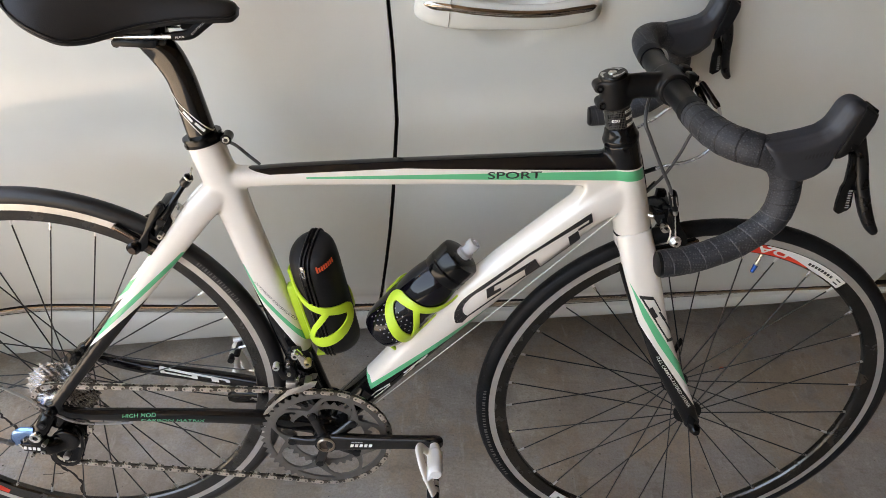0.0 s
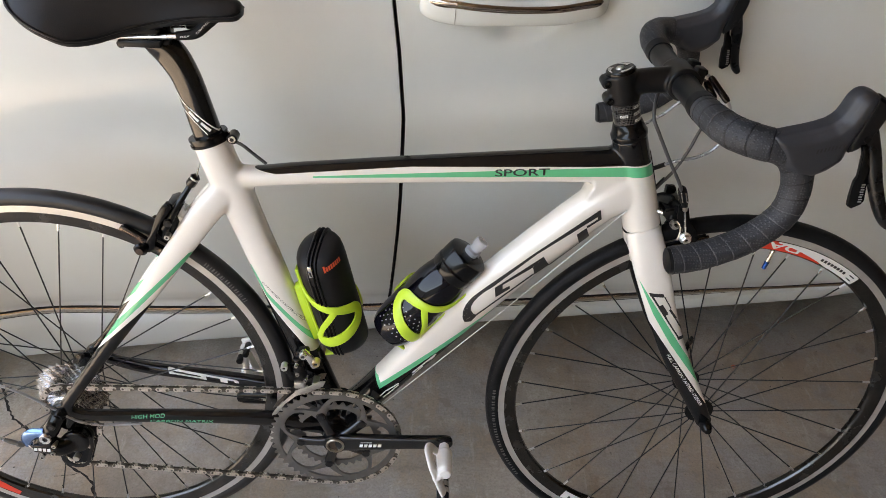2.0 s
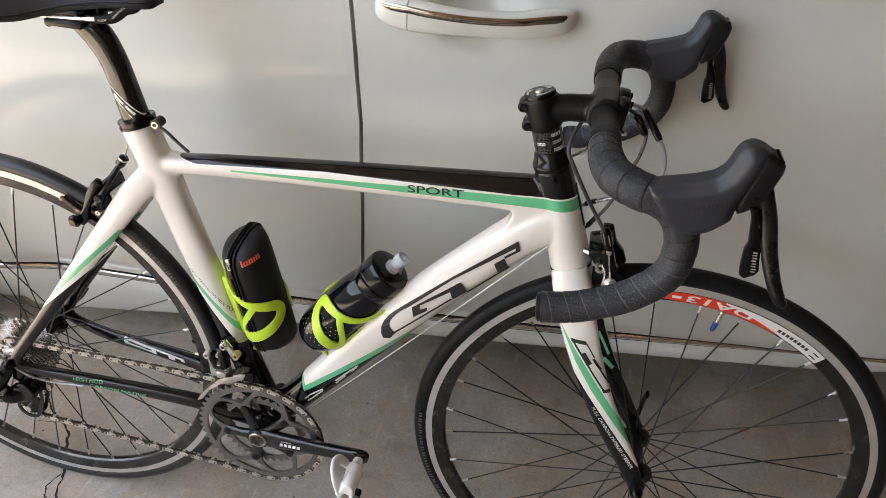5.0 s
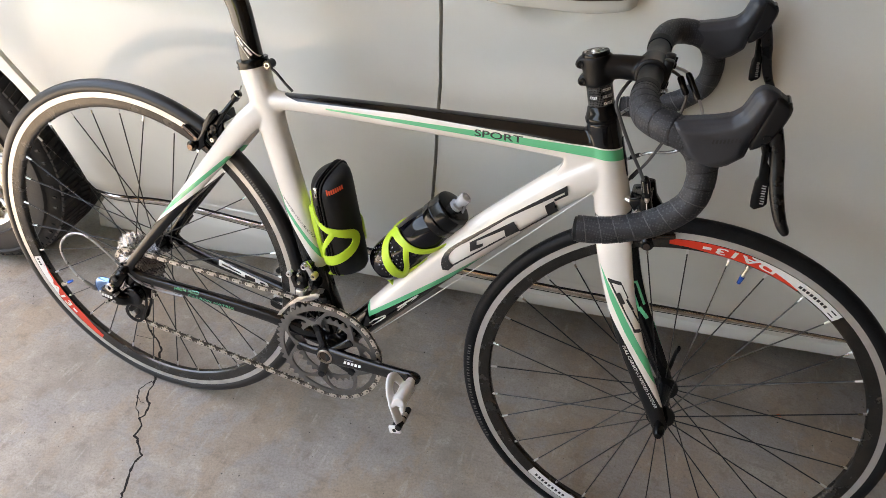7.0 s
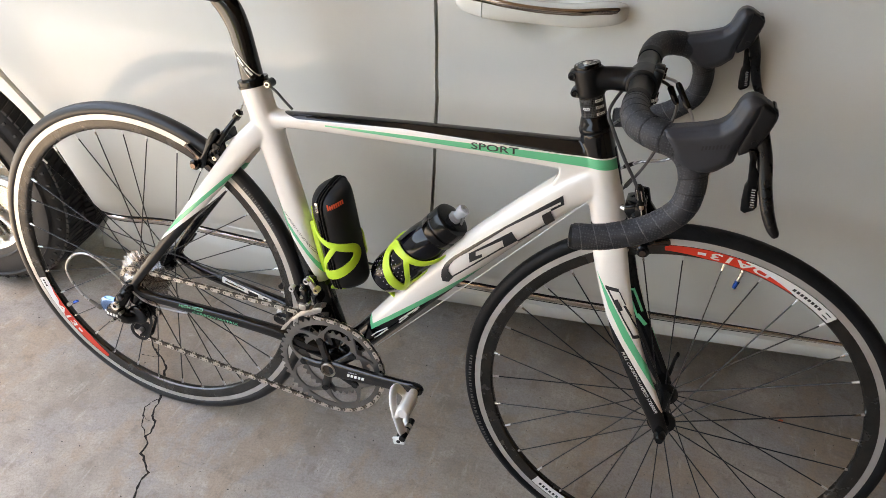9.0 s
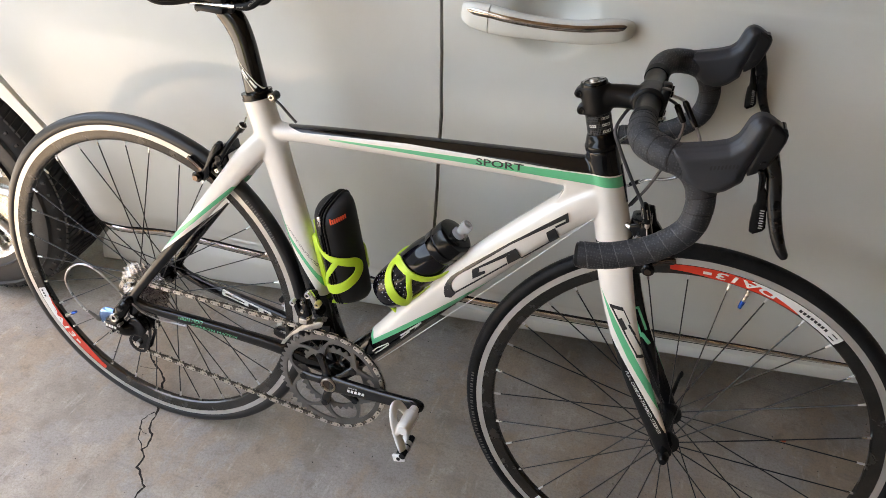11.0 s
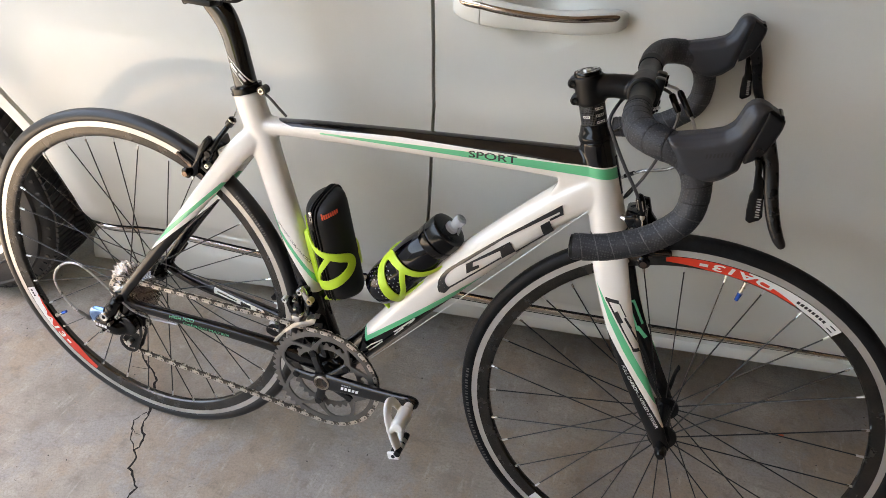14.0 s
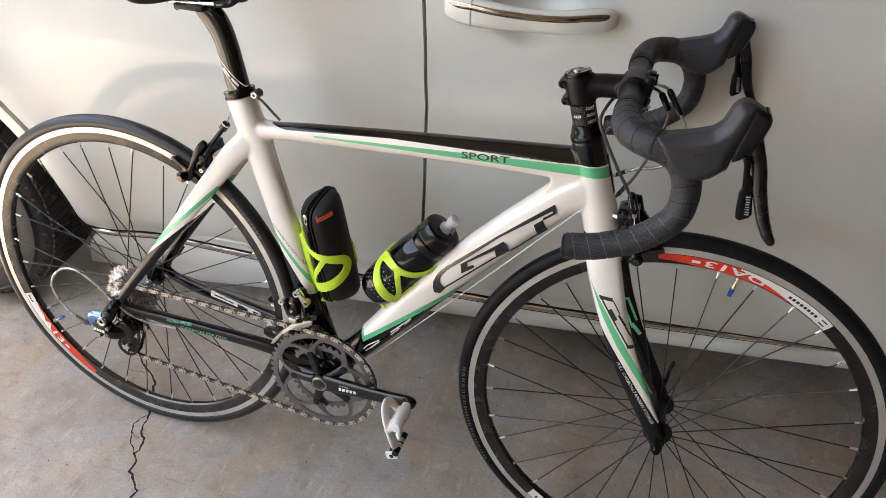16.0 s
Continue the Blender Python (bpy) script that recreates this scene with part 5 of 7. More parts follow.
# crease colours: near-black for the tops, paler grey for the drops
M["tape_edge"] = worn("tape_crease", (0.003, 0.003, 0.003), 0.7, bump=0.0)
M["tape_pale"] = worn("tape_edge_pale", (0.070, 0.070, 0.074), 0.6, bump=0.0)
for side in (-1, 1):
    part("bar_tape", tape_skin(side).mesh("bar_tape", ["tape", "tape_edge", "tape_pale"], 50), handlebar, "black dotted handlebar tape")
    e = Vector(mirrored([BAR[-1]], side)[0])
    s = Shape().add(*tube([(e.x + 0.001, e.y, e.z, 0.0148), (e.x - 0.0030, e.y, e.z - 0.0008, 0.0146), (e.x - 0.0045, e.y, e.z - 0.001, 0.0120)], 24))
    part("bar_end_plug", s.mesh("bar_end_plug", "black_satin"), handlebar, "round black plug in the bar end")
    s = Shape().add(*tube([(0.829, side * 0.082, 0.8597, 0.0165), (0.829, side * 0.098, 0.8603, 0.0170)], 28))
    part("finishing_tape", s.mesh("finishing_tape", "black_matt"), handlebar)

HOOD = [(0.8633, 0.8765), (0.8815, 0.8820), (0.9020, 0.8876), (0.9180, 0.8938), (0.9250, 0.9005), (0.9282, 0.9100), (0.9310, 0.9198), (0.9360, 0.9262), (0.9425, 0.9290), (0.9500, 0.9275), (0.9580, 0.9235), (0.9560, 0.9050), (0.9500, 0.8850), (0.9450, 0.8700), (0.9430, 0.8530), (0.9290, 0.8390), (0.9120, 0.8300), (0.8960, 0.8310), (0.8800, 0.8420), (0.8690, 0.8600)]
LEVER_BODY = [(0.9500, 0.9240), (0.9590, 0.9225), (0.9665, 0.9185), (0.9715, 0.9135), (0.9712, 0.9050), (0.9680, 0.8920), (0.9630, 0.8770), (0.9540, 0.8670), (0.9450, 0.8610), (0.9400, 0.8700), (0.9440, 0.8900)]


def inset(outline, d):
    c = np.mean(np.array(outline), 0)
    out = []
    n_ = len(outline)
    for i in range(n_):
        a, b = np.array(outline[i - 1]), np.array(outline[(i + 1) % n_])
        t = b - a
        nn = np.array((t[1], -t[0])) / (np.linalg.norm(t) + 1e-9)
        q = np.array(outline[i])
        out.append(tuple(q + nn * d if (c - q) @ nn > 0 else q - nn * d))
    return out


for side in (-1, 1):
    y = 0.1870 * side
    s = Shape()
    s.add(*plate(inset(HOOD, 0.0008), y - 0.0100, y + 0.0100, 0))
    s.add(*plate(inset(HOOD, 0.0045), y - 0.0150, y + 0.0150, 0))
    s.add(*plate(inset(HOOD, 0.0090), y - 0.0185, y + 0.0185, 0))
    me = moulded("brake_lever", s, "hood_rubber", 0.0017, 12)
    lever = part("brake_lever", me, bike, "black rubber brake hood with shift lever", BAR_POSE @ pose(0.0008, 0, -0.0012))
    hood_tree = tree_of(me)
    s = Shape()
    s.add(*plate(inset(LEVER_BODY, 0.0006), y - 0.0095, y + 0.0095, 0))
    s.add(*plate(inset(LEVER_BODY, 0.0026), y - 0.0138, y + 0.0138, 0))
    part("lever_body", moulded("lever_body", s, "lever_plastic", 0.0015, 5), lever, "matt black plastic lever body")
    yb = 0.1960 * side
    s = Shape().add(*tube(catmull([(0.9560, y, 0.8980, 0.0070, 0.0085), (0.9640, y * 1.02, 0.8800, 0.0075, 0.0085), (0.9720, yb, 0.8610, 0.0072, 0.0078), (0.9785, yb * 1.04, 0.8380, 0.0070, 0.0072), (0.9865, yb * 1.08, 0.8160, 0.0070, 0.0068), (0.9945, yb * 1.11, 0.8005, 0.0066, 0.0060), (1.0005, yb * 1.125, 0.7930, 0.0058, 0.0046), (1.0025, yb * 1.127, 0.7905, 0.0034, 0.0024)], 6), 20, LAT, 2.6))
    part("lever_blade", s.mesh("lever_blade", "lever_satin"), lever, "satin black brake lever blade")
    ya = yb * 1.03
    s = Shape().add(*plate([(0.9520, 0.8740), (0.9585, 0.8745), (0.9625, 0.8660), (0.9640, 0.8560), (0.9690, 0.8500), (0.9735, 0.8300), (0.9775, 0.8120), (0.9755, 0.8075), (0.9670, 0.8020), (0.9625, 0.8045), (0.9605, 0.8150), (0.9590, 0.8330), (0.9605, 0.8390), (0.9590, 0.8480), (0.9560, 0.8640)], ya - 0.0032, ya + 0.0032, 0.0014))
    part("shift_paddle", s.mesh("shift_paddle", "black_gloss"), lever, "glossy black shift paddle behind the blade")
    s = Shape().add(*rod((0.9560, y - 0.0152, 0.8800), (0.9560, y + 0.0152, 0.8800), 0.0034, 14))
    part("pivot_pin", s.mesh("pivot_pin", "black_satin"), lever, "small dark pivot pin")
    s = Shape().add(*rod((0.9650, y - 0.0100, 0.9165), (0.9650, y + 0.0100, 0.9165), 0.0034, 14))
    part("blade_pin", s.mesh("blade_pin", "black_gloss"), lever)
    # raised mark on the near face of the hood, pale marks on the paddle
    if side < 0:
        s = Shape()
        for k in range(4):
            a = np.array((0.9065 + 0.0070 * k, 0.8645 + 0.0021 * k))
            for pts, faces in (grid_cell([a, a + (0.0018, 0.0005), a + (0.0019, 0.0054), a + (0.0001, 0.0049)], 2, 3), grid_cell([a + (0.0034, 0.0010), a + (0.0054, 0.0016), a + (0.0055, 0.0062), a + (0.0035, 0.0056)], 2, 3)):
                vs = []
                for x, z in pts:
                    hit = hood_tree.ray_cast(Vector((x, -0.3, z)), Vector((0, 1, 0)), 0.3)
                    vs.append((hit[0] if hit[0] is not None else Vector((x, y, z))) + Vector((0, -0.0004, 0)))
                s.add(vs, faces)
        part("hood_lettering", s.mesh("hood_lettering", "black_print"), lever, "dark bars moulded into the hood")
    s = Shape()
    for k in range(4):
        a = np.array((0.9700 - 0.0010 * k, 0.8105 + 0.0058 * k))
        f = ya - 0.0036
        for w0, w1 in ((0.0, 0.0016), (0.0028, 0.0044)):
            s.add([(a[0], f, a[1] + w0), (a[0] + 0.0040, f, a[1] + w0 + 0.0002), (a[0] + 0.0038, f, a[1] + w1), (a[0] - 0.0002, f, a[1] + w1 - 0.0002)], [(0, 1, 2, 3)])
    part("paddle_lettering", s.mesh("paddle_lettering", "grey_print"), lever, "pale grey bars printed on the paddle")


# ---- cables ----
def cable(points, r, mat, label, per=10, sides=10, name="cable"):
    s = Shape().add(*tube([(*p, r) for p in (tuple(q) for q in catmull(points, per))], sides))
    return part(name, s.mesh(name, mat), bike, label)


M["grey_wire"] = worn("stranded_wire", (0.60, 0.60, 0.58), 0.4, 0.4, amount=0.2, bump=0.0)
M["cable"] = worn("cable_housing", (0.05, 0.05, 0.052), 0.30, amount=0.2, bump=0.0)
M["pale_cable"] = worn("pale_cable_housing", (0.40, 0.40, 0.405), 0.28, 0.6, amount=0.15, bump=0.0)
cable([(0.815, 0.010, 0.846), (0.804, -0.006, 0.840), (0.796, -0.034, 0.822), (0.805, -0.040, 0.803), (0.828, -0.040, 0.764), (0.846, -0.037, 0.736), (0.856, -0.032, 0.717)], 0.0023, "cable", "dark brake cable housing to the front brake")
cable([(0.840, 0.020, 0.866), (0.856, 0.012, 0.864), (0.873, 0.013, 0.858), (0.892, -0.008, 0.837), (0.902, -0.004, 0.818), (0.906, -0.003, 0.797), (0.899, 0.000, 0.772), (0.879, 0.001, 0.756), (0.850, 0.004, 0.746), (0.824, 0.019, 0.724)], 0.0021, "pale_cable", "grey gear cable housing")
cable([(0.842, 0.012, 0.862), (0.864, 0.002, 0.856), (0.877, -0.004, 0.838), (0.876, -0.004, 0.812), (0.870, 0.000, 0.790), (0.864, 0.001, 0.766), (0.851, 0.003, 0.732), (0.832, 0.014, 0.694)], 0.0021, "cable", "dark gear cable housing")
cable([(0.852, -0.040, 0.850), (0.838, 0.000, 0.830), (0.823, 0.006, 0.812), (0.803, 0.020, 0.788), (0.792, 0.030, 0.768)], 0.0021, "pale_cable", "grey rear brake cable housing")
for a, b in (((0.872, 0.014, 0.859), (0.893, -0.009, 0.835)), ((0.863, 0.002, 0.857), (0.877, -0.004, 0.837))):
    s = Shape().add(*tube([(*a, 0.0030), (*(np.array(a) * 0.9 + np.array(b) * 0.1), 0.0043), (*(np.array(a) * 0.1 + np.array(b) * 0.9), 0.0043), (*b, 0.0030)], 12))
    part("barrel_adjuster", s.mesh("barrel_adjuster", "black_gloss"), bike, "black inline cable adjuster")
cable([(0.7925, -0.0215, 0.6840), (0.6330, -0.0190, 0.4960), (0.4732, -0.0100, 0.3085)], 0.0007, "grey_wire", "bare steel gear cable along the down tube", 2, 6)
cable([(0.282, -0.004, 0.752), (0.291, -0.006, 0.748), (0.305, -0.007, 0.736), (0.318, -0.006, 0.724)], 0.0022, "cable", "short dark cable housing into the top tube")
cable([(0.246, 0.012, 0.748), (0.238, -0.006, 0.735), (0.231, -0.013, 0.712), (0.226, -0.014, 0.699)], 0.0013, "steel", "rear brake cable")
cable([(-0.0806, -0.090, 0.2938), (-0.1004, -0.090, 0.3096), (-0.1171, -0.090, 0.3339), (-0.1232, -0.088, 0.3559), (-0.1138, -0.085, 0.3779), (-0.0922, -0.082, 0.3932), (-0.0632, -0.080, 0.3930), (-0.0297, -0.077, 0.3680), (-0.0066, -0.074, 0.3445), (0.0220, -0.069, 0.3150), (0.0480, -0.061, 0.3010), (0.0776, -0.055, 0.2965), (0.105, -0.052, 0.2960)], 0.0023, "pale_cable", "looped grey cable housing to the rear derailleur")
s = Shape().add(*tube([(*p, r) for p, r in (((-0.058, -0.087, 0.282), 0.0035), ((-0.061, -0.088, 0.2835), 0.0046), ((-0.066, -0.0885, 0.286), 0.0046), ((-0.067, -0.0885, 0.2865), 0.0036), ((-0.076, -0.089, 0.291), 0.0038), ((-0.083, -0.090, 0.296), 0.0026))], 12))
part("cable_stop", s.mesh("cable_stop", "grey_ring"), bike, "dark grey ribbed cable stop")

# ferrules where the cables enter the head tube
for a, b in (((0.8440, 0.0085, 0.7180), (0.8360, 0.0130, 0.7010)), ((0.8400, 0.0090, 0.7390), (0.8290, 0.0165, 0.7290))):
    t = Shape().add(*rod(a, b, 0.0030, 12))
    part("cable_ferrule", t.mesh("cable_ferrule", "black_matt"), bike)


# ---- brakes ----
M["bronze_chrome"] = worn("bronze_chrome", (0.13, 0.10, 0.085), 0.2, 1.0, amount=0.3, bump=0.0)


def brake(at, tilt, flip, name, label, barrel, arms):
    """Dual-pivot caliper from its arms: pads, holders, bolts and the cable adjuster."""
    m_ = pose(at[0], at[1], at[2], 0, tilt, 0) @ pose(0, 0, 0, 0, 0, flip)
    ob = part(name, arms.mesh(name, "black_gloss"), bike, label)
    for side in (-1, 1):
        p = Shape().add(*box((0.066, 0.007, 0.0100), (0, 0, 0), 0.002, 2, m_ @ pose(0.012, 0.0150 * side, -0.044)))
        part("brake_pad", p.mesh("brake_pad", "black_matt"), ob, "rubber brake pad in its shoe")
        p = Shape().add(*box((0.068, 0.0050, 0.0070), (0, 0, 0), 0.0012, 2, m_ @ pose(0.013, 0.0195 * side, -0.0425)))
        for e in (-0.0018, 0.0018):
            p.add(*box((0.022, 0.0012, 0.0010), (0, 0, 0), 0, 1, m_ @ pose(0.032, 0.0222 * side, -0.0425 + e)), 1)
        part("pad_holder", p.mesh("pad_holder", ["bronze_chrome", "shadow_gap"]), ob, "dark bronze pad holder with slots")
        q = Shape().add(*lathe([(0.0040, 0.0), (0.0085, 0.002), (0.0092, 0.005), (0.0070, 0.0075), (0.0045, 0.0075)], 24), 0, m_ @ pose(0.010, 0.0335 * side, -0.044, 0, 0, 0 if side > 0 else 180))
        part("cup_washer", q.mesh("cup_washer", "black_gloss"), ob)
        q = Shape().add(*rod((0.010, 0.021 * side, -0.044), (0.010, 0.037 * side, -0.044), 0.0052, 14), 0, m_).add(*rod((0.010, 0.035 * side, -0.044), (0.010, 0.0445 * side, -0.044), 0.0048, 14), 1, m_)
        part("pad_bolt", q.mesh("pad_bolt", ["black_gloss", "bronze_chrome"]), ob)
    q = Shape().add(*tube([(*p, r) for p, r in barrel], 16))
    part("barrel_adjuster", q.mesh("barrel_adjuster", "black_gloss"), ob, "black ribbed cable adjuster")
    return ob


arms = Shape()
for k in (-1, 1):
    arm = [(0.8560, 0.6980), (0.8690, 0.6985), (0.8760, 0.6780), (0.8880, 0.6640), (0.8940, 0.6500), (0.8880, 0.6400), (0.8720, 0.6420), (0.8670, 0.6560), (0.8620, 0.6700), (0.8560, 0.6850)]
    v, f = plate(arm, -0.0050, 0.0050, 0.0022)
    arms.add([(x, k * 0.0290 + y, z) for x, y, z in v], f)
v, f = plate([(0.8410, 0.6880), (0.8560, 0.6930), (0.8690, 0.6950), (0.8720, 0.6760), (0.8600, 0.6630), (0.8500, 0.6700), (0.8420, 0.6790)], -0.0240, 0.0240, 0.0030)
arms.add(v, f)
front_brake = brake((0.856, 0, 0.670), -19, 0, "front_brake", "black front brake caliper", [((0.8533, -0.031, 0.7275), 0.0030), ((0.8540, -0.031, 0.7255), 0.0050), ((0.8560, -0.031, 0.7200), 0.0062), ((0.8610, -0.031, 0.7060), 0.0060), ((0.8645, -0.031, 0.6960), 0.0036)], arms)
s = Shape()
for a in range(6):
    d = Vector((0.0062 * math.cos(a * math.pi / 3) * 0.95, 0.0062 * math.sin(a * math.pi / 3), 0.0))
    s.add(*rod(Vector((0.8556, -0.031, 0.7210)) + d, Vector((0.8606, -0.031, 0.7070)) + d, 0.0008, 6))
s.add(*tube([(0.8636, -0.0335, 0.6985, 0.0034), (0.8642, -0.0340, 0.6950, 0.0034), (0.8650, -0.0340, 0.6930, 0.0022)], 14))
part("adjuster_ribs", s.mesh("adjuster_ribs", "steel"), front_brake, "silver ribs of the cable adjuster")
s = Shape().add(*rod((0.8640, -0.0345, 0.6950), (0.8732, -0.0375, 0.6560), 0.0011, 8))
part("inner_cable", s.mesh("inner_cable", "alu"), front_brake, "bare steel cable end")
s = Shape().add(*lathe([(0.0026, -0.0440), (0.0050, -0.0445), (0.0064, -0.0430), (0.0066, -0.0340), (0.0026, -0.0340)], 6), 0, pose(0.8735, 0, 0.6535)).add(*rod((0.8735, -0.0340, 0.6535), (0.8735, -0.0420, 0.6535), 0.0028, 8), 1).add(*lathe([(0.0040, -0.0372), (0.0082, -0.0372), (0.0082, -0.0345), (0.0040, -0.0345)], 24), 0, pose(0.8735, 0, 0.6535))
part("cable_clamp", s.mesh("cable_clamp", ["alu", "shadow_gap"], 25), front_brake, "silver cable clamp bolt")
s = Shape().add(*rod((0.8370, -0.0120, 0.6800), (0.8475, -0.0180, 0.6800), 0.0044, 16))
part("centre_nut", s.mesh("centre_nut", "alu"), front_brake, "pale nut between fork crown and brake")
s = Shape()
for k in range(3):
    s.add(*lathe([(0.0025, -0.0250 - 0.0026 * k), (0.0068, -0.0250 - 0.0026 * k), (0.0068, -0.0268 - 0.0026 * k), (0.0025, -0.0268 - 0.0026 * k)], 20), 0, pose(0.8585, 0, 0.6700))
s.add(*tube(catmull([(0.8600, -0.0310, 0.6760, 0.0012), (0.8640, -0.0345, 0.6690, 0.0012), (0.8650, -0.0350, 0.6580, 0.0012), (0.8640, -0.0350, 0.6490, 0.0012)], 4), 8))
part("return_spring", s.mesh("return_spring", "steel"), front_brake, "silver spring and washers of the brake")
arms = Shape()
for k in (-1, 1):
    arm = [(0.1905, 0.6755), (0.1965, 0.6745), (0.1975, 0.6670), (0.1825, 0.6470), (0.1722, 0.6290), (0.1680, 0.6074), (0.1600, 0.5990), (0.1480, 0.6000), (0.1450, 0.6100), (0.1560, 0.6160), (0.1640, 0.6280), (0.1745, 0.6540), (0.1840, 0.6690)]
    if k > 0:
        arm = [(0.1850, 0.6464), (0.1745, 0.6283), (0.1690, 0.6074), (0.1600, 0.5990), (0.1480, 0.6000), (0.1450, 0.6100), (0.1560, 0.6160), (0.1640, 0.6280), (0.1740, 0.6440)]
    v, f = plate(arm, -0.0048, 0.0048, 0.0022)
    arms.add([(x, k * 0.0300 + y, z) for x, y, z in v], f)
v, f = plate([(0.1829, 0.6600), (0.1940, 0.6640), (0.2000, 0.6400), (0.1900, 0.6180), (0.1760, 0.6120), (0.1690, 0.6230)], -0.0230, 0.0230, 0.0030)
arms.add(v, f)
rear_brake = brake((0.1834, 0, 0.6368), 35, 180, "rear_brake", "black rear brake caliper", [((0.2296, -0.0140, 0.7075), 0.0038), ((0.2280, -0.0140, 0.7052), 0.0064), ((0.2205, -0.0146, 0.6950), 0.0066), ((0.2180, -0.0150, 0.6915), 0.0034)], arms)
s = Shape().add(*tube(catmull([(0.2195, -0.0160, 0.6930, 0.0034, 0.0036), (0.2070, -0.0220, 0.6740, 0.0036, 0.0042), (0.1950, -0.0260, 0.6552, 0.0040, 0.0052), (0.1820, -0.0270, 0.6330, 0.0044, 0.0064)], 4), 14, LAT, 2.6))
part("cable_arm", s.mesh("cable_arm", "black_gloss"), rear_brake)
s = Shape().add(*tube([(0.2282, -0.0140, 0.7056, 0.0050), (0.2275, -0.0141, 0.7046, 0.0069), (0.2262, -0.0142, 0.7028, 0.0069), (0.2256, -0.0143, 0.7020, 0.0055)], 18))
part("adjuster_ring", s.mesh("adjuster_ring", "steel"), rear_brake, "silver ring on the cable adjuster")
for x, z, r, mat in ((0.1887, 0.6450, 0.0052, "black_satin"), (0.1850, 0.6230, 0.0036, "steel")):
    s = Shape().add(*rod((x, -0.0225, z), (x, -0.0335, z), r, 16)).add(*rod((x, -0.0330, z), (x, -0.0340, z), 0.45 * r, 6), 1)
    part("pivot_bolt", s.mesh("pivot_bolt", [mat, "shadow_gap"]), rear_brake)
s = Shape().add(*plate([(0.1985, 0.6500), (0.2065, 0.6434), (0.1985, 0.6230), (0.1906, 0.6260)], -0.0180, 0.0180, 0.0015))
part("mounting_block", s.mesh("mounting_block", "steel"), rear_brake, "bare metal block between caliper and stay bridge")


# ---- drive train ----
M["bolt_ring"] = worn("bronzed_steel", (0.42, 0.37, 0.31), 0.30, 1.0, amount=0.2)
# dark brown for the inside of the crank bolt
M["bolt_bore"] = worn("brown_bore", (0.045, 0.026, 0.016), 0.7, amount=0.4, scale=200)
CX, CZ = BB
RING_Y, SMALL_Y = -0.0450, -0.0365
CRANK_A = 7.6


BOLT_A = CRANK_A + 34.0


def ring_plate(teeth, rows, slot, y, thick):
    """A toothed ring. rows: degrees from a bolt and the inner edge there; slot: a three-cornered opening outside each bolt (half angle, tip, base)."""
    n_ = teeth * 9
    pitch = 12.7e-3 / (2 * math.sin(math.pi / teeth))
    r_root, r_tip = pitch - 0.0032, pitch + 0.0026
    angs, inner = zip(*rows)
    s = Shape()
    cut = []
    for k in range(n_):
        a = 360.0 * k / n_
        off = abs((a - BOLT_A + 36.0) % 72.0 - 36.0)
        ri = float(np.interp(off, angs, inner))
        spans = [(r_root - 0.003, ri)]
        if slot and off < slot[0]:
            tip = slot[1] + (slot[2] - slot[1]) * (off / slot[0]) ** 1.3
            spans = [(r_root - 0.003, slot[2]), (tip, ri)]
        t = (0.0, 0.0, 0.0, 0.30, 0.75, 1.0, 1.0, 0.75, 0.30)[k % 9]
        cut.append((radians(a), r_root + (r_tip - r_root) * t, spans))
    at = lambda r, a, yy: (CX + r * math.cos(a), yy, CZ + r * math.sin(a))
    f, b = y - thick / 2, y + thick / 2
    for (a0, o0, s0), (a1, o1, s1) in zip(cut, cut[1:] + cut[:1]):
        v = [at(o0, a0, y - 0.0008), at(o0, a0, y + 0.0008), at(o1, a1, y + 0.0008), at(o1, a1, y - 0.0008), at(s0[0][0], a0, f), at(s0[0][0], a0, b), at(s1[0][0], a1, b), at(s1[0][0], a1, f)]
        s.add(v, [(0, 1, 2, 3), (0, 3, 7, 4), (1, 5, 6, 2)])
        m_ = max(len(s0), len(s1))
        for k in range(m_):
            p = s0[k] if len(s0) == m_ else ((s0[0][0], slot[2]), (slot[2], s0[0][1]))[k]
            q = s1[k] if len(s1) == m_ else ((s1[0][0], slot[2]), (slot[2], s1[0][1]))[k]
            v = [at(p[0], a0, f), at(p[1], a0, f), at(q[1], a1, f), at(q[0], a1, f), at(p[0], a0, b), at(p[1], a0, b), at(q[1], a1, b), at(q[0], a1, b)]
            s.add(v, [(0, 1, 2, 3), (4, 7, 6, 5), (1, 5, 6, 2)] + ([(0, 3, 7, 4)] if k else []))
    b_ = bmesh.new()
    vs = [b_.verts.new(p) for p in s.v]
    for q in s.f:
        b_.faces.new([vs[k] for k in q])
    bmesh.ops.remove_doubles(b_, verts=b_.verts, dist=1e-5)
    b_.verts.index_update()
    out = [p.co.copy() for p in b_.verts], [tuple(p.index for p in q.verts) for q in b_.faces]
    b_.free()
    return out


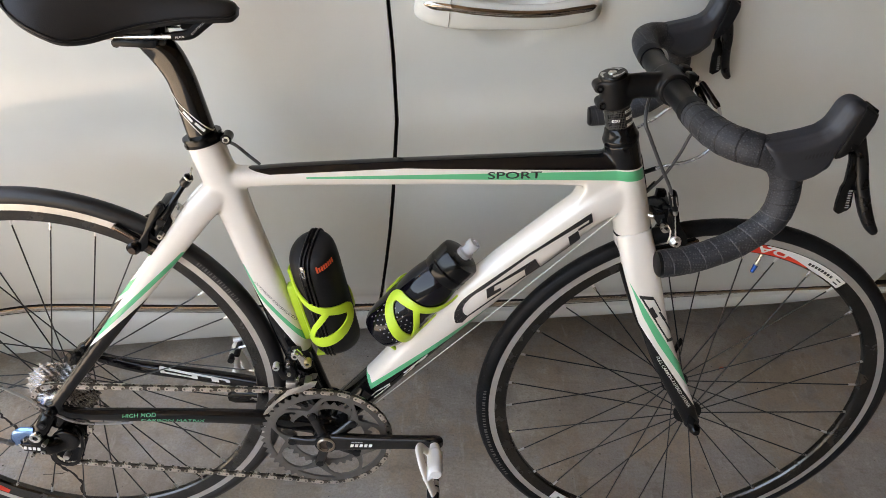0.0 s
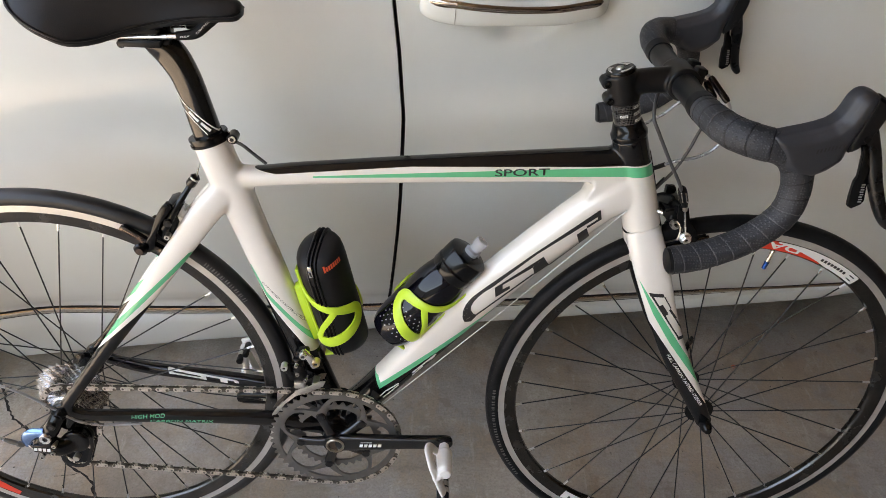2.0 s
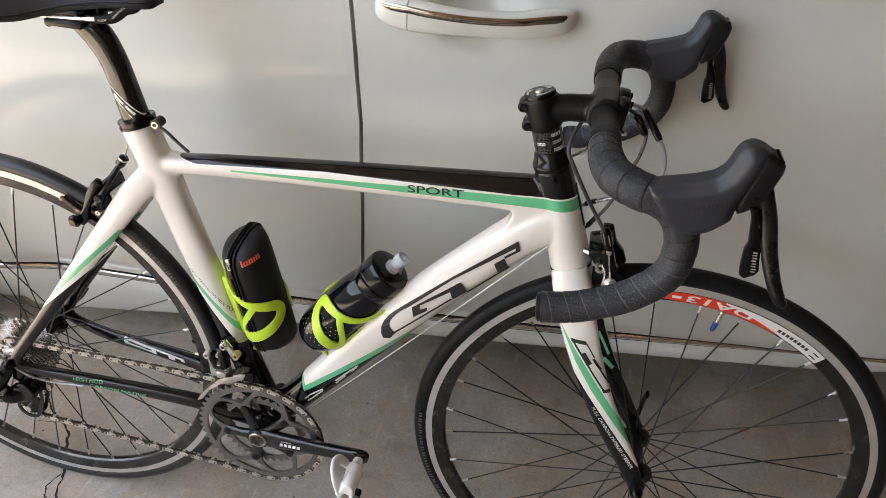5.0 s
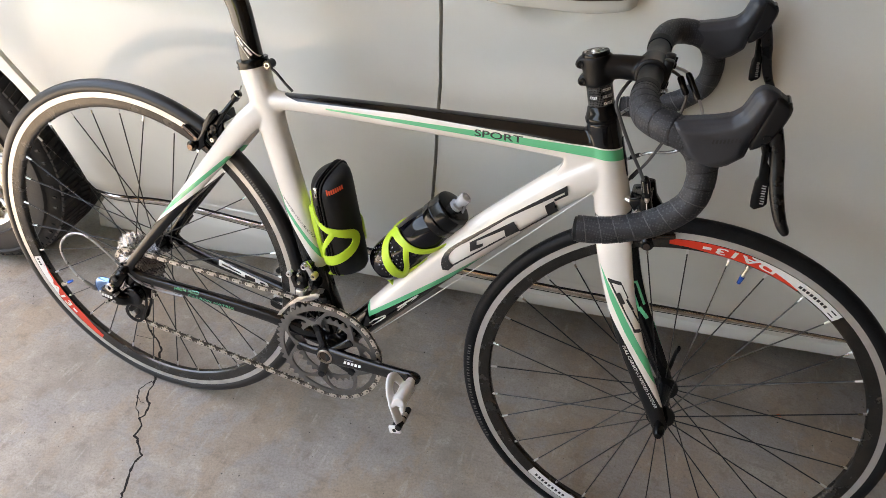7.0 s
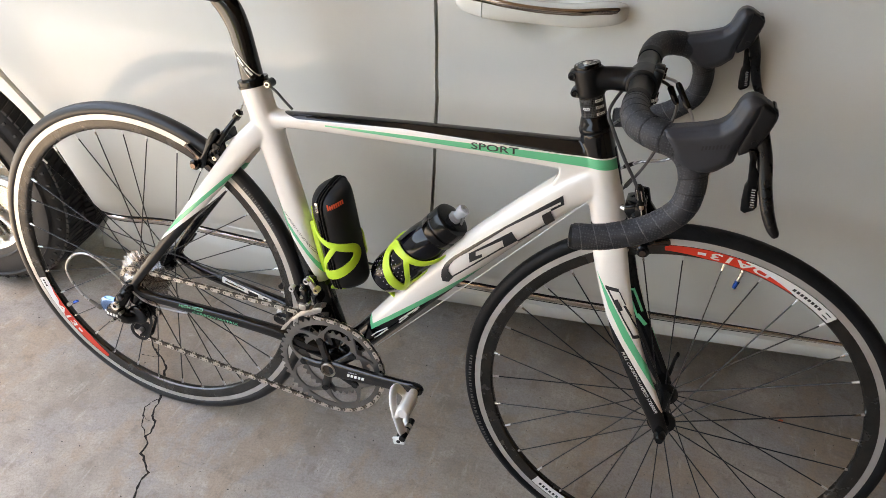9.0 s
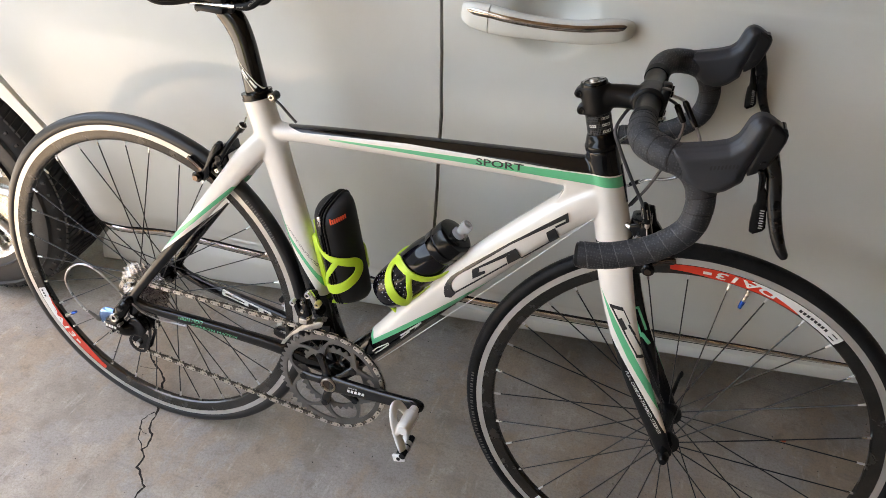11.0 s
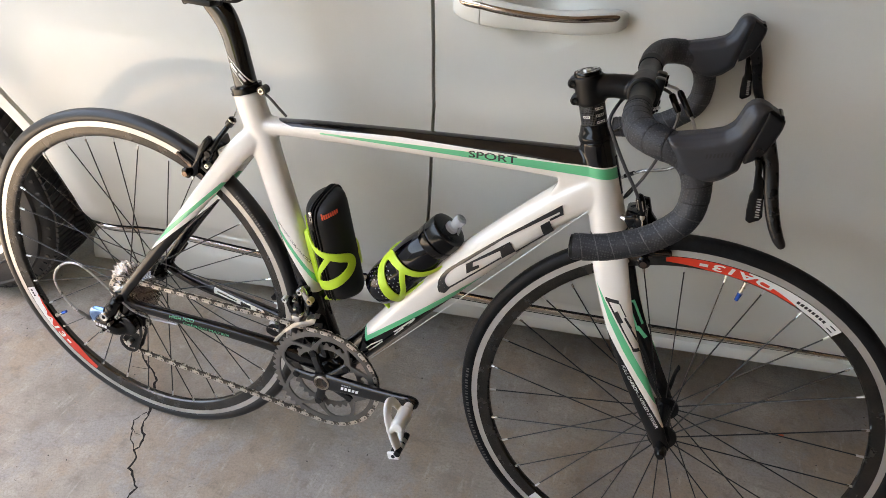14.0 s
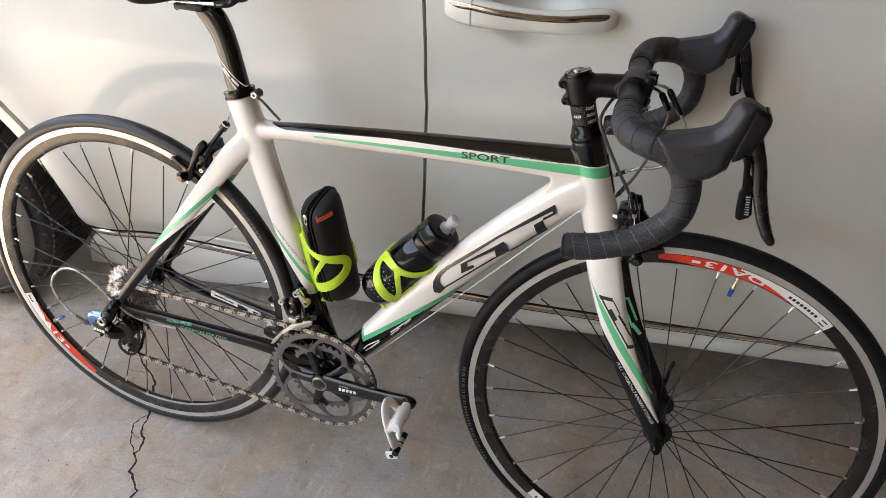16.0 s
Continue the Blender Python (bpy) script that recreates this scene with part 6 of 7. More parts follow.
crankset = Shape()
ca, sa = math.cos(radians(CRANK_A)), math.sin(radians(CRANK_A))
END = (CX + 0.1710 * ca, CZ + 0.1710 * sa)
crankset.add(*tube(catmull([(CX - 0.012 * ca, -0.0500, CZ - 0.012 * sa, 0.0060, 0.0140), (CX + 0.010 * ca, -0.0520, CZ + 0.010 * sa, 0.0070, 0.0170), (CX + 0.050 * ca, -0.0560, CZ + 0.050 * sa, 0.0070, 0.0150), (CX + 0.110 * ca, -0.0620, CZ + 0.110 * sa, 0.0065, 0.0125), (CX + 0.155 * ca, -0.0665, CZ + 0.155 * sa, 0.0065, 0.0125), (END[0], -0.0680, END[1], 0.0065, 0.0130), (END[0] + 0.010 * ca, -0.0680, END[1] + 0.010 * sa, 0.0060, 0.0085), (END[0] + 0.0135 * ca, -0.0680, END[1] + 0.0135 * sa, 0.004, 0.003)], 5), 20, LAT, 3.2))
for k in range(5):
    a = radians(BOLT_A + 72 * k)
    crankset.add(*tube(catmull([(CX, -0.0470, CZ, 0.0060, 0.0120), (CX + 0.025 * math.cos(a), -0.0480, CZ + 0.025 * math.sin(a), 0.0055, 0.0080), (CX + 0.055 * math.cos(a), -0.0450, CZ + 0.055 * math.sin(a), 0.0040, 0.0085), (CX + 0.0610 * math.cos(a), -0.0450, CZ + 0.0610 * math.sin(a), 0.0030, 0.0050)], 4), 14, LAT, 2.6))
crankset.add(*rod((CX, -0.035, CZ), (CX, -0.0575, CZ), 0.0180, 32))
me = crankset.mesh("crankset", "crank_black")
crank = part("crankset", me, bike, "black crankset with two grey chainrings")
crank_tree = tree_of(me)
part("chainring", mesh("chainring", *ring_plate(50, ((0, 0.0465), (5, 0.0472), (8, 0.0500), (9.5, 0.0560), (11, 0.0640), (15, 0.0730), (20, 0.0800), (26, 0.0845), (36, 0.0860)), (21.0, 0.0660, 0.0890), RING_Y, 0.0036), "grey_ring"), crank, "grey anodised large chainring")
part("chainring", mesh("chainring", *ring_plate(34, ((0, 0.0475), (6, 0.0480), (9, 0.0520), (14, 0.0570), (36, 0.0590)), None, SMALL_Y, 0.0032), "grey_ring"), crank, "grey anodised small chainring")
for k in range(5):
    a = radians(BOLT_A + 72 * k)
    p = (CX + 0.055 * math.cos(a), CZ + 0.055 * math.sin(a))
    s = Shape().add(*rod((p[0], -0.0445, p[1]), (p[0], -0.0505, p[1]), 0.0062, 18)).add(*rod((p[0], -0.0500, p[1]), (p[0], -0.0512, p[1]), 0.0036, 6), 1)
    part("ring_bolt", s.mesh("ring_bolt", ["black_satin", "shadow_gap"]), crank)
s = Shape().add(*lathe([(0.0108, -0.0590), (0.0108, -0.0560), (0.0140, -0.0570), (0.0145, -0.0600), (0.0136, -0.0612), (0.0116, -0.0612)], 36)).add(*rod((0, -0.0540, 0), (0, -0.0578, 0), 0.0110, 24), 1)
part("crank_bolt", s.mesh("crank_bolt", ["bolt_ring", "bolt_bore"]), crank, "bronze-grey crank bolt ring", pose(CX, 0, CZ))
pieces = []
for k in range(5):
    a = np.array((CX + 0.038 + 0.0072 * k, CZ + 0.0006 + 0.00096 * k))
    pieces.append(grid_cell([a, a + (0.0050, 0.0007), a + (0.0060, 0.0072), a + (0.0010, 0.0065)], 3, 3))
laid_on("crank_lettering", crank_tree, pieces, "white_print", crank)
pieces = []
for k in range(4):
    a = np.array((CX + 0.0400 + 0.0046 * k, CZ + 0.0100 + 0.0006 * k))
    pieces.append(grid_cell([a, a + (0.0036, 0.0005), a + (0.0038, 0.0030), a + (0.0002, 0.0026)], 2, 2))
laid_on("crank_lettering", crank_tree, pieces, "grey_print", crank)
a2 = radians(CRANK_A + 180)
s = Shape().add(*tube([(CX, 0.046, CZ, 0.008, 0.016), (CX + 0.08 * math.cos(a2), 0.055, CZ + 0.08 * math.sin(a2), 0.007, 0.014), (CX + 0.171 * math.cos(a2), 0.066, CZ + 0.171 * math.sin(a2), 0.0065, 0.013), (CX + 0.181 * math.cos(a2), 0.066, CZ + 0.181 * math.sin(a2), 0.0055, 0.007)], 18, LAT, 3.0)).add(*rod((CX, 0.036, CZ), (CX, 0.052, CZ), 0.018, 28))
part("crank_arm", s.mesh("crank_arm", "black_gloss"), crank, "black far crank arm")


def pedal(at, side, up, label):
    """A clip-in pedal: axle along y, its loop pointing along up."""
    d = Vector((up[0], 0, up[1])).normalized()
    p = Vector((d.z, 0, -d.x))
    o = Vector((at[0], at[1], at[2]))
    y = lambda q: Vector((0, side * q, 0))
    s = Shape()
    s.add(*tube([(*(o + y(0.000)), 0.0075), (*(o + y(0.012)), 0.0090), (*(o + y(0.016)), 0.0125), (*(o + y(0.050)), 0.0115), (*(o + y(0.058)), 0.0090)], 20))
    q = lambda yy, a, f: o + y(yy) + d * a - p * f
    loop = [q(0.016, -0.004, 0.006), q(0.017, 0.012, 0.012), q(0.021, 0.023, 0.016), q(0.031, 0.028, 0.018), q(0.042, 0.024, 0.017), q(0.050, 0.010, 0.016), q(0.053, -0.015, 0.014), q(0.051, -0.040, 0.013), q(0.046, -0.060, 0.013)]
    wide = [0.0055, 0.0075, 0.0085, 0.0085, 0.0085, 0.0080, 0.0085, 0.0090, 0.0070]
    s.add(*tube(catmull([(*v, w, 0.0045) for v, w in zip(loop, wide)], 5), 14))
    s.add(*tube([(*q(0.016, -0.002, 0.004), 0.0055), (*q(0.020, -0.030, 0.014), 0.0055), (*q(0.026, -0.052, 0.018), 0.0055)], 12))
    s.add(*tube([(*q(0.052, 0.000, 0.004), 0.006), (*q(0.055, -0.010, 0.018), 0.006)], 12))
    body = part("pedal", moulded("pedal", s, "white_plastic", 0.0011, 1), bike, label)
    m3 = Matrix.Translation(q(0.038, -0.056, 0.019)) @ Matrix((p, (0, 1, 0), d)).transposed().to_4x4()
    s = Shape().add(*box((0.009, 0.034, 0.010), (-0.002, 0, 0), 0.003, 2, m3)).add(*rod((0.008, -0.024, 0.004), (0.008, 0.024, 0.004), 0.0056, 16), 0, m3)
    part("pedal_clip", s.mesh("pedal_clip", "black_satin"), body, "black spring clip")
    for e in (-0.006, 0.006):
        t = Shape().add(*rod((0.008, e - 0.0042, 0.004), (0.008, e + 0.0042, 0.004), 0.0063, 16), 0, m3)
        part("tension_sleeve", t.mesh("tension_sleeve", "steel"), body)
    t = Shape().add(*box((0.021, 0.0055, 0.0150), (-0.001, side * 0.0195, -0.0030), 0.0024, 3, m3))
    part("pedal_foot", t.mesh("pedal_foot", "white_plastic"), body)
    t = Shape().add(*rod((-0.001, side * 0.0180, -0.0030), (-0.001, side * 0.0226, -0.0030), 0.0036, 14), 0, m3)
    part("pedal_pin", t.mesh("pedal_pin", "black_satin"), body)
    return body


pedal((END[0], -0.0745, END[1]), -1, (-0.28, 0.96), "white clip-in pedal hanging from the crank")
pedal((CX + 0.171 * math.cos(a2) - 0.003, 0.0725, CZ + 0.171 * math.sin(a2) + 0.008), 1, (0.26, -0.965), "white clip-in pedal on the far crank arm")

# cassette: sprockets get larger towards the wheel
cassette = None
for k, teeth in enumerate((26, 24, 22, 20, 18, 16, 14, 13, 12, 11)):
    y = -0.0240 - 0.0038 * k
    R0 = 12.7e-3 / (2 * math.sin(math.pi / teeth))
    vs, fs, n_ = [], [], teeth * 4
    for i in range(n_):
        a = 2 * math.pi * i / n_
        ro = R0 + (-0.0032, -0.0006, 0.0030, -0.0006)[i % 4]
        for r, yy in ((ro, y - 0.0007), (R0 * 0.62, y - 0.0009), (R0 * 0.62, y + 0.0009), (ro, y + 0.0007)):
            vs.append((r * math.cos(a), yy, r * math.sin(a)))
    for i in range(n_):
        for j in range(4):
            fs.append((i * 4 + j, i * 4 + (j + 1) % 4, ((i + 1) % n_) * 4 + (j + 1) % 4, ((i + 1) % n_) * 4 + j))
    me = mesh("sprocket", vs, fs, "bright_steel")
    if cassette is None:
        s = Shape().add(vs, fs).add(*rod((0, -0.020, 0), (0, -0.0620, 0), 0.0170, 24))
        cassette = part("cassette", s.mesh("cassette", "bright_steel"), bike, "ten-speed steel cassette", pose(0, 0, HUB))
    else:
        part("sprocket", me, cassette)

# chain: outer and inner links in turn along the loop
UP, LOW = (0.0180, 0.2820), (-0.0040, 0.2260)
CHAIN_R, COG_R = 0.1011, 0.0325


def arc(c, r, a0, a1, n_=24):
    return [(c[0] + r * math.cos(radians(a0 + (a1 - a0) * k / n_)), c[1] + r * math.sin(radians(a0 + (a1 - a0) * k / n_))) for k in range(n_ + 1)]


loop = arc((0, HUB), COG_R, 91, 305) + arc(UP, 0.0215, 35, -45, 10) + arc(LOW, 0.0215, 135, 268, 14) + arc(BB, CHAIN_R, 265, 451, 60)
loop.append(loop[0])
length = [0.0]
for (x0, z0), (x1, z1) in zip(loop, loop[1:]):
    length.append(length[-1] + math.hypot(x1 - x0, z1 - z0))
count = int(length[-1] / 0.0127 / 2) * 2
step = length[-1] / count


def on_chain(d):
    d %= length[-1]
    return np.interp(d, length, [p[0] for p in loop]), np.interp(d, length, [p[1] for p in loop])


M["chain_steel"] = worn("plated_chain_steel", (0.66, 0.61, 0.54), 0.28, 1.0, amount=0.35, scale=120)
# pin ends darker than the plates
M["pin_steel"] = worn("dark_pins", (0.16, 0.145, 0.125), 0.4, 1.0, amount=0.4, scale=120)
# inner links: the shade between the outer plates is put into a darker steel
M["oiled_steel"] = worn("dark_dimmed_steel", (0.13, 0.115, 0.10), 0.35, 1.0, amount=0.4, scale=120)


def link_mesh(half_w, thick, h, waist, mat="chain_steel"):
    s = Shape()
    out = []
    for k in range(24):
        a = 2 * math.pi * k / 24
        x = 0.00635 * (1 if math.cos(a) > 0 else -1) + h * math.cos(a)
        z = h * math.sin(a) * (1 - waist * math.exp(-((x / 0.0035) ** 2)))
        out.append((x, z))
    for sgn in (-1, 1):
        s.add(*plate(out, sgn * half_w - thick / 2, sgn * half_w + thick / 2, 0))
    for x in (-0.00635, 0.00635):
        s.add(*rod((x, -half_w - thick * 0.9, 0), (x, half_w + thick * 0.9, 0), 0.0016 if half_w > 0.002 else 0.0026, 8), 1)
    return s.mesh("chain_link", [mat, "pin_steel"])


outer_link, inner_link = link_mesh(0.0030, 0.0010, 0.0038, 0.42), link_mesh(0.0016, 0.0009, 0.0033, 0.45, "oiled_steel")
chain = None
for k in range(count):
    (x0, z0), (x1, z1) = on_chain(k * step), on_chain((k + 1) * step)
    xm, zm = (x0 + x1) / 2, (z0 + z1) / 2
    y = -0.0450 - 0.0060 * min(1.0, max(0.0, (0.30 - xm) / 0.30))
    m_ = pose(xm, y, zm, 0, -math.degrees(math.atan2(z1 - z0, x1 - x0)), 0)
    if chain is None:
        me = outer_link.copy()
        chain = part("chain", me, bike, "steel chain with light-coloured plates", m_)
        base = m_.inverted()
    else:
        part("chain_link", outer_link if k % 2 == 0 else inner_link, chain, "", base @ m_)

# rear derailleur
s = Shape()
s.add(*tube(catmull([(-0.001, -0.0740, 0.3340, 0.010, 0.011), (-0.009, -0.0790, 0.3210, 0.011, 0.012), (-0.018, -0.0820, 0.3060, 0.011, 0.013)], 4), 16, LAT))
s.add(*tube(catmull([(-0.025, -0.0840, 0.3010, 0.010, 0.013), (-0.021, -0.0860, 0.2840, 0.011, 0.015), (-0.007, -0.0820, 0.2740, 0.011, 0.014), (0.010, -0.0700, 0.2760, 0.010, 0.014)], 5), 16, LAT, 2.6))
s.add(*tube([(-0.042, -0.087, 0.284, 0.006, 0.013), (-0.024, -0.087, 0.281, 0.009, 0.014), (-0.010, -0.087, 0.278, 0.006, 0.012)], 14, LAT, 3.0))
s.add(*rod((0.012, -0.0800, 0.2800), (0.012, -0.0570, 0.2800), 0.0180, 28))
s.add(*rod((0.012, -0.0790, 0.2800), (0.012, -0.0740, 0.2800), 0.0205, 28))
derailleur = part("rear_derailleur", moulded("rear_derailleur", s, "black_gloss", 0.0015, 2), bike, "black and silver rear derailleur")
s = Shape().add(*tube(catmull([(-0.022, -0.0880, 0.3100, 0.005, 0.008), (-0.040, -0.0880, 0.3070, 0.005, 0.010), (-0.052, -0.0860, 0.2940, 0.005, 0.009), (-0.053, -0.0850, 0.2800, 0.004, 0.006)], 4), 14, LAT))
part("outer_link", s.mesh("outer_link", "pale_blue"), derailleur, "blue-grey polished outer link")
s = Shape().add(*lathe([(0.0042, -0.0965), (0.0042, -0.0900), (0.0088, -0.0880), (0.0090, -0.0950), (0.0080, -0.0970)], 24)).add(*rod((0, -0.0880, 0), (0, -0.0935, 0), 0.0044, 12), 1)
part("pivot_bolt", s.mesh("pivot_bolt", ["alu", "shadow_gap"]), derailleur, "silver pivot bolt", pose(-0.0200, 0, 0.3035))
for x, z in ((-0.0100, 0.2900), (-0.0145, 0.2740), (-0.0320, 0.2660)):
    s = Shape().add(*rod((x, -0.086, z), (x, -0.0975, z), 0.0034, 12)).add(*rod((x, -0.0970, z), (x, -0.0979, z), 0.0017, 6), 1)
    part("limit_screw", s.mesh("limit_screw", ["steel", "shadow_gap"]), derailleur)
s = Shape().add(*rod((-0.0085, -0.0860, 0.3245), (-0.0085, -0.0925, 0.3245), 0.0062, 18)).add(*rod((-0.0085, -0.0920, 0.3245), (-0.0085, -0.0930, 0.3245), 0.0034, 6), 1)
part("hanger_bolt", s.mesh("hanger_bolt", ["black_satin", "dim_print"]), derailleur)
s = Shape().add(*tube([(-0.055, -0.086, 0.287, 0.0022), (-0.046, -0.089, 0.277, 0.0022), (-0.034, -0.090, 0.270, 0.0022)], 10))
part("return_spring", s.mesh("return_spring", "alu"), derailleur, "bright wire end")
s = Shape().add(*box((0.028, 0.004, 0.015), (-0.0275, -0.0948, 0.2835), 0.002))
plate_ob = part("name_plate", s.mesh("name_plate", "black_gloss"), derailleur)
for k in range(4):
    x, z = -0.040 + 0.0062 * k, 0.2810 - 0.0006 * k
    s = Shape().add([(x, -0.0971, z), (x + 0.0045, -0.0971, z - 0.0004), (x + 0.0055, -0.0971, z + 0.0060), (x + 0.001, -0.0971, z + 0.0064)], [(0, 1, 2, 3)])
    part("plate_lettering", s.mesh("plate_lettering", "white_print"), plate_ob)


def band_plate(outline, wide, y0, y1):
    """A flat frame: an outline and the same outline drawn in, between y0 and y1."""
    inn = inset(outline, wide)
    n_ = len(outline)
    vs = [(x, y, z) for ring, y in ((outline, y0), (inn, y0), (inn, y1), (outline, y1)) for x, z in ring]
    return Shape().add(vs, [(j * n_ + k, j * n_ + (k + 1) % n_, ((j + 1) % 4) * n_ + (k + 1) % n_, ((j + 1) % 4) * n_ + k) for j in range(4) for k in range(n_)])


def pulley(c):
    vs, fs, n_ = [], [], 44
    for i in range(n_):
        a = 2 * math.pi * i / n_
        ro = (0.0195, 0.0208, 0.0235, 0.0208)[i % 4]
        for r, yy in ((ro, -0.0535), (0.004, -0.0540), (0.004, -0.0500), (ro, -0.0505)):
            vs.append((c[0] + r * math.cos(a), yy, c[1] + r * math.sin(a)))
    for i in range(n_):
        for j in range(4):
            fs.append((i * 4 + j, i * 4 + (j + 1) % 4, ((i + 1) % n_) * 4 + (j + 1) % 4, ((i + 1) % n_) * 4 + j))
    me = mesh("jockey_wheel", vs, fs, "black_matt")
    part("jockey_wheel", me, derailleur, "black jockey wheel")
    b = Shape().add(*rod((c[0], -0.0640, c[1]), (c[0], -0.0470, c[1]), 0.0050, 14))
    part("jockey_bolt", b.mesh("jockey_bolt", "steel"), derailleur)


pulley(UP)
pulley(LOW)
for y in (-0.0605, -0.0460):
    out = arc(UP, 0.016, 70, -40, 8) + [(0.028, 0.250), (0.023, 0.238)] + arc(LOW, 0.0215, -20, -190, 14) + [(-0.018, 0.244), (0.004, 0.256), (0.006, 0.268)]
    part("cage_plate", band_plate(out, 0.0055, y - 0.0012, y + 0.0012).mesh("cage_plate", "black_satin"), derailleur)

# front derailleur
s = Shape()
s.add(*box((0.020, 0.016, 0.030), (0.3540, -0.0300, 0.4220), 0.004))
s.add(*tube(catmull([(0.3330, -0.044, 0.4190, 0.006, 0.006), (0.3350, -0.046, 0.4080, 0.005, 0.006), (0.3420, -0.047, 0.3940, 0.005, 0.007)], 4), 14, LAT, 2.6))
s.add(*tube(catmull([(0.3480, -0.040, 0.4280, 0.008, 0.008), (0.3510, -0.044, 0.4120, 0.008, 0.008), (0.3530, -0.046, 0.3930, 0.007, 0.008)], 4), 14, LAT, 2.8))
s.add(*box((0.024, 0.012, 0.010), (0.3470, -0.0460, 0.3950), 0.003))
fd = part("front_derailleur", moulded("front_derailleur", s, "black_gloss", 0.0014, 2), bike, "black and silver front derailleur")
M["cage_steel"] = worn("brushed_cage_steel", (0.50, 0.48, 0.45), 0.34, 1.0, amount=0.3, scale=60)
CAGE = [(0.3045, 0.3220), (0.3100, 0.3333), (0.3300, 0.3580), (0.3470, 0.3765), (0.3650, 0.3845), (0.3800, 0.3945), (0.3885, 0.3950), (0.3850, 0.3850), (0.3660, 0.3736), (0.3440, 0.3640), (0.3272, 0.3480), (0.3125, 0.3256)]
for y, mat in ((-0.0545, "cage_steel"), (-0.0375, "oiled_steel")):
    s = Shape().add(*plate(CAGE, y - 0.0007, y + 0.0007, 0.0003))
    part("cage_plate", s.mesh("cage_plate", mat), fd, "brushed cage plate over the chain")
s = Shape().add(*box((0.016, 0.019, 0.012), (0.3500, -0.0460, 0.3850), 0.002, 2)).add(*box((0.010, 0.018, 0.004), (0.3740, -0.0460, 0.3885), 0.0012, 2))
part("cage_bridge", s.mesh("cage_bridge", "cage_steel"), fd, "silver bridge of the cage")
s = Shape().add(*tube(catmull([(0.3560, -0.0460, 0.4420, 0.0040, 0.0080), (0.3640, -0.0480, 0.4370, 0.0035, 0.0060), (0.3690, -0.0480, 0.4270, 0.0030, 0.0060), (0.3720, -0.0470, 0.4150, 0.0025, 0.0040)], 4), 14, LAT, 2.8))
part("cable_arm", s.mesh("cable_arm", "alu"), fd, "silver cable arm")
for x, z, r, mat in ((0.3575, 0.4405, 0.0058, "alu"), (0.3755, 0.4265, 0.0056, "gold"), (0.3470, 0.4215, 0.0030, "steel"), (0.3475, 0.4050, 0.0030, "steel"), (0.3290, 0.4170, 0.0052, "alu"), (0.3590, 0.3945, 0.0034, "steel")):
    s = Shape().add(*lathe([(0.45 * r, -0.0545), (0.85 * r, -0.0548), (r, -0.0535), (r, -0.0440), (0.45 * r, -0.0440)], 20), 0, pose(x, 0, z)).add(*rod((x, -0.0440, z), (x, -0.0530, z), 0.5 * r, 6), 1)
    part("bolt", s.mesh("bolt", [mat, "shadow_gap"]), fd)
for y0, y1 in ((-0.0455, -0.0345), (0.0345, 0.0455)):
    s = Shape().add(*rod((CX, y0, CZ), (CX, y1, CZ), 0.0210, 28))
    part("bearing_cup", s.mesh("bearing_cup", "black_satin"), bike)


# ---- bottles and their cages ----
def frame_on(base, way):
    """A pose with z along way in the bicycle's plane and x pointing away from the tube."""
    z = Vector((way[0], 0, way[1])).normalized()
    x = Vector((z.z, 0, -z.x))
    return Matrix.Translation((base[0], 0, base[1])) @ Matrix((x, (0, 1, 0), z)).transposed().to_4x4()


def turned(profile, steps=48):
    """Rows of radius, z turned about z."""
    vs, fs, m_ = [], [], len(profile)
    for k in range(steps):
        a = 2 * math.pi * k / steps
        vs += [(r * math.cos(a), r * math.sin(a), z) for r, z in profile]
    for k in range(steps):
        for j in range(m_ - 1):
            fs.append((k * m_ + j, k * m_ + j + 1, ((k + 1) % steps) * m_ + j + 1, ((k + 1) % steps) * m_ + j))
    fs.append(tuple(k * m_ for k in range(steps)))
    fs.append(tuple(k * m_ + m_ - 1 for k in range(steps)))
    return vs, fs


def ribbon(points, radius, width, thick, per=8):
    """A flat band bent round a bottle: rows of angle (degrees; 180 is at the tube), height, and width factor."""
    pts = catmull(points, per)
    vs, fs = [], []
    n_ = len(pts)
    for i, (a, h, wf) in enumerate(pts):
        da, dh = pts[min(i + 1, n_ - 1)][0] - pts[max(i - 1, 0)][0], pts[min(i + 1, n_ - 1)][1] - pts[max(i - 1, 0)][1]
        ta, th = radians(da) * radius, dh
        k = math.hypot(ta, th) + 1e-9
        na, nh = -th / k, ta / k
        for q in range(5):
            o = (q / 2 - 1) * width * wf / 2
            aa, hh = radians(a) + na * o / radius, h + nh * o
            r1 = radius + thick * (1 - 0.22 * abs(q / 2 - 1) ** 4)
            vs.append((r1 * math.cos(aa), r1 * math.sin(aa), hh))
        for q in (1, 0):
            o = (2 * q - 1) * width * wf / 2
            aa, hh = radians(a) + na * o / radius, h + nh * o
            vs.append((radius * math.cos(aa), radius * math.sin(aa), hh))
    for i in range(n_ - 1):
        for j in range(7):
            fs.append((i * 7 + j, i * 7 + (j + 1) % 7, (i + 1) * 7 + (j + 1) % 7, (i + 1) * 7 + j))
    fs += [tuple(range(7)), tuple(range((n_ - 1) * 7, n_ * 7))]
    return vs, fs


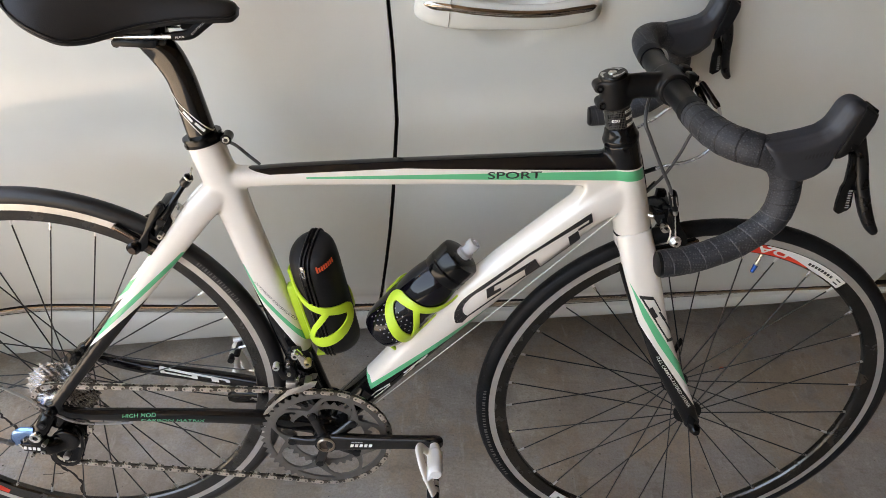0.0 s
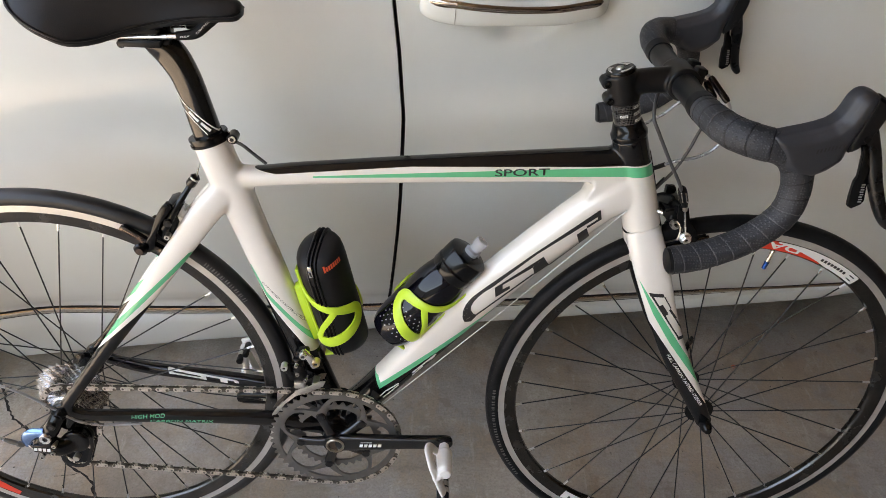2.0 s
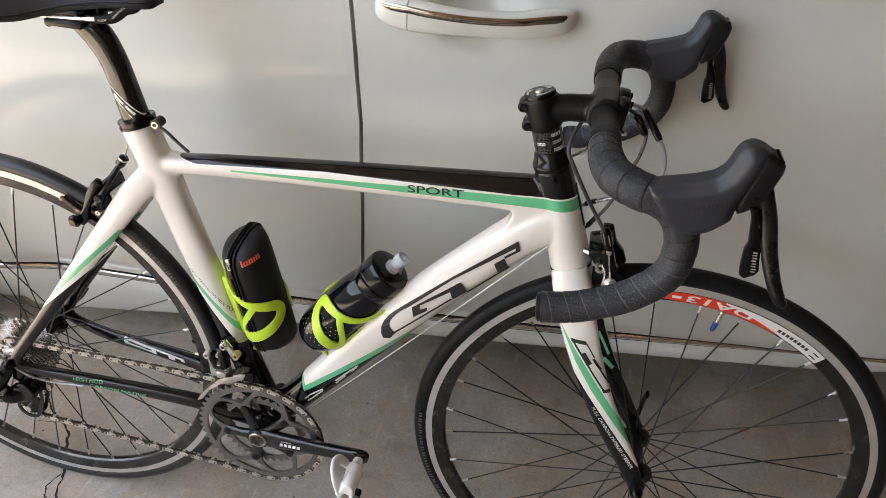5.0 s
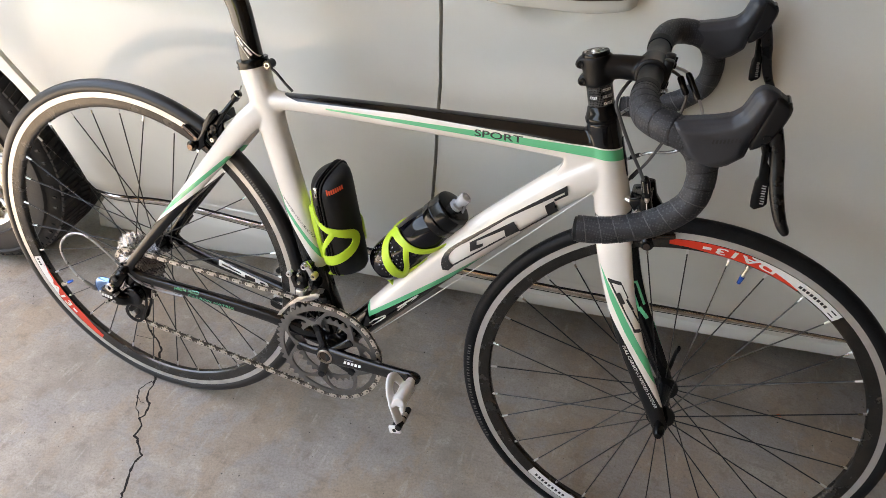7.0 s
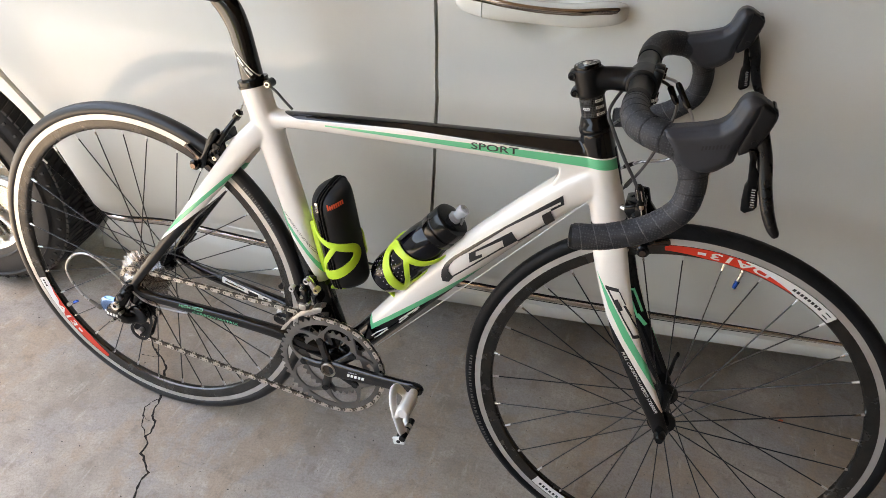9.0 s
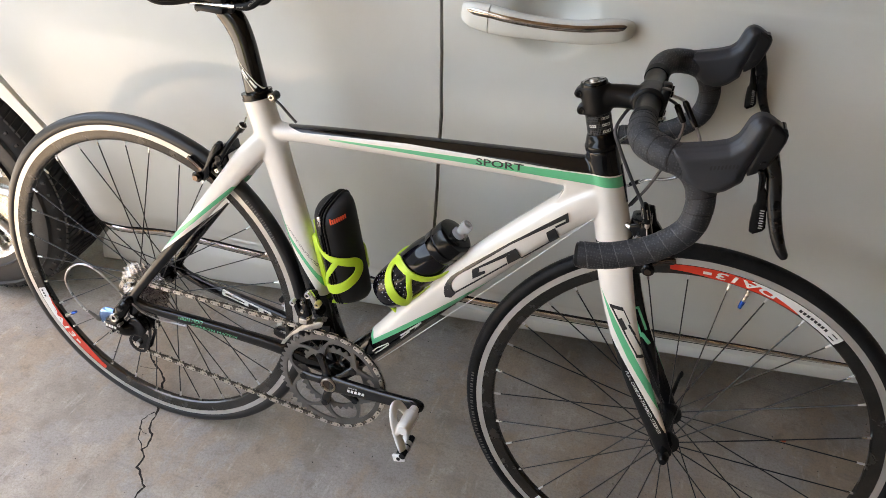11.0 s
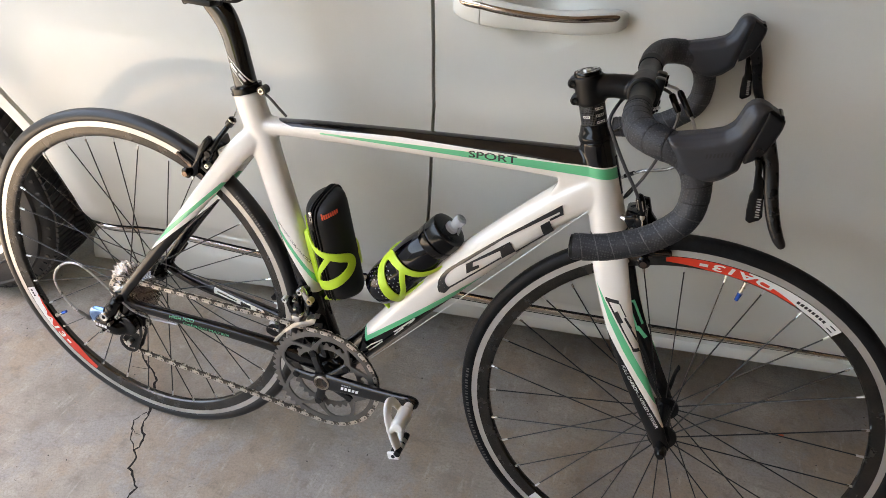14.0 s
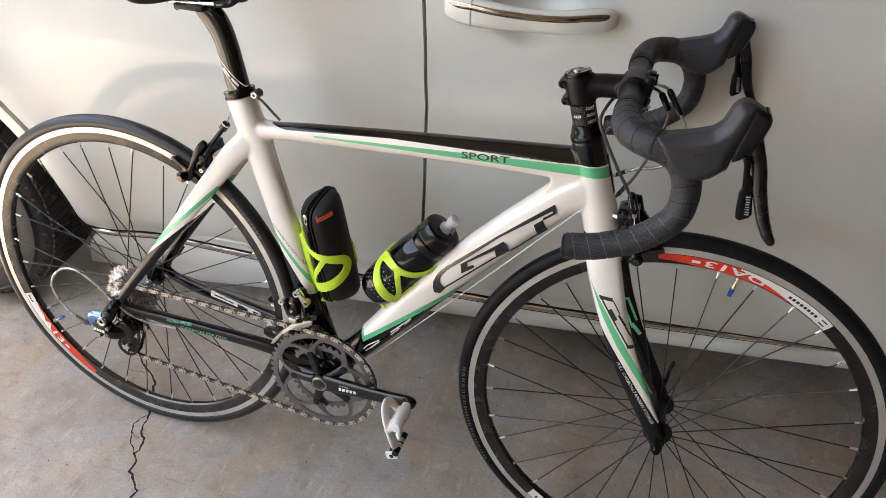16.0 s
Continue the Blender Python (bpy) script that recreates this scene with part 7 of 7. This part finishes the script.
def cage(m_, radius, gap, label):
    """Open cage: a spine on the tube, and two arms a side that meet in front."""
    s = Shape()
    for side in (-1, 1):
        k = lambda a: 180 + side * a
        s.add(*ribbon([(k(6), 0.148, 0.55), (k(26), 0.128, 0.6), (k(50), 0.108, 0.7), (k(85), 0.094, 0.8), (k(125), 0.086, 1.0), (k(148), 0.081, 1.1), (k(155), 0.071, 1.05), (k(142), 0.058, 1.0), (k(108), 0.044, 1.1), (k(72), 0.036, 1.2), (k(38), 0.033, 1.1), (k(8), 0.031, 0.8)], radius, 0.0140, 0.0030))
        s.add(*ribbon([(k(100), 0.090, 0.8), (k(78), 0.074, 0.75), (k(54), 0.056, 0.7), (k(38), 0.038, 0.7)], radius, 0.0120, 0.0029))
        s.add(*ribbon([(k(10), 0.144, 0.8), (k(20), 0.10, 0.6), (k(30), 0.06, 0.6), (k(36), 0.038, 0.8)], radius, 0.0100, 0.0027))
    s.add(*box((0.005 + gap, 0.016, 0.100), (-radius - gap / 2 - 0.001, 0, 0.072), 0.003))
    s.add(*box((0.004, 0.016, 0.030), (-radius - 0.002, 0, 0.135), 0.0015))
    s.add(*box((0.030, 0.030, 0.005), (-radius + 0.016, 0, -0.0035), 0.002))
    for i, v in enumerate(s.v):
        s.v[i] = m_ @ v
    return part("bottle_cage", s.mesh("bottle_cage", "neon", 50), bike, label)


lean_m = bike.matrix_basis
# tool bottle on the seat tube
TOOL = frame_on((0.4185, 0.4190), (-0.222, 0.975))
R_T = 0.0355
cage(TOOL @ pose(0, 0, 0.004), R_T + 0.0008, 0.010, "neon yellow bottle cage on the seat tube")
tool = tagged(new("tool_bottle"), "black zipped tool bottle in the seat tube cage", "tool case")
tool.matrix_basis = lean_m @ TOOL
prof = [(0.0, 0.008), (0.024, 0.008), (0.031, 0.011), (0.0345, 0.017), (R_T, 0.026), (R_T, 0.148), (0.0354, 0.159), (0.0350, 0.168), (0.0338, 0.1760), (0.0318, 0.1805), (0.0285, 0.1845), (0.0240, 0.1872), (0.0180, 0.1888), (0.0100, 0.1895), (0.0, 0.1897)]


def slant(x, y, z):
    """The case's top slants: low where the zip comes up, high at the back."""
    w = min(1.0, max(0.0, (z - 0.130) / 0.050))
    return z - w * w * (3 - 2 * w) * (0.0025 + 0.0125 * (x * -0.276 + y * -0.961) / R_T)


me = mesh("case", *turned(prof, 56), "neoprene")
for v in me.vertices:
    v.co.z = slant(*v.co)
case = part("case", me, tool)


def meridian(a, off, n_=70):
    """A line up the side of the case at angle a and over its top to the middle, standing off its skin."""
    line = [(r, z) for r, z in prof[2:] if r > 0] + [(0.0, prof[-1][1])]
    far = [0.0]
    for (r0, z0), (r1, z1) in zip(line, line[1:]):
        far.append(far[-1] + math.hypot(r1 - r0, z1 - z0))
    out = []
    for k in range(n_ + 1):
        d = far[-1] * k / n_
        r, z = float(np.interp(d, far, [p[0] for p in line])), float(np.interp(d, far, [p[1] for p in line]))
        lift = off * min(1.0, max(0.0, (z - 0.170) / 0.015))
        x, y = (r + off) * math.cos(radians(a)), (r + off) * math.sin(radians(a))
        out.append((x, y, slant(x, y, z) + lift))
    return out


for a in (254, 74):
    side = Vector((-math.sin(radians(a)), math.cos(radians(a)), 0))
    for d in (-0.0058, 0.0058):
        s = Shape().add(*tube([(x + side.x * d, y + side.y * d, z, 0.0021, 0.0021) for x, y, z in meridian(a, 0.0005)], 10))
        part("piping", s.mesh("piping", "black_satin"), tool, "raised shiny piping beside the zip")
    s = Shape().add(*tube([(x, y, z, 0.0030, 0.0014) for x, y, z in meridian(a, 0.0004)], 8))
    part("zip_tape", s.mesh("zip_tape", "black_matt"), tool, "dark zip between the piping")
za = radians(254)
pc = Vector((R_T * math.cos(za), R_T * math.sin(za), 0.167))
nrm = Vector((math.cos(za), math.sin(za), 0))
mt = Matrix.Translation(pc + nrm * 0.0015) @ Matrix((nrm, Vector((0, 0, 1)).cross(nrm), (0, 0, 1))).transposed().to_4x4()
s = Shape().add(*box((0.0035, 0.0060, 0.0085), (0, 0, 0.002), 0.001, 2, mt))
for q in (-0.0021, 0.0021):
    s.add(*rod((0.002, q, -0.002), (0.002, q, -0.0100), 0.0009, 8), 0, mt)
s.add(*rod((0.002, -0.0021, -0.0100), (0.002, 0.0021, -0.0100), 0.0009, 8), 0, mt).add(*box((0.0022, 0.0060, 0.0150), (0.002, 0, -0.017), 0.0009, 2, mt), 1)
part("zip_puller", s.mesh("zip_puller", ["alu", "black_satin"]), tool, "silver zip puller")
s = Shape()
pieces = [((282 + 5.8 * k, 286.4 + 5.8 * k), 0.1590 + 0.0009 * k, 0.0075 if k else 0.0105) for k in range(8)]
for (b0, b1), z, h in pieces:
    vs = []
    for a in (b0, b1):
        for zz in (z, z + h):
            vs.append(((R_T + 0.0005) * math.cos(radians(a)), (R_T + 0.0005) * math.sin(radians(a)), zz))
    s.add(vs, [(0, 1, 3, 2)])
part("case_lettering", s.mesh("case_lettering", "orange_print"), tool, "orange printed lettering")

# water bottle on the down tube
WATER = frame_on((0.4790, 0.4500), (0.615, 0.788))
R_W = 0.0360
WATER = WATER @ pose(0, 0, 0, 0, 0, 180)
cage(WATER @ pose(0, 0, 0.000), R_W + 0.0008, 0.010, "neon yellow bottle cage on the down tube")
water = tagged(new("water_bottle"), "glossy black water bottle in the down tube cage", "water bottle")
water.matrix_basis = lean_m @ WATER
body = [(0.0, 0.0), (0.024, 0.0), (0.0300, 0.002), (0.0335, 0.010), (0.0352, 0.020), (R_W, 0.030), (R_W, 0.072), (0.0350, 0.076), (0.0350, 0.080), (R_W, 0.084), (0.0352, 0.110), (0.0335, 0.125), (0.0310, 0.138), (0.0295, 0.143), (0.0, 0.143)]
part("flask", mesh("flask", *turned(body, 56), "bottle"), water, "smoked black translucent flask")
capp = [(0.0, 0.140), (0.0310, 0.140), (0.0322, 0.142), (0.0322, 0.1545), (0.0312, 0.1555), (0.0307, 0.1575), (0.0318, 0.1585), (0.0320, 0.1740), (0.0308, 0.1790), (0.0265, 0.1815), (0.0120, 0.1825), (0.0, 0.1825)]
part("screw_cap", mesh("screw_cap", *turned(capp, 56), "black_gloss"), water, "glossy black screw cap")
noz = [(0.0, 0.182), (0.0105, 0.182), (0.0110, 0.188), (0.0080, 0.191), (0.0078, 0.196), (0.0100, 0.199), (0.0098, 0.2070), (0.0086, 0.2090), (0.0045, 0.2090), (0.0040, 0.2050), (0.0, 0.2050)]
part("nozzle", mesh("nozzle", *turned(noz, 32), "clear"), water, "translucent white drinking nozzle")
s = Shape().add(*box((0.004, 0.008, 0.022), (0, 0, 0), 0.0015, 2, pose(-0.0120, -0.006, 0.1880, 0, 25, 0)))
part("nozzle_strap", s.mesh("nozzle_strap", "clear"), water)
s = Shape()
for i in range(9):
    for j in range(7):
        a = radians(22 + 13 * i + (6 if j % 2 else 0))
        z = 0.022 + 0.0070 * j
        r = float(np.interp(z, [p[1] for p in body[1:]], [p[0] for p in body[1:]])) + 0.0003
        t, u = Vector((-math.sin(a), math.cos(a), 0)) * 0.0010, Vector((0, 0, 0.0010))
        c = Vector((r * math.cos(a), r * math.sin(a), z))
        s.add([c - t - u, c + t - u, c + t + u, c - t + u], [(0, 1, 2, 3)])
part("dot_print", s.mesh("dot_print", "grey_print"), water, "pale dots printed low on the flask")

# ---- prints on the frame and fork ----
laid_on("lettering", frame_tree, [words_on("SPORT", (0.6125, 0.7252), (0.6825, 0.7305), 0.0098, 0.0, 0.014)], "black_print", frame_skin, label="black word SPORT on the top tube")
laid_on("lettering", frame_tree, [words_on("HIGH MOD", (0.0955, 0.3140), (0.1440, 0.3140), 0.0062, 0.15), words_on("CARBON MATRIX", (0.1215, 0.3050), (0.2145, 0.3000), 0.0058, 0.15)], "green_print", frame_skin, label="green words HIGH MOD CARBON MATRIX")
laid_on("lettering", frame_tree, [words_on("OPTIMIZED CONSTRUCTION", (0.2995, 0.5430), (0.3575, 0.4702), 0.0033, 0.15)], "black_print", frame_skin, label="small dark words on the seat tube")
laid_on("lettering", fork_tree, [words_on("FULL CARBON-TAPERED STEERER", (0.8850, 0.4640), (0.9560, 0.3700), 0.0046, 0.2)], "white_print", fork, label="small white words on the fork blade")


def bar_run(a, b, w, t=0.0, n_=24):
    """A straight printed bar from a to b, w wide, lying to the left of its line."""
    a, b = np.array(a, float), np.array(b, float)
    d = (b - a) / np.linalg.norm(b - a)
    u = np.array((-d[1], d[0])) * w
    return grid_cell([a, b, b + u, a + u], n_, 3)


def bars_on(tree, bars, mat, parent, label):
    """Each bar of a mark is a print of its own, laid a hair above the last."""
    for k, bar in enumerate(bars):
        laid_on("maker_mark", tree, [bar], mat, parent, lift=0.0004 + 0.00012 * k, label=label)


# black bars in place of the maker's mark on the down tube: a rounded end, a long top bar, a hook and a short leg
def band_of(one, two, n_=6):
    """Printed patches between two lines with as many points."""
    return [grid_cell([a, b, d, c], n_, 4) for a, b, c, d in zip(one, one[1:], two, two[1:])]


big = band_of([(0.6150, 0.5518), (0.6055, 0.5425), (0.5965, 0.5325), (0.5895, 0.5215), (0.5856, 0.5100), (0.5856, 0.4995), (0.5886, 0.4905), (0.5985, 0.4915)], [(0.6218, 0.5514), (0.6130, 0.5435), (0.6050, 0.5345), (0.5995, 0.5260), (0.5968, 0.5180), (0.5972, 0.5120), (0.6009, 0.5069), (0.6064, 0.5040)])
big += band_of([(0.6147, 0.5521), (0.6803, 0.6163), (0.7558, 0.6854)], [(0.6218, 0.5514), (0.6810, 0.6125), (0.7550, 0.6755)], 30)
big += [
    bar_run((0.6064, 0.5040), (0.6806, 0.5777), 0.0026, n_=40),
    grid_cell([(0.6274, 0.5537), (0.6300, 0.5375), (0.6392, 0.5452), (0.6382, 0.5595)], 6, 6),
    grid_cell([(0.6392, 0.5452), (0.6487, 0.5532), (0.6478, 0.5582), (0.6384, 0.5520)], 6, 4),
    grid_cell([(0.6274, 0.5537), (0.6382, 0.5595), (0.6772, 0.5908), (0.6897, 0.6094)], 6, 24),
    grid_cell([(0.6772, 0.5908), (0.6806, 0.5777), (0.6990, 0.5946), (0.6897, 0.6094)], 8, 8),
    bar_run((0.6998, 0.5925), (0.7365, 0.6292), 0.0026, n_=24),
    grid_cell([(0.7297, 0.6466), (0.7363, 0.6285), (0.7487, 0.6403), (0.7414, 0.6577)], 8, 8),
    grid_cell([(0.7410, 0.6603), (0.7422, 0.6570), (0.7593, 0.6717), (0.7545, 0.6718)], 6, 8),
    grid_cell([(0.7535, 0.6745), (0.7545, 0.6715), (0.7593, 0.6717), (0.7558, 0.6854)], 6, 6),
]
bars_on(frame_tree, big, "black_print", frame_skin, "black bar printed along the down tube")
low = [
    bar_run((0.4670, 0.3389), (0.4762, 0.3503), -0.0022, n_=8),
    bar_run((0.4762, 0.3503), (0.4954, 0.3660), -0.0026, n_=12),
    bar_run((0.4730, 0.3340), (0.4813, 0.3425), 0.0022, n_=8),
    bar_run((0.4813, 0.3425), (0.4975, 0.3610), 0.0024, n_=12),
    bar_run((0.5154, 0.3887), (0.5497, 0.4267), -0.0030, n_=16),
    bar_run((0.5172, 0.3800), (0.5327, 0.4000), 0.0024, n_=10),
    grid_cell([(0.5385, 0.4060), (0.5420, 0.4110), (0.5495, 0.4205), (0.5470, 0.4225)], 6, 6),
]
bars_on(frame_tree, low, "white_print", frame_skin, "white bar printed low on the down tube")
mark = [
    grid_cell([(0.8397, 0.5685), (0.8596, 0.5685), (0.8622, 0.5630), (0.8428, 0.5630)], 8, 4),
    bar_run((0.8405, 0.5675), (0.8717, 0.5262), 0.0026),
    bar_run((0.8717, 0.5262), (0.8963, 0.4935), 0.0022),
    bar_run((0.8610, 0.5640), (0.8740, 0.5450), 0.0016, n_=10),
    bar_run((0.8575, 0.5490), (0.8690, 0.5335), 0.0050, n_=10),
    bar_run((0.8720, 0.5430), (0.8840, 0.5275), 0.0030, n_=10),
    bar_run((0.8840, 0.5275), (0.9045, 0.4975), 0.0018),
    grid_cell([(0.8925, 0.4985), (0.9045, 0.4985), (0.9075, 0.4935), (0.8955, 0.4930)], 8, 4),
]
bars_on(fork_tree, mark, "black_print", fork, "black bar printed on the fork blade")
post_mark = [bar_run((0.2046, 0.8483), (0.2105, 0.8301), 0.0014), bar_run((0.2105, 0.8301), (0.2245, 0.8056), 0.0014), bar_run((0.2245, 0.8056), (0.2640, 0.7660), 0.0014), bar_run((0.2234, 0.7975), (0.2500, 0.7650), 0.0012), bar_run((0.2300, 0.7935), (0.2400, 0.7815), 0.0034, n_=8), bar_run((0.2430, 0.7795), (0.2530, 0.7690), 0.0034, n_=8)]
bars_on(post_tree, post_mark, "white_print", post, "white line printed on the seat post")
far = [bar_run((0.1210, 0.3230), (0.2330, 0.3105), -0.0032), bar_run((0.1230, 0.3135), (0.1780, 0.3070), 0.0032), grid_cell([(0.1200, 0.3225), (0.1225, 0.3130), (0.1300, 0.3125), (0.1280, 0.3220)], 6, 6), bar_run((0.1500, 0.3165), (0.1760, 0.3130), 0.0034, n_=8), grid_cell([(0.1730, 0.3170), (0.1740, 0.3070), (0.1830, 0.3065), (0.1820, 0.3160)], 6, 6), grid_cell([(0.2050, 0.3110), (0.2060, 0.3045), (0.2180, 0.3035), (0.2170, 0.3100)], 6, 6), grid_cell([(0.2270, 0.3110), (0.2290, 0.3055), (0.2360, 0.3050), (0.2350, 0.3100)], 6, 6)]
for k, (pts, faces) in enumerate(far):
    vs = []
    for x, z in pts:
        hit = frame_tree.ray_cast(Vector((x, 0.012, z)), Vector((0, 1, 0)), 0.1)
        vs.append((hit[0] if hit[0] is not None else Vector((x, 0.04, z))) + Vector((0, -0.0005 - 0.00012 * k, 0)))
    s = Shape().add(vs, faces)
    part("maker_mark", s.mesh("maker_mark", "white_print", None), frame_skin, "white bar printed inside the far chain stay")

# green bars inside the far fork blade
for k, (pts, faces) in enumerate([bar_run((0.8700, 0.5220), (0.8980, 0.4680), 0.0035, n_=16), bar_run((0.8800, 0.5240), (0.9020, 0.4820), 0.0035, n_=16), grid_cell([(0.8700, 0.5240), (0.8830, 0.5240), (0.8830, 0.5200), (0.8700, 0.5190)], 6, 3), grid_cell([(0.8950, 0.4740), (0.9120, 0.4560), (0.9160, 0.4600), (0.8990, 0.4790)], 8, 3)]):
    vs, ok = [], []
    for x, z in pts:
        hit = fork_tree.ray_cast(Vector((x, 0.004, z)), Vector((0, 1, 0)), 0.08)
        ok.append(hit[0] is not None)
        vs.append(hit[0] + Vector((0, -0.0005 - 0.00012 * k, 0)) if hit[0] is not None else Vector((x, 0.04, z)))
    keep = [f for f in faces if all(ok[i] for i in f)]
    used = sorted({i for f in keep for i in f})
    if used:
        s = Shape().add([vs[i] for i in used], [tuple(used.index(i) for i in f) for f in keep])
        part("maker_mark", s.mesh("maker_mark", "green_print", None), fork, "green bar printed inside the far fork blade")
